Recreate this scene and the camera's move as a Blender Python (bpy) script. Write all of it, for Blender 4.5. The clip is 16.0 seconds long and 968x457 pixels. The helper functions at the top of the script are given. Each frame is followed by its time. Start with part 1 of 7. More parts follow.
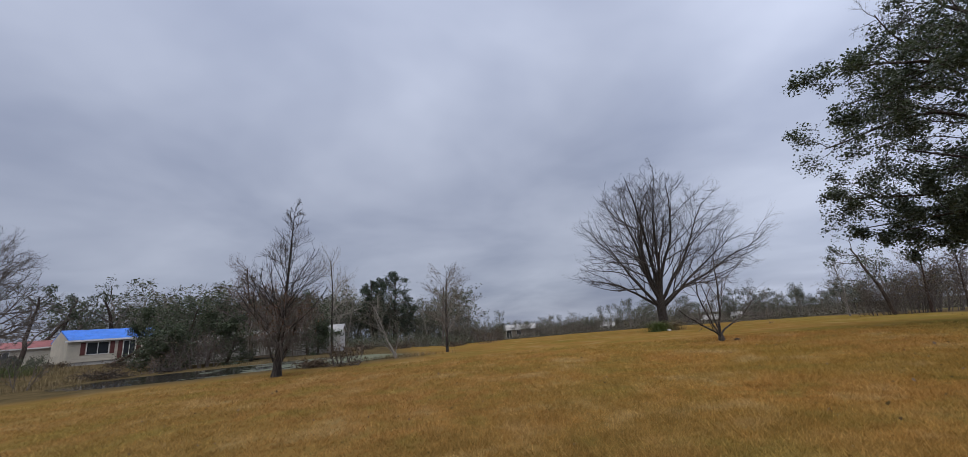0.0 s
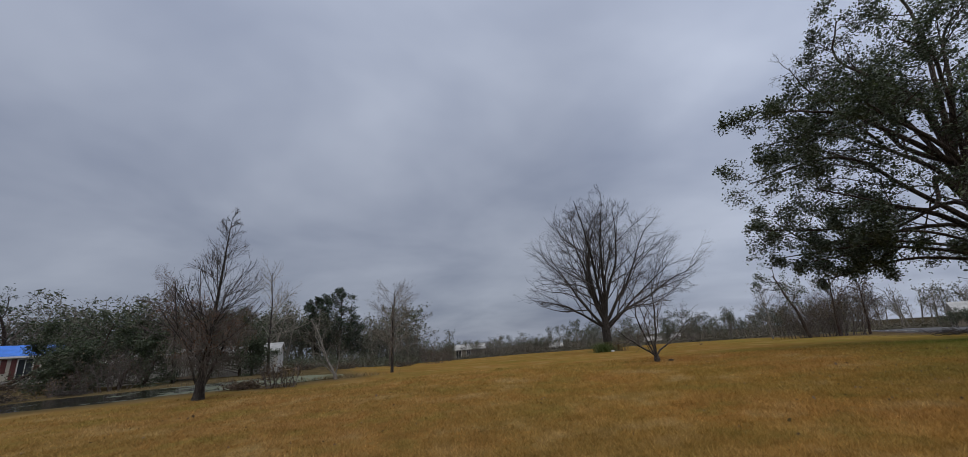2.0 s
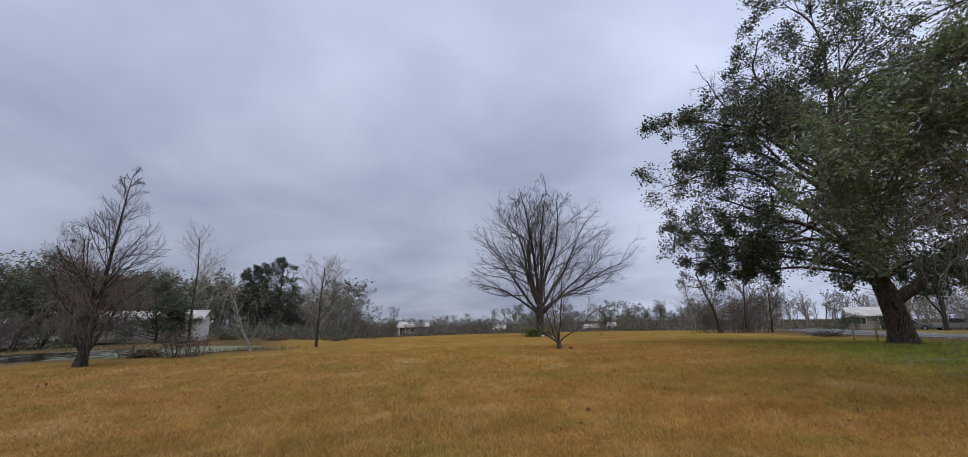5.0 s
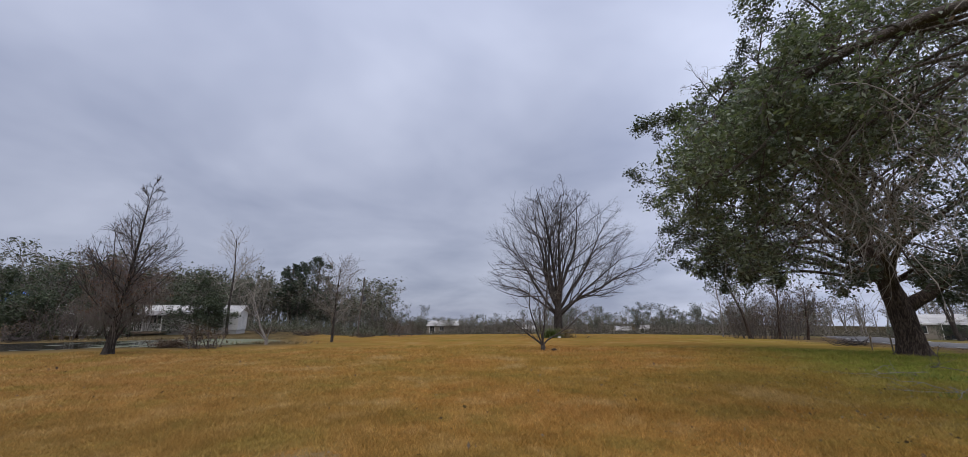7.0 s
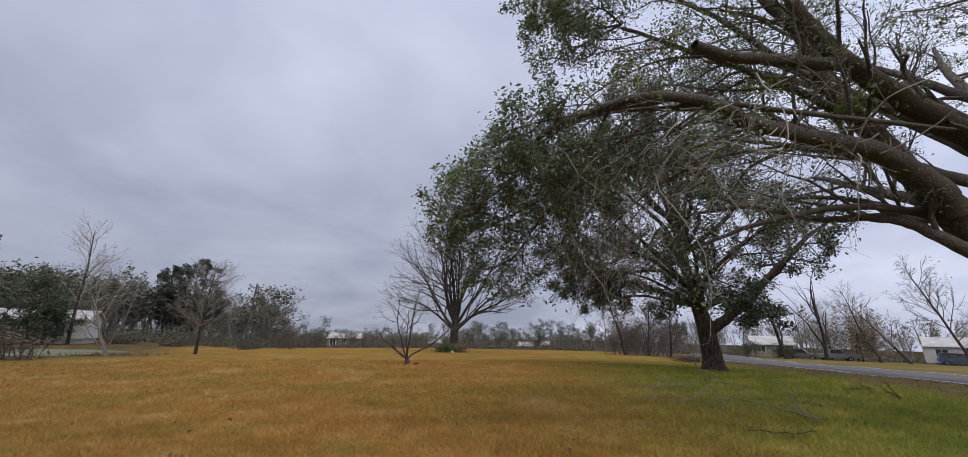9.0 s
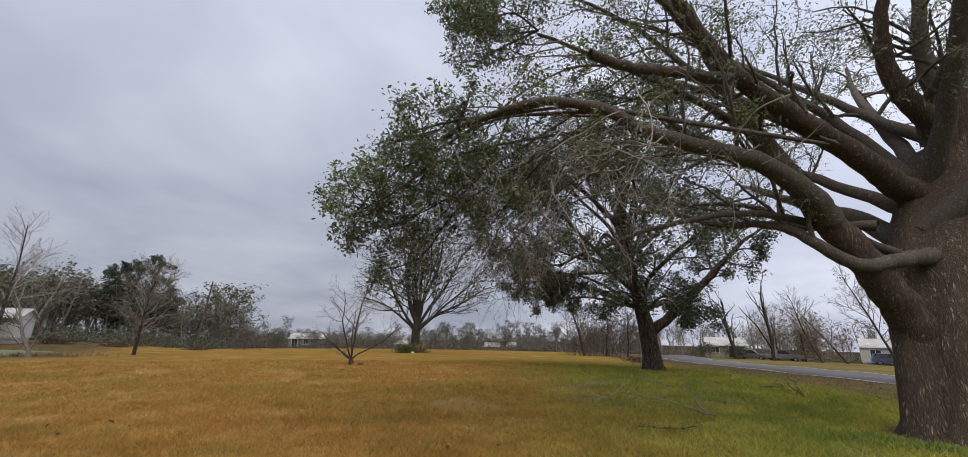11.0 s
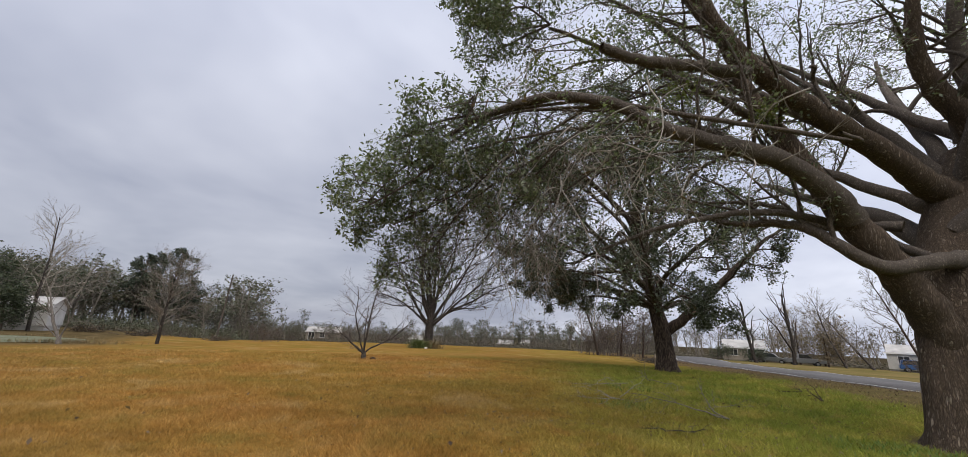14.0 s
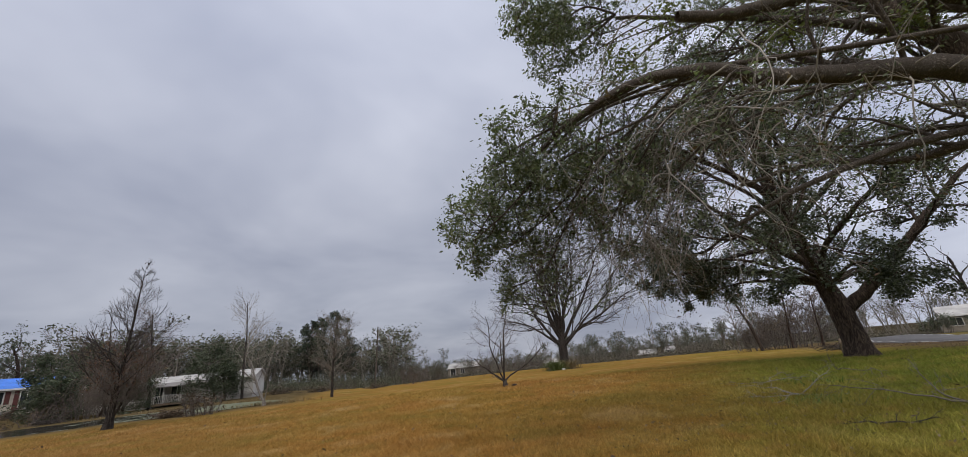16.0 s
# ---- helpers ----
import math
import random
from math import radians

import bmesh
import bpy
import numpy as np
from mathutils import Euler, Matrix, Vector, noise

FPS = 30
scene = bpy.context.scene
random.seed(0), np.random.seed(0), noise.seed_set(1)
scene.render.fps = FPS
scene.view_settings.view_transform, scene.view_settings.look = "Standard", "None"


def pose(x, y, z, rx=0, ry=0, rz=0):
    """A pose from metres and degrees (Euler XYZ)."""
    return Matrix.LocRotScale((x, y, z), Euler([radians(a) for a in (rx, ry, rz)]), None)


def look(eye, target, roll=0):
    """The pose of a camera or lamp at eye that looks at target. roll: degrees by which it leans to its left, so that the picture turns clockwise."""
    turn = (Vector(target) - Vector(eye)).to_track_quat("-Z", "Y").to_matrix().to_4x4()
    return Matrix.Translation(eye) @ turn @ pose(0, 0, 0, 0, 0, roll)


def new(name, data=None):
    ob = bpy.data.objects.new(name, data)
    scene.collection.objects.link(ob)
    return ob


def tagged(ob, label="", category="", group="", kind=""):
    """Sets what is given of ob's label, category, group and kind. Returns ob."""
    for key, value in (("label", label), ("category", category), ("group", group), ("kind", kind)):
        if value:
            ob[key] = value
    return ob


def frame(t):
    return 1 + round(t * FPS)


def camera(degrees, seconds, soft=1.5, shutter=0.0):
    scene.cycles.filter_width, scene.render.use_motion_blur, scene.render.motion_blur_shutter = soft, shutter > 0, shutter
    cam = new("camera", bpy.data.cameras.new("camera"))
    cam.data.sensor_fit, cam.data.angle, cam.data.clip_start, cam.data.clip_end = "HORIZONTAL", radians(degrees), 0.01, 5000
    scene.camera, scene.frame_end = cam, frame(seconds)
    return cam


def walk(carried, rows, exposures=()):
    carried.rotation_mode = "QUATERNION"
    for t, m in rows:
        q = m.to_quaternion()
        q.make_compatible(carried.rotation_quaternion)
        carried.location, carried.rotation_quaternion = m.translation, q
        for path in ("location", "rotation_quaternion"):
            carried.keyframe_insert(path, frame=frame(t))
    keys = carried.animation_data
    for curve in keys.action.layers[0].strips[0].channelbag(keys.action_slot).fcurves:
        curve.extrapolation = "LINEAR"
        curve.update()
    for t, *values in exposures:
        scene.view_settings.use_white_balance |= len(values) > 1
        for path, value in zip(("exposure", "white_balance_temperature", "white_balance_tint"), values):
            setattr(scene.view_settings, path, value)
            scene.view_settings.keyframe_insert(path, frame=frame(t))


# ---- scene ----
cam = camera(101.0, 16.0, 0.5)
PATH = [
    (0, (-7.698, 4.812, 1.658), (-7.208, 6.695, 2.124), -4.91),
    (0.5, (-7.716, 4.718, 1.638), (-7.435, 6.606, 2.235), -4.3),
    (1, (-7.684, 4.707, 1.629), (-7.264, 6.568, 2.228), -3.79),
    (1.5, (-7.581, 4.73, 1.625), (-7.033, 6.551, 2.241), -5.38),
    (2, (-7.417, 4.734, 1.623), (-6.713, 6.527, 2.161), -4.5),
    (2.5, (-7.218, 4.702, 1.626), (-6.417, 6.478, 2.075), -4.2),
    (3, (-6.995, 4.641, 1.637), (-6.007, 6.343, 1.996), -4.2),
    (3.5, (-6.735, 4.539, 1.654), (-5.658, 6.194, 1.974), -5.1),
    (4, (-6.416, 4.358, 1.664), (-5.353, 6.019, 2), -4.1),
    (4.5, (-6.019, 4.088, 1.66), (-4.965, 5.745, 2.035), -2.31),
    (5, (-5.533, 3.752, 1.646), (-4.645, 5.49, 2.081), -1.4),
    (5.2, (-5.311, 3.609, 1.637), (-4.593, 5.426, 2.06), -3.61),
    (7.3, (-2.858, 1.905, 1.638), (-2.124, 3.713, 2.077), 0.62),
    (7.5, (-2.702, 1.748, 1.651), (-1.918, 3.534, 2.093), 1.21),
    (8, (-2.309, 1.355, 1.716), (-1.495, 3.116, 2.206), 2.12),
    (8.5, (-1.67, 0.836, 1.676), (-0.728, 2.511, 2.228), 1.65),
    (9, (-1.059, 0.351, 1.678), (-0.022, 1.985, 2.181), 0.94),
    (9.2, (-0.815, 0.167, 1.678), (0.286, 1.736, 2.248), 3.25),
    (11.3, (0.031, -0.441, 1.664), (1.183, 1.118, 2.16), 0.12),
    (11.5, (0.039, -0.446, 1.662), (1.192, 1.113, 2.152), -0.47),
    (12, (0.047, -0.464, 1.659), (1.188, 1.1, 2.16), 0.15),
    (12.5, (0.056, -0.479, 1.656), (1.187, 1.096, 2.147), 0.24),
    (13, (0.077, -0.482, 1.643), (1.191, 1.111, 2.113), 0.21),
    (13.5, (0.113, -0.479, 1.639), (1.219, 1.121, 2.105), 0.04),
    (14, (0.168, -0.472, 1.664), (1.251, 1.136, 2.158), 2.34),
    (14.5, (0.227, -0.483, 1.812), (1.135, 1.115, 2.6), -2.39),
    (15, (0.351, -0.36, 1.824), (1.098, 1.284, 2.683), -4.44),
    (15.2, (0.408, -0.395, 1.805), (0.962, 1.351, 2.609), -4.24),
    (15.5, (0.281, -0.425, 1.699), (0.941, 1.296, 2.477), -5.49),
    (16, (0.093, -0.532, 1.553), (0.685, 1.277, 2.166), -6.13),
]
walk(cam, [(t, look(eye, target, roll)) for t, eye, target, roll in PATH],
     [(0.0, -0.12, 6350, 12), (0.5, -0.42, 6450, 8), (1.0, -0.50, 6450, 8), (1.5, -0.52, 6450, 8), (2.0, -0.46, 6400, 10), (2.5, -0.22, 6350, 13), (3.0, -0.12, 6350, 13), (3.5, -0.04, 6350, 13), (5.0, 0.0, 6300, 13), (7.5, 0.02, 6350, 15), (8.5, 0.04, 6400, 16),
      (9.0, 0.06, 6500, 15), (11.3, 0.18, 6850, 12), (13.0, 0.24, 6900, 12), (14.0, 0.28, 6900, 12), (14.5, 0.22, 6850, 12), (15.0, 0.04, 6800, 12), (15.5, 0.0, 6800, 12), (16.0, 0.0, 6800, 12)])

# ---- world and light ----
SUN_ELEV, SUN_TURN = radians(62), radians(208)
world = bpy.data.worlds.new("overcast_sky")
scene.world = world
world.use_nodes = True
wt = world.node_tree
wt.nodes.clear()


def wn(kind, operation=""):
    n = wt.nodes.new(kind)
    if operation:
        n.operation = operation
    return n


wout = wn("ShaderNodeOutputWorld")
wbg = wn("ShaderNodeBackground")
wsky = wn("ShaderNodeTexSky")
wsky.sky_type, wsky.sun_disc, wsky.sun_elevation, wsky.sun_rotation = "NISHITA", False, SUN_ELEV, SUN_TURN
wco = wn("ShaderNodeTexCoord")
wsep = wn("ShaderNodeSeparateXYZ")
wup = wn("ShaderNodeMath", operation="MAXIMUM")
wup.inputs[1].default_value = 0.0
wadd = wn("ShaderNodeMath", operation="ADD")
wadd.inputs[1].default_value = 0.22
wdx = wn("ShaderNodeMath", operation="DIVIDE")
wdy = wn("ShaderNodeMath", operation="DIVIDE")
wcomb = wn("ShaderNodeCombineXYZ")
wn1 = wn("ShaderNodeTexNoise")
wn1.inputs["Scale"].default_value, wn1.inputs["Detail"].default_value, wn1.inputs["Roughness"].default_value = 1.15, 4.0, 0.5
wn1.inputs["Distortion"].default_value = 0.25
wn2 = wn("ShaderNodeTexNoise")
wn2.inputs["Scale"].default_value, wn2.inputs["Detail"].default_value = 0.5, 2.0
wmul = wn("ShaderNodeMath", operation="MULTIPLY_ADD")
wmul.inputs[1].default_value = 0.6
wr = wn("ShaderNodeValToRGB")
wr.color_ramp.elements[0].position, wr.color_ramp.elements[0].color = 0.55, (0.300, 0.342, 0.455, 1)
wr.color_ramp.elements[1].position, wr.color_ramp.elements[1].color = 0.98, (0.525, 0.572, 0.685, 1)
wgrad = wn("ShaderNodeMapRange")
wgrad.interpolation_type = "SMOOTHSTEP"
wgrad.inputs["From Min"].default_value, wgrad.inputs["From Max"].default_value = 0.0, 1.0
wgrad.inputs["To Min"].default_value, wgrad.inputs["To Max"].default_value = 0.82, 1.5
wvm = wn("ShaderNodeVectorMath", operation="SCALE")
wmix = wn("ShaderNodeMixRGB")
wmix.inputs[0].default_value = 0.05
wsm = wn("ShaderNodeVectorMath", operation="SCALE")
wsm.inputs["Scale"].default_value = 0.12
L = wt.links.new
L(wco.outputs["Generated"], wsep.inputs[0])
L(wsep.outputs["Z"], wup.inputs[0])
L(wup.outputs[0], wadd.inputs[0])
L(wsep.outputs["X"], wdx.inputs[0])
L(wadd.outputs[0], wdx.inputs[1])
L(wsep.outputs["Y"], wdy.inputs[0])
L(wadd.outputs[0], wdy.inputs[1])
L(wdx.outputs[0], wcomb.inputs[0])
L(wdy.outputs[0], wcomb.inputs[1])
L(wcomb.outputs[0], wn1.inputs["Vector"])
L(wcomb.outputs[0], wn2.inputs["Vector"])
L(wn2.outputs[0], wmul.inputs[0])
L(wn1.outputs[0], wmul.inputs[2])
L(wmul.outputs[0], wr.inputs[0])
L(wup.outputs[0], wgrad.inputs[0])
L(wr.outputs[0], wvm.inputs[0])
wthin = wn("ShaderNodeMapRange")
wthin.interpolation_type = "SMOOTHSTEP"
wthin.inputs["From Min"].default_value, wthin.inputs["From Max"].default_value = 0.42, 1.0
wthin.inputs["To Min"].default_value, wthin.inputs["To Max"].default_value = 1.0, 1.5
wlit = wn("ShaderNodeMath", operation="MULTIPLY")
L(wsep.outputs["X"], wthin.inputs[0])
L(wgrad.outputs[0], wlit.inputs[0])
L(wthin.outputs[0], wlit.inputs[1])
L(wlit.outputs[0], wvm.inputs["Scale"])
L(wsky.outputs[0], wsm.inputs[0])
L(wvm.outputs[0], wmix.inputs[1])
L(wsm.outputs[0], wmix.inputs[2])
L(wmix.outputs[0], wbg.inputs[0])
L(wbg.outputs[0], wout.inputs[0])
wbg.inputs["Strength"].default_value = 1.0

sun_data = bpy.data.lights.new("sun", "SUN")
sun_data.energy, sun_data.angle, sun_data.color = 2.65, radians(75), (1.0, 0.96, 0.9)
sun = new("sun", sun_data)
sun.matrix_world = look((0, 0, 60), (-math.sin(SUN_TURN) * 30, -math.cos(SUN_TURN) * 30, 60 - 30 * math.tan(SUN_ELEV)))

# ---- small tools ----


def make_mesh(name, verts, faces, mats, smooth=False, which=None):
    """A mesh from arrays: faces all with the same number of corners."""
    verts, faces = np.asarray(verts, np.float32), np.asarray(faces, np.int32)
    me = bpy.data.meshes.new(name)
    n, k = faces.shape
    me.vertices.add(len(verts))
    me.vertices.foreach_set("co", verts.ravel())
    me.loops.add(n * k)
    me.loops.foreach_set("vertex_index", faces.ravel())
    me.polygons.add(n)
    me.polygons.foreach_set("loop_start", np.arange(0, n * k, k, dtype=np.int32))
    if smooth:
        me.polygons.foreach_set("use_smooth", np.ones(n, bool))
    if which is not None:
        me.polygons.foreach_set("material_index", np.asarray(which, np.int32))
    for m in (mats if isinstance(mats, (list, tuple)) else [mats]):
        me.materials.append(m)
    me.update(calc_edges=True)
    return me


def part(name, data, material, parent, label=""):
    """Links a mesh, or a bmesh, as one object under a thing or a part."""
    if isinstance(data, bmesh.types.BMesh):
        me = bpy.data.meshes.new(name)
        data.to_mesh(me)
        data.free()
        me.materials.append(material)
        data = me
    ob = new(name, data)
    ob.parent = parent
    if label:
        ob["label"] = label
    return ob


def rest(name, data, material, parent, label=""):
    """A joined rest of many small pieces under a thing."""
    ob = part(name, data, material, parent, label)
    ob["kind"] = "stuff"
    return ob


def limb_parts(tree, mat, parent, sides, stout=None):
    """Each heavy limb as a part of its own; the stoutest may have the bark of the trunk."""
    keep = tree.lines
    for line in [l for l in keep if l[2] == 0]:
        tree.lines = [line]
        bark = stout if stout and line[1][0] > 0.28 else mat
        part("limb", tree.mesh("limb", bark, {0}, (sides,)), bark, parent)
    tree.lines = keep


def thing(name, at, turn, label, category, group="", kind=""):
    ob = new(name)
    ob.empty_display_size = 0.2
    ob.matrix_world = pose(at[0], at[1], at[2], 0, 0, turn)
    return tagged(ob, label, category, group, kind)


def box(bm, x0, y0, z0, x1, y1, z1, bevel=0.0):
    made = bmesh.ops.create_cube(bm, size=1.0, matrix=Matrix.Translation(((x0 + x1) / 2, (y0 + y1) / 2, (z0 + z1) / 2)) @ Matrix.Diagonal((x1 - x0, y1 - y0, z1 - z0, 1)))
    if bevel:
        edges = {e for v in made["verts"] for e in v.link_edges}
        bmesh.ops.bevel(bm, geom=list(edges), offset=bevel, segments=2, affect="EDGES")
    return bm


def boxes(*dims, bevel=0.0):
    bm = bmesh.new()
    for d in dims:
        box(bm, *d, bevel=bevel)
    return bm


def prism(points, depth_from, depth_to):
    """A solid with the outline points in x and z, from one y to another."""
    bm = bmesh.new()
    a = [bm.verts.new((x, depth_from, z)) for x, z in points]
    b = [bm.verts.new((x, depth_to, z)) for x, z in points]
    bm.faces.new(a)
    bm.faces.new(b[::-1])
    for i in range(len(points)):
        j = (i + 1) % len(points)
        bm.faces.new((a[j], a[i], b[i], b[j]))
    bmesh.ops.recalc_face_normals(bm, faces=bm.faces)
    return bm


# ---- lie of the land ----
OAK, NEAR = (20.6, 12.2), (11.2, 1.1)
ALONG, ACROSS = (0.647, 0.7625), (0.7625, -0.647)
ROAD_AT = (25.0, 4.1)
POND = (-18.2, 40.0, 10.6, 5.4)


def smooth01(v):
    v = np.clip(v, 0, 1)
    return v * v * (3 - 2 * v)


def land(x, y):
    """Height of the ground."""
    x, y = np.asarray(x, float), np.asarray(y, float)
    d = np.hypot(x - 2, y - 2)
    fall = 0.028 * np.clip(d - 21, 0, 120) * (0.15 + 0.85 * smooth01((x + 18) / 24))
    z = -fall + 0.03 * np.sin(x * 0.31 + 1) * np.sin(y * 0.27) + 0.02 * np.sin(x * 0.83 + y * 0.61)
    z = z - 0.034 * np.clip(d - 122, 0, 800)
    z = z + 1.15 * smooth01((-29 - x) / 11) * smooth01((y - 38) / 14)
    e = np.hypot((x - POND[0]) / POND[2], (y - POND[1] - 0.8 * np.sin(x * 0.35)) / POND[3])
    z = z - 0.55 * smooth01((1.12 - e) / 0.3)
    s = (x - ROAD_AT[0]) * ACROSS[0] + (y - ROAD_AT[1]) * ACROSS[1]
    z = np.where((s > -1.2) & (s < 8), z - 0.05 * smooth01((s + 1.2) / 0.8) * smooth01((8 - s) / 0.8), z)
    return z


def gz(x, y):
    return float(land(x, y))


# ---- materials ----
def material(name):
    m = bpy.data.materials.new(name)
    m.use_nodes = True
    t = m.node_tree
    b = t.nodes["Principled BSDF"]
    return m, t, b


def node(t, kind, **values):
    n = t.nodes.new(kind)
    for key, value in values.items():
        n.inputs[key].default_value = value
    return n


def ramp(t, src, *stops):
    r = t.nodes.new("ShaderNodeValToRGB")
    els = r.color_ramp.elements
    while len(els) < len(stops):
        els.new(0.5)
    for e, (p, c) in zip(els, stops):
        e.position, e.color = p, (*c, 1)
    t.links.new(src, r.inputs[0])
    return r.outputs[0]


def mix(t, fac, a, b, blend="MIX"):
    m = t.nodes.new("ShaderNodeMixRGB")
    m.blend_type = blend
    for sock, v in zip(m.inputs, (fac, a, b)):
        if hasattr(v, "is_output"):
            t.links.new(v, sock)
        elif isinstance(v, (int, float)):
            sock.default_value = v
        else:
            sock.default_value = (*v, 1)
    return m.outputs[0]


def math_node(t, op, a, b=0.0, c=0.0):
    m = t.nodes.new("ShaderNodeMath")
    m.operation = op
    for sock, v in zip(m.inputs, (a, b, c)):
        if hasattr(v, "is_output"):
            t.links.new(v, sock)
        else:
            sock.default_value = v
    return m.outputs[0]


def noise_out(t, scale, detail=4.0, rough=0.55, coords=None, stretch=None, distortion=0.0):
    n = node(t, "ShaderNodeTexNoise", Scale=scale, Detail=detail, Roughness=rough, Distortion=distortion)
    if coords is None:
        coords = t.nodes.new("ShaderNodeNewGeometry").outputs["Position"]
    if stretch:
        mp = t.nodes.new("ShaderNodeMapping")
        mp.inputs["Scale"].default_value = stretch
        t.links.new(coords, mp.inputs[0])
        coords = mp.outputs[0]
    t.links.new(coords, n.inputs["Vector"])
    return n.outputs[0]


def bump(t, b, height, strength, distance):
    n = node(t, "ShaderNodeBump", Strength=strength, Distance=distance)
    t.links.new(height, n.inputs["Height"])
    t.links.new(n.outputs[0], b.inputs["Normal"])


def grass_colour(t):
    """Colour of the meadow by place: straw-coloured winter turf, green under the oaks and along the road."""
    geo = t.nodes.new("ShaderNodeNewGeometry")
    pos = geo.outputs["Position"]
    sep = t.nodes.new("ShaderNodeSeparateXYZ")
    t.links.new(pos, sep.inputs[0])
    x, y = sep.outputs[0], sep.outputs[1]
    s = math_node(t, "ADD", math_node(t, "MULTIPLY", x, ACROSS[0]), math_node(t, "MULTIPLY", y, ACROSS[1]))
    q = math_node(t, "ADD", math_node(t, "MULTIPLY", x, ALONG[0]), math_node(t, "MULTIPLY", y, ALONG[1]))
    big = noise_out(t, 0.16, 3.0, 0.55, pos)
    mid = noise_out(t, 0.75, 4.0, 0.6, pos)
    fine = noise_out(t, 9.0, 4.0, 0.7, pos)
    straw = ramp(t, mid, (0.25, (0.190, 0.110, 0.028)), (0.5, (0.250, 0.150, 0.042)), (0.78, (0.310, 0.202, 0.074)))
    rust = mix(t, math_node(t, "MULTIPLY", math_node(t, "SUBTRACT", big, 0.46), 3.0), straw, (0.258, 0.134, 0.046))
    olive = mix(t, math_node(t, "MULTIPLY", math_node(t, "SUBTRACT", 0.52, big), 3.2), rust, (0.172, 0.130, 0.032))
    # duller, browner turf away from the oaks
    dull = t.nodes.new("ShaderNodeMapRange")
    dull.interpolation_type = "SMOOTHSTEP"
    dull.inputs["From Min"].default_value, dull.inputs["From Max"].default_value = 3.0, -10.0
    dull.inputs["To Max"].default_value = 0.5
    t.links.new(math_node(t, "ADD", x, math_node(t, "MULTIPLY", math_node(t, "SUBTRACT", big, 0.5), 14.0)), dull.inputs[0])
    olive = mix(t, dull.outputs[0], olive, ramp(t, mid, (0.3, (0.150, 0.092, 0.036)), (0.55, (0.200, 0.122, 0.048)), (0.75, (0.250, 0.168, 0.082))))
    # olive and green patches a stride or two across
    patch = noise_out(t, 0.42, 5.0, 0.62, pos)
    olive = mix(t, math_node(t, "MINIMUM", math_node(t, "MAXIMUM", math_node(t, "MULTIPLY", math_node(t, "SUBTRACT", patch, 0.52), 6.0), 0.0), 0.6), olive, (0.178, 0.138, 0.038))
    olive = mix(t, math_node(t, "MINIMUM", math_node(t, "MAXIMUM", math_node(t, "MULTIPLY", math_node(t, "SUBTRACT", 0.45, patch), 6.0), 0.0), 0.6), olive, (0.310, 0.220, 0.100))
    clump = noise_out(t, 2.6, 4.0, 0.65, pos)
    olive = mix(t, 0.5, olive, ramp(t, clump, (0.30, (0.34, 0.36, 0.34)), (0.5, (0.5, 0.5, 0.5)), (0.70, (0.66, 0.64, 0.62))), "OVERLAY")
    green = ramp(t, mid, (0.28, (0.095, 0.127, 0.023)), (0.52, (0.162, 0.176, 0.035)), (0.74, (0.262, 0.222, 0.058)))
    green = mix(t, math_node(t, "MINIMUM", math_node(t, "MAXIMUM", math_node(t, "MULTIPLY", math_node(t, "SUBTRACT", clump, 0.53), 5.0), 0.0), 0.6), green, (0.235, 0.165, 0.062))
    edge = math_node(t, "ADD", s, math_node(t, "MULTIPLY", math_node(t, "SUBTRACT", mid, 0.5), 7.0))
    edge = math_node(t, "ADD", edge, math_node(t, "MULTIPLY", math_node(t, "SUBTRACT", big, 0.5), 8.0))
    mask = t.nodes.new("ShaderNodeMapRange")
    mask.interpolation_type = "SMOOTHSTEP"
    mask.inputs["From Min"].default_value, mask.inputs["From Max"].default_value = -1.6, 5.6
    t.links.new(edge, mask.inputs[0])
    far = t.nodes.new("ShaderNodeMapRange")
    far.interpolation_type = "SMOOTHSTEP"
    far.inputs["From Min"].default_value, far.inputs["From Max"].default_value = 24.0, 32.0
    far.inputs["To Min"].default_value, far.inputs["To Max"].default_value = 1.0, 0.25
    t.links.new(q, far.inputs[0])
    fac = math_node(t, "MULTIPLY", mask.outputs[0], far.outputs[0])
    col = mix(t, fac, olive, green)
    # rough damp ground round the pond and the houses
    damp = t.nodes.new("ShaderNodeMapRange")
    damp.interpolation_type = "SMOOTHSTEP"
    damp.inputs["From Min"].default_value, damp.inputs["From Max"].default_value = 33.0, 38.0
    t.links.new(math_node(t, "ADD", math_node(t, "SUBTRACT", y, math_node(t, "MULTIPLY", x, 0.25)), math_node(t, "MULTIPLY", math_node(t, "SUBTRACT", mid, 0.5), 6.0)), damp.inputs[0])
    west = t.nodes.new("ShaderNodeMapRange")
    west.interpolation_type = "SMOOTHSTEP"
    west.inputs["From Min"].default_value, west.inputs["From Max"].default_value = -3.0, -8.0
    t.links.new(x, west.inputs[0])
    col = mix(t, math_node(t, "MULTIPLY", math_node(t, "MULTIPLY", damp.outputs[0], west.outputs[0]), 0.97), col, ramp(t, mid, (0.3, (0.066, 0.054, 0.030)), (0.55, (0.110, 0.084, 0.046)), (0.75, (0.155, 0.116, 0.068))))
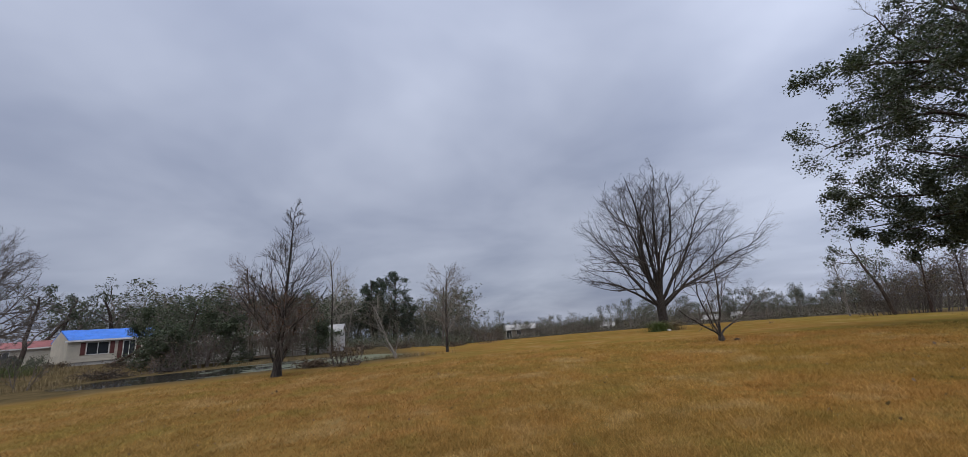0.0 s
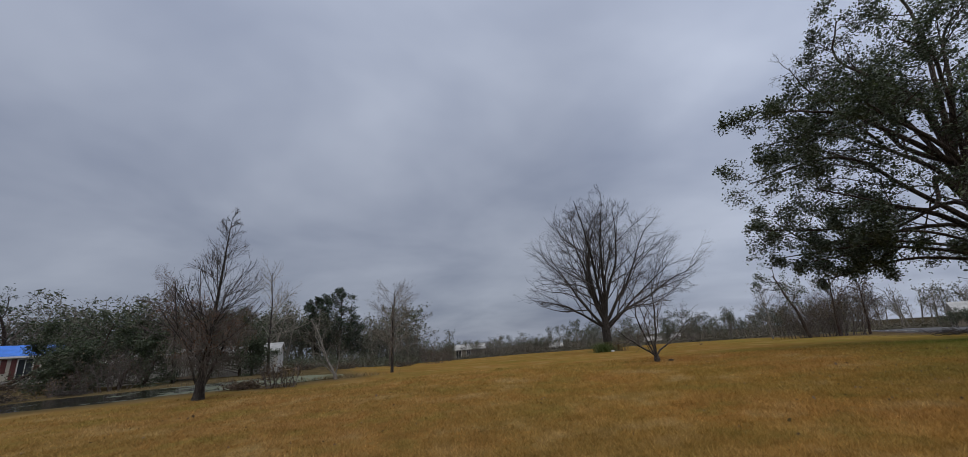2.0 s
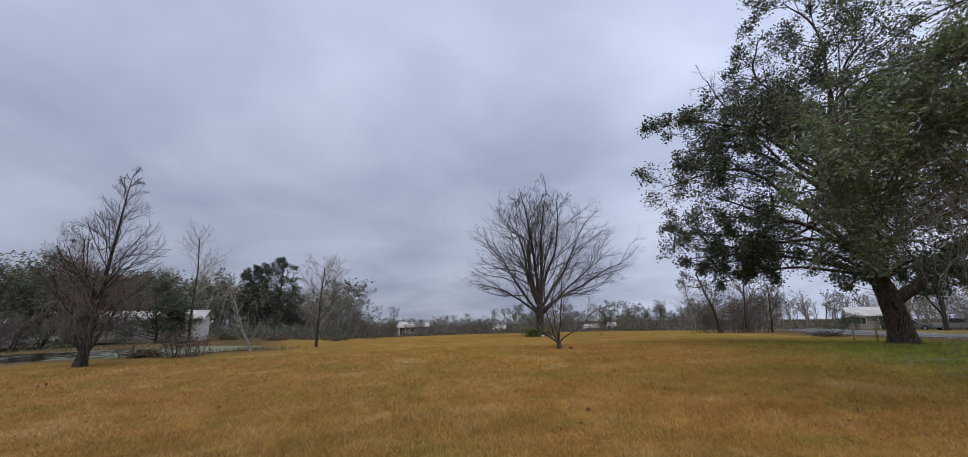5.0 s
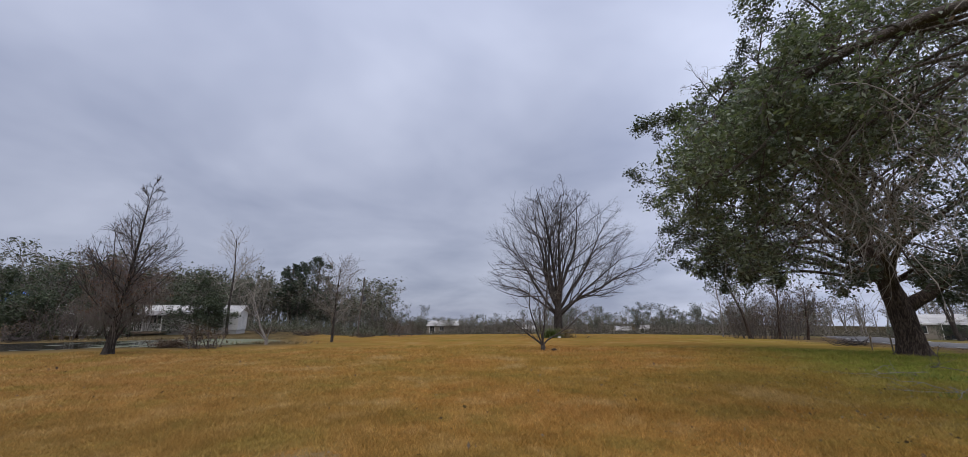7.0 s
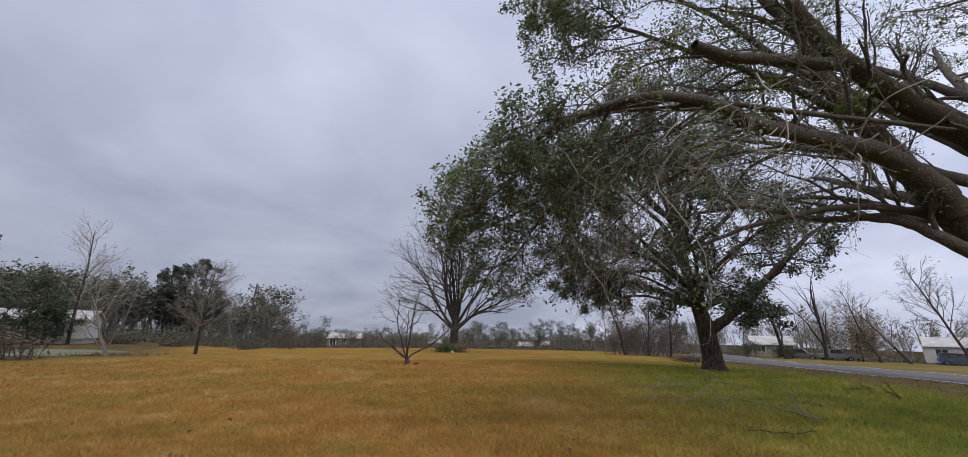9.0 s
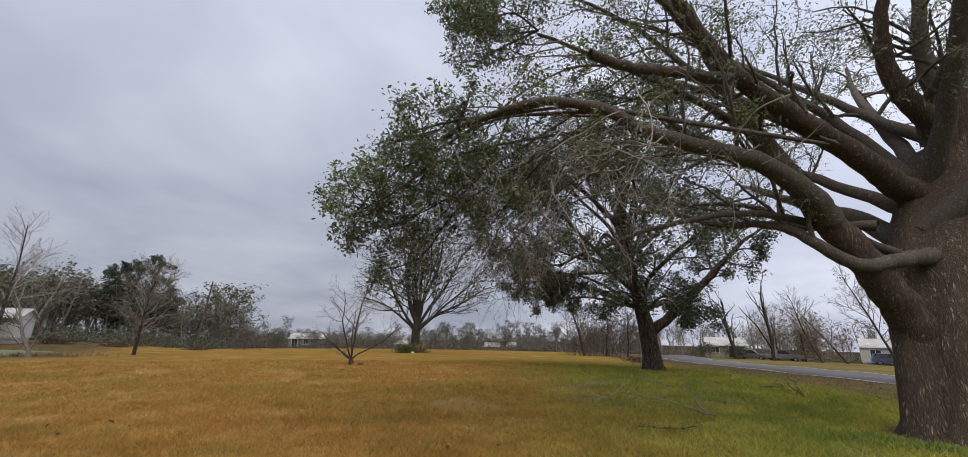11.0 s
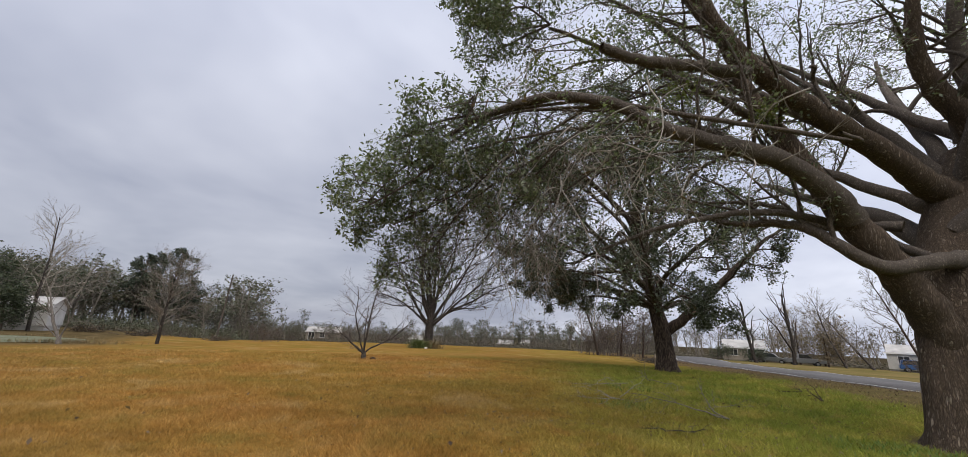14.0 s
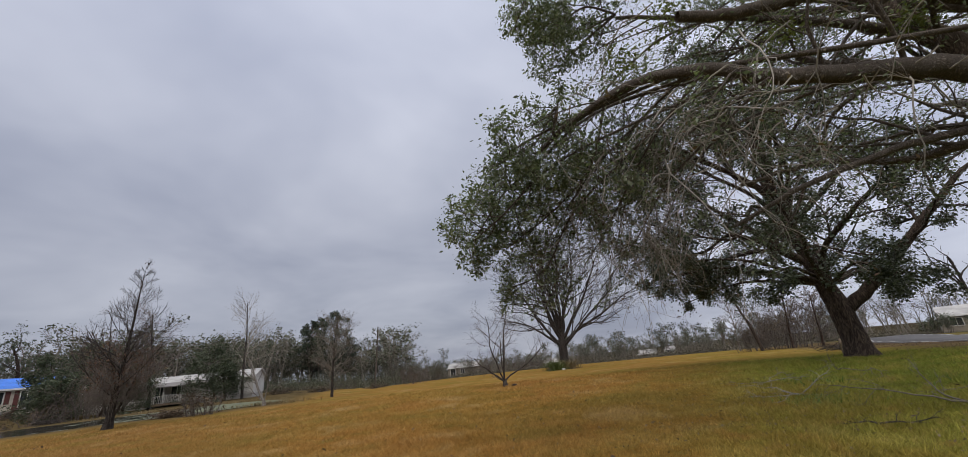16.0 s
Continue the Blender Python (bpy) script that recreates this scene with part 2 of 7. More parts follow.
    # lawn beyond the road, and the brown floor of the woods
    lawn = math_node(t, "MULTIPLY", math_node(t, "GREATER_THAN", s, 22.0), 0.7)
    col = mix(t, lawn, col, ramp(t, big, (0.35, (0.105, 0.104, 0.050)), (0.65, (0.190, 0.155, 0.088))))
    d = math_node(t, "SQRT", math_node(t, "ADD", math_node(t, "POWER", math_node(t, "SUBTRACT", x, 2.0), 2.0), math_node(t, "POWER", math_node(t, "SUBTRACT", y, 2.0), 2.0)))
    wood = t.nodes.new("ShaderNodeMapRange")
    wood.interpolation_type = "SMOOTHSTEP"
    wood.inputs["From Min"].default_value, wood.inputs["From Max"].default_value = 86.0, 94.0
    t.links.new(math_node(t, "ADD", d, math_node(t, "MULTIPLY", math_node(t, "SUBTRACT", mid, 0.5), 14.0)), wood.inputs[0])
    col = mix(t, wood.outputs[0], col, ramp(t, mid, (0.3, (0.040, 0.034, 0.024)), (0.7, (0.075, 0.062, 0.042))))
    # leaf litter and bare earth along the near verge of the road
    verge = t.nodes.new("ShaderNodeMapRange")
    verge.interpolation_type = "SMOOTHSTEP"
    verge.inputs["From Min"].default_value, verge.inputs["From Max"].default_value = 10.4, 12.8
    t.links.new(math_node(t, "ADD", s, math_node(t, "MULTIPLY", math_node(t, "SUBTRACT", mid, 0.5), 7.0)), verge.inputs[0])
    strip = math_node(t, "MULTIPLY", math_node(t, "MULTIPLY", verge.outputs[0], math_node(t, "LESS_THAN", s, 17.5)), 0.8)
    col = mix(t, strip, col, ramp(t, noise_out(t, 2.2, 5.0, 0.7, pos), (0.3, (0.060, 0.044, 0.032)), (0.55, (0.120, 0.086, 0.056)), (0.75, (0.180, 0.140, 0.070))))
    return mix(t, 0.16, col, ramp(t, fine, (0.2, (0.30, 0.30, 0.30)), (0.5, (0.5, 0.5, 0.5)), (0.8, (0.78, 0.78, 0.78))), "OVERLAY"), fine, mid


def ground_material():
    m, t, b = material("meadow")
    col, fine, mid = grass_colour(t)
    geo = t.nodes.new("ShaderNodeNewGeometry")
    sep = t.nodes.new("ShaderNodeSeparateXYZ")
    t.links.new(geo.outputs["Position"], sep.inputs[0])
    # bare earth round the trunk, by the road and in two worn spots
    worn = None
    for px, py, r in ((-3.3, 7.7, 0.7), (8.6, 1.5, 0.6), (11.2, 1.3, 1.2), (20.3, 12.0, 0.8), (13.6, 4.6, 0.7)):
        d = math_node(t, "SQRT", math_node(t, "ADD", math_node(t, "POWER", math_node(t, "SUBTRACT", sep.outputs[0], px), 2.0),
                                           math_node(t, "POWER", math_node(t, "MULTIPLY", math_node(t, "SUBTRACT", sep.outputs[1], py), 1.3), 2.0)))
        d = math_node(t, "ADD", d, math_node(t, "MULTIPLY", math_node(t, "SUBTRACT", noise_out(t, 3.0), 0.5), 1.4))
        k = math_node(t, "MULTIPLY", math_node(t, "SUBTRACT", r, d), 1.3)
        k = math_node(t, "MINIMUM", math_node(t, "MAXIMUM", k, 0.0), 1.0)
        worn = k if worn is None else math_node(t, "MAXIMUM", worn, k)
    soil = ramp(t, noise_out(t, 14.0, 6.0, 0.7), (0.3, (0.085, 0.065, 0.045)), (0.7, (0.23, 0.185, 0.135)))
    # the verge beside the road is earth and leaf litter
    s = math_node(t, "ADD", math_node(t, "MULTIPLY", sep.outputs[0], ACROSS[0]), math_node(t, "MULTIPLY", sep.outputs[1], ACROSS[1]))
    verge = math_node(t, "SUBTRACT", math_node(t, "ADD", s, math_node(t, "MULTIPLY", math_node(t, "SUBTRACT", noise_out(t, 0.9, 5.0, 0.7), 0.5), 4.5)), 14.9)
    verge = math_node(t, "MINIMUM", math_node(t, "MAXIMUM", math_node(t, "MULTIPLY", verge, 0.9), 0.0), 1.0)
    verge = math_node(t, "MULTIPLY", verge, math_node(t, "LESS_THAN", s, 25.0))
    litter = ramp(t, noise_out(t, 6.0, 6.0, 0.75), (0.3, (0.045, 0.034, 0.026)), (0.55, (0.10, 0.075, 0.05)), (0.75, (0.17, 0.135, 0.06)))
    col = mix(t, math_node(t, "MULTIPLY", verge, 0.85), col, litter)
    col = mix(t, math_node(t, "MULTIPLY", worn, 0.8), col, soil)
    col = mix(t, 1.0, col, (0.80, 0.79, 0.74), "MULTIPLY")
    t.links.new(col, b.inputs["Base Color"])
    b.inputs["Roughness"].default_value = 1.0
    b.inputs["Specular IOR Level"].default_value = 0.0
    h = math_node(t, "ADD", noise_out(t, 30.0, 3.0, 0.8), math_node(t, "MULTIPLY", mid, 3.0))
    bump(t, b, h, 0.4, 0.025)
    return m


def blade_material():
    m, t, b = material("grass_blades")
    col, fine, mid = grass_colour(t)
    geo = t.nodes.new("ShaderNodeNewGeometry")
    tone = ramp(t, geo.outputs["Random Per Island"], (0.0, (0.38, 0.37, 0.34)), (0.45, (0.56, 0.56, 0.54)), (0.8, (0.70, 0.70, 0.69)), (1.0, (0.90, 0.89, 0.88)))
    col = mix(t, 0.8, col, tone, "OVERLAY")
    # dead blades are paler than the thatch they stand in
    col = mix(t, 1.0, col, (1.42, 1.40, 1.36), "MULTIPLY")
    t.links.new(col, b.inputs["Base Color"])
    tr = t.nodes.new("ShaderNodeBsdfTranslucent")
    t.links.new(col, tr.inputs[0])
    ms = t.nodes.new("ShaderNodeMixShader")
    ms.inputs[0].default_value = 0.45
    t.links.new(b.outputs[0], ms.inputs[1])
    t.links.new(tr.outputs[0], ms.inputs[2])
    t.links.new(ms.outputs[0], t.nodes["Material Output"].inputs["Surface"])
    b.inputs["Roughness"].default_value = 0.8
    b.inputs["Specular IOR Level"].default_value = 0.15
    return m


def bark_material(name, dark, light, ridge=9.0, depth=0.03, lichen=0.0, stretch=0.22):
    m, t, b = material(name)
    pos = t.nodes.new("ShaderNodeNewGeometry").outputs["Position"]
    mp = t.nodes.new("ShaderNodeMapping")
    mp.inputs["Scale"].default_value = (1, 1, stretch)
    t.links.new(pos, mp.inputs[0])
    # long wandering furrows, broken across into plates
    n1 = noise_out(t, ridge, 2.5, 0.55, mp.outputs[0], distortion=0.5)
    n2 = noise_out(t, ridge * 1.9, 2.0, 0.5, mp.outputs[0], distortion=0.4)
    f1 = math_node(t, "MINIMUM", math_node(t, "MULTIPLY", math_node(t, "ABSOLUTE", math_node(t, "SUBTRACT", n1, 0.5)), 9.0), 1.0)
    f2 = math_node(t, "MINIMUM", math_node(t, "MULTIPLY", math_node(t, "ABSOLUTE", math_node(t, "SUBTRACT", n2, 0.5)), 7.0), 1.0)
    chips = noise_out(t, ridge * 3.0, 3.0, 0.6, pos)
    grain = noise_out(t, 60.0, 5.0, 0.7, mp.outputs[0])
    height = math_node(t, "ADD", math_node(t, "MULTIPLY", f1, 0.42), math_node(t, "MULTIPLY", f2, 0.26))
    height = math_node(t, "ADD", height, math_node(t, "ADD", math_node(t, "MULTIPLY", chips, 0.34), math_node(t, "MULTIPLY", grain, 0.22)))
    half = tuple(a * 0.55 + c * 0.45 for a, c in zip(dark, light))
    col = ramp(t, height, (0.42, dark), (0.72, half), (1.0, light))
    col = mix(t, 0.5, col, ramp(t, noise_out(t, 1.3, 4.0), (0.3, (0.36, 0.35, 0.34)), (0.7, (0.62, 0.60, 0.58))), "OVERLAY")
    if lichen:
        spot = math_node(t, "MULTIPLY", math_node(t, "SUBTRACT", noise_out(t, 26.0, 2.0, 0.5), 0.66), 14.0)
        spot = math_node(t, "MINIMUM", math_node(t, "MAXIMUM", spot, 0.0), 1.0)
        col = mix(t, math_node(t, "MULTIPLY", spot, lichen), col, (0.44, 0.42, 0.37))
    t.links.new(col, b.inputs["Base Color"])
    b.inputs["Roughness"].default_value = 0.92
    b.inputs["Specular IOR Level"].default_value = 0.2
    bump(t, b, height, 0.9, depth)
    return m


def plate_bark(name, dark, light, pale, scale, stretch, depth):
    """Small upright plates parted by dark furrows, some of them bleached."""
    m, t, b = material(name)
    pos = t.nodes.new("ShaderNodeNewGeometry").outputs["Position"]
    mp = t.nodes.new("ShaderNodeMapping")
    mp.inputs["Scale"].default_value = (1, 1, stretch)
    t.links.new(pos, mp.inputs[0])
    warp = node(t, "ShaderNodeTexNoise", Scale=5.0, Detail=3.0)
    t.links.new(mp.outputs[0], warp.inputs["Vector"])
    bent = t.nodes.new("ShaderNodeVectorMath")
    bent.operation = "MULTIPLY_ADD"
    bent.inputs[1].default_value = (0.20, 0.20, 0.20)
    t.links.new(warp.outputs["Color"], bent.inputs[0])
    t.links.new(mp.outputs[0], bent.inputs[2])
    cell = t.nodes.new("ShaderNodeTexVoronoi")
    cell.inputs["Scale"].default_value = scale
    t.links.new(bent.outputs[0], cell.inputs["Vector"])
    edge = t.nodes.new("ShaderNodeTexVoronoi")
    edge.feature = "DISTANCE_TO_EDGE"
    edge.inputs["Scale"].default_value = scale
    t.links.new(bent.outputs[0], edge.inputs["Vector"])
    sep = t.nodes.new("ShaderNodeSeparateColor")
    t.links.new(cell.outputs["Color"], sep.inputs[0])
    plate = math_node(t, "MINIMUM", math_node(t, "MULTIPLY", edge.outputs["Distance"], 3.6), 1.0)
    # longer furrows that run through several plates
    furrow = math_node(t, "ABSOLUTE", math_node(t, "SUBTRACT", noise_out(t, scale * 0.5, 3.0, 0.6, bent.outputs[0]), 0.5))
    plate = math_node(t, "MINIMUM", plate, math_node(t, "ADD", math_node(t, "MULTIPLY", furrow, 9.0), 0.12))
    grain = noise_out(t, 45.0, 5.0, 0.7, mp.outputs[0])
    height = math_node(t, "ADD", math_node(t, "MULTIPLY", plate, 0.65), math_node(t, "MULTIPLY", grain, 0.35))
    half = tuple(x * 0.5 + y * 0.5 for x, y in zip(dark, light))
    tone = ramp(t, sep.outputs[0], (0.0, half), (0.55, light), (0.86, light), (0.93, pale))
    col = mix(t, math_node(t, "MULTIPLY", plate, 0.95), dark, tone)
    col = mix(t, 0.6, col, ramp(t, grain, (0.3, (0.33, 0.33, 0.33)), (0.7, (0.66, 0.65, 0.63))), "OVERLAY")
    col = mix(t, 0.5, col, ramp(t, noise_out(t, 1.1, 4.0), (0.3, (0.37, 0.36, 0.35)), (0.7, (0.62, 0.60, 0.58))), "OVERLAY")
    t.links.new(col, b.inputs["Base Color"])
    b.inputs["Roughness"].default_value = 0.92
    b.inputs["Specular IOR Level"].default_value = 0.2
    bump(t, b, height, 1.0, depth)
    return m


def leaf_material(name, a, b_, c, gloss=0.45, through_light=0.25):
    m, t, b = material(name)
    geo = t.nodes.new("ShaderNodeNewGeometry")
    col = ramp(t, geo.outputs["Random Per Island"], (0.0, a), (0.5, b_), (1.0, c))
    col = mix(t, 0.45, col, ramp(t, noise_out(t, 0.7, 3.0), (0.3, (0.36, 0.36, 0.36)), (0.7, (0.66, 0.66, 0.62))), "OVERLAY")
    t.links.new(col, b.inputs["Base Color"])
    b.inputs["Roughness"].default_value = gloss
    b.inputs["Specular IOR Level"].default_value = 0.35
    tr = t.nodes.new("ShaderNodeBsdfTranslucent")
    t.links.new(mix(t, 1.0, col, (1.0, 1.2, 0.6), "MULTIPLY"), tr.inputs[0])
    ms = t.nodes.new("ShaderNodeMixShader")
    ms.inputs[0].default_value = through_light
    t.links.new(b.outputs[0], ms.inputs[1])
    t.links.new(tr.outputs[0], ms.inputs[2])
    t.links.new(ms.outputs[0], t.nodes["Material Output"].inputs["Surface"])
    return m


def plain(name, colour, rough=0.7, metal=0.0, vary=0.25, scale=2.0, relief=0.0, spec=0.4):
    m, t, b = material(name)
    n = noise_out(t, scale, 5.0, 0.65)
    lo = tuple(max(0.0, v * (1 - vary)) for v in colour)
    hi = tuple(min(1.0, v * (1 + vary)) for v in colour)
    col = ramp(t, n, (0.3, lo), (0.7, hi))
    col = mix(t, vary, col, ramp(t, noise_out(t, scale * 9, 4.0, 0.7), (0.35, (0.4, 0.4, 0.4)), (0.65, (0.6, 0.6, 0.6))), "OVERLAY")
    t.links.new(col, b.inputs["Base Color"])
    b.inputs["Roughness"].default_value, b.inputs["Metallic"].default_value = rough, metal
    b.inputs["Specular IOR Level"].default_value = spec
    if relief:
        bump(t, b, noise_out(t, scale * 20, 5.0, 0.7), 0.6, relief)
    return m


MEADOW = ground_material()
BLADES = blade_material()
OAK_BARK = plate_bark("live_oak_bark", (0.062, 0.046, 0.036), (0.190, 0.150, 0.112), (0.340, 0.290, 0.232), 32.0, 0.17, 0.04)
LIMB_BARK = plate_bark("oak_limb_bark", (0.070, 0.060, 0.053), (0.165, 0.142, 0.124), (0.225, 0.198, 0.172), 30.0, 0.55, 0.02)
# bark in darker tones than live_oak_bark, for the far oak and the pines
FAR_OAK_BARK = bark_material("darker_oak_bark", (0.028, 0.021, 0.018), (0.120, 0.092, 0.074), 11.0, 0.03, 0.2)
GREY_BARK = bark_material("grey_bark", (0.026, 0.022, 0.020), (0.110, 0.096, 0.088), 14.0, 0.02, 0.2)
PALE_BARK = bark_material("pale_bark", (0.12, 0.108, 0.096), (0.29, 0.265, 0.24), 14.0, 0.01)
BROWN_BARK = bark_material("brown_bark", (0.030, 0.020, 0.016), (0.110, 0.078, 0.062), 14.0, 0.02)
# the grey bark tones at about three quarters
DARK_BARK = bark_material("darker_grey_bark", (0.019, 0.016, 0.014), (0.080, 0.070, 0.063), 14.0, 0.02, 0.1)
DARK_TWIG = plain("dark_twig", (0.046, 0.040, 0.037), 0.9, vary=0.3, scale=1.5)
RUSSET_TWIG = plain("russet_twig", (0.118, 0.092, 0.085), 0.9, vary=0.35, scale=1.5)
TWIG = plain("twig", (0.100, 0.083, 0.074), 0.9, vary=0.35, scale=1.5)
GREY_TWIG = plain("grey_twig", (0.240, 0.220, 0.190), 0.9, vary=0.35, scale=1.5)
PALE_TWIG = plain("pale_twig", (0.165, 0.145, 0.122), 0.9, vary=0.35, scale=1.5)
OAK_LEAF = leaf_material("oak_leaf", (0.072, 0.088, 0.062), (0.126, 0.149, 0.104), (0.235, 0.262, 0.190), 0.4, 0.34)
# OAK_LEAF over again at half the tone: the shaded look is in the colour
OAK_LEAF_SHADED = leaf_material("shaded_oak_leaf", (0.036, 0.045, 0.033), (0.060, 0.072, 0.051), (0.112, 0.128, 0.092))
CEDAR_LEAF = leaf_material("cedar_leaf", (0.034, 0.047, 0.030), (0.058, 0.074, 0.046), (0.094, 0.110, 0.066), 0.7, 0.15)
PINE_LEAF = leaf_material("pine_needles", (0.028, 0.040, 0.030), (0.046, 0.062, 0.044), (0.070, 0.088, 0.060), 0.7, 0.15)
DRY_LEAF = leaf_material("dry_leaf", (0.060, 0.040, 0.030), (0.110, 0.074, 0.054), (0.170, 0.120, 0.080), 0.8, 0.2)
TAN_LEAF = leaf_material("tan_leaf", (0.120, 0.085, 0.056), (0.185, 0.135, 0.092), (0.260, 0.205, 0.140), 0.85, 0.3)
RUST_LEAF = leaf_material("rust_leaf", (0.075, 0.038, 0.028), (0.125, 0.066, 0.046), (0.18, 0.105, 0.068), 0.85, 0.2)
SCRUB_LEAF = leaf_material("scrub_leaf", (0.062, 0.055, 0.045), (0.108, 0.094, 0.074), (0.172, 0.150, 0.115), 0.85, 0.15)
WOODS_LEAF = leaf_material("woods_leaf", (0.050, 0.057, 0.043), (0.084, 0.092, 0.066), (0.135, 0.140, 0.098), 0.85, 0.15)
MOSS = plain("hanging_moss", (0.125, 0.112, 0.095), 1.0, vary=0.3, scale=3)
REED = plain("dry_reed", (0.165, 0.125, 0.062), 0.9, vary=0.4, scale=1.5)
GREEN_BLADE = leaf_material("green_blade", (0.035, 0.055, 0.014), (0.070, 0.095, 0.025), (0.13, 0.15, 0.05), 0.6)
FRESH_BLADE = leaf_material("fresh_blade", (0.075, 0.125, 0.026), (0.115, 0.180, 0.042), (0.180, 0.235, 0.070), 0.6, 0.4)
MISTLETOE = leaf_material("mistletoe_leaf", (0.085, 0.105, 0.028), (0.130, 0.150, 0.044), (0.190, 0.205, 0.075))

# ---- growing trees ----
def turned(d, angle, r):
    """The direction d bent by an angle to a random side."""
    a = np.cross(d, r.normal(size=3))
    a /= np.linalg.norm(a) + 1e-9
    return d * math.cos(angle) + a * math.sin(angle)


class Tree:
    def __init__(self, seed, floor=None):
        self.floor = floor
        self.r = np.random.default_rng(seed)
        self.lines = []
        self.tips = []
        self.inside = None

    def line(self, pts, radii, level):
        self.lines.append((np.asarray(pts), np.asarray(radii), level))

    def limb(self, controls, r0, r1, steps=5):
        """A thick limb through a few control points, smoothed, with slight bends."""
        c = np.array(controls, float)
        c = np.vstack([2 * c[0] - c[1], c, 2 * c[-1] - c[-2]])
        out = []
        for i in range(1, len(c) - 2):
            for k in range(steps):
                u = k / steps
                out.append(0.5 * (2 * c[i] + (c[i + 1] - c[i - 1]) * u + (2 * c[i - 1] - 5 * c[i] + 4 * c[i + 1] - c[i + 2]) * u * u + (3 * c[i] - c[i - 1] - 3 * c[i + 1] + c[i + 2]) * u ** 3))
        out.append(c[-2])
        out = np.array(out)
        out[1:-1] += self.r.normal(size=(len(out) - 2, 3)) * min(r0, 0.15) * 0.10
        u = np.linspace(0, 1, len(out))
        self.line(out, r0 + (r1 - r0) * u ** 0.85, 0)
        return out, r0 + (r1 - r0) * u ** 0.85

    def grow(self, p, d, length, r, level, cfg):
        """A branch and all that grows on it. cfg: per level dictionaries."""
        c = cfg[min(level, len(cfg) - 1)]
        n = c["segs"]
        p, d = np.array(p, float), np.array(d, float)
        d /= np.linalg.norm(d) + 1e-9
        pts, rad = [p], [r]
        for i in range(n):
            d = d + self.r.normal(size=3) * c["bend"] + np.array((0, 0, c["lift"])) * (i + 1) / n
            d /= np.linalg.norm(d) + 1e-9
            q = pts[-1] + d * length / n
            if level > 0 and q[2] < c.get("floor", 0.4):
                q[2] = pts[-1][2] - 0.02
            if self.floor is not None and q[2] < self.floor:
                q[2] = self.floor + 0.02 * self.r.random()
            if self.inside is not None and level > 0 and not self.inside(q):
                break
            pts.append(q)
            rad.append(r * (1 - (1 - c["tip"]) * (i + 1) / n))
        if len(pts) < 2:
            return
        self.line(pts, rad, level)
        pts, rad = np.array(pts), np.array(rad)
        if level == len(cfg) - 1:
            self.tips.append(pts)
            return
        self.sprout(pts, rad, length, level, cfg)

    def sprout(self, pts, rad, length, level, cfg):
        c, nxt = cfg[level], cfg[level + 1]
        count = c["kids"] if isinstance(c["kids"], int) else int(self.r.integers(*c["kids"]))
        for k in range(count):
            f = c["from"] + (1 - c["from"]) * ((k + self.r.random()) / count)
            i = min(f * (len(pts) - 1), len(pts) - 1.001)
            j, u = int(i), i - int(i)
            q = pts[j] * (1 - u) + pts[j + 1] * u
            d = pts[j + 1] - pts[j]
            d = d / (np.linalg.norm(d) + 1e-9)
            ang = radians(c["angle"] + self.r.normal() * 10)
            nd = turned(d, ang, self.r)
            ln = length * c["ratio"] * (1.1 - c.get("shrink", 0.55) * f) * self.r.uniform(0.7, 1.2)
            rr = min(rad[j] * 0.7, max(nxt["rmin"], rad[j] * c["thin"]))
            self.grow(q, nd, ln, rr, level + 1, cfg)

    def mesh(self, name, mat, levels=None, sides=(14, 8, 5, 3, 3)):
        vs, fs, base = [], [], 0
        for pts, rad, lv in self.lines:
            if levels is not None and lv not in levels:
                continue
            k = sides[min(lv, len(sides) - 1)]
            n = len(pts)
            d = np.gradient(pts, axis=0)
            d /= np.linalg.norm(d, axis=1, keepdims=True) + 1e-9
            ref = np.array((0, 0, 1.0)) if abs(d[:, 2]).mean() < 0.8 else np.array((1.0, 0, 0))
            a = np.cross(d, ref)
            a /= np.linalg.norm(a, axis=1, keepdims=True) + 1e-9
            b = np.cross(d, a)
            th = np.arange(k) * 2 * math.pi / k
            ring = a[:, None, :] * np.cos(th)[None, :, None] + b[:, None, :] * np.sin(th)[None, :, None]
            v = pts[:, None, :] + ring * rad[:, None, None]
            i, j = np.meshgrid(np.arange(n - 1), np.arange(k), indexing="ij")
            f = np.stack([i * k + j, i * k + (j + 1) % k, (i + 1) * k + (j + 1) % k, (i + 1) * k + j], -1).reshape(-1, 4)
            vs.append(v.reshape(-1, 3))
            fs.append(f + base)
            base += n * k
        if not vs:
            return None
        return make_mesh(name, np.vstack(vs), np.vstack(fs), mat, True)

    def spots(self, per, spread):
        """Places for leaves along the tips."""
        out = []
        for pts in self.tips:
            n = self.r.poisson(per)
            if not n:
                continue
            i = self.r.random(n) ** 0.7 * (len(pts) - 1.001)
            j = i.astype(int)
            u = (i - j)[:, None]
            out.append(pts[j] * (1 - u) + pts[j + 1] * u + self.r.normal(size=(n, 3)) * spread)
        return np.vstack(out) if out else np.zeros((0, 3))


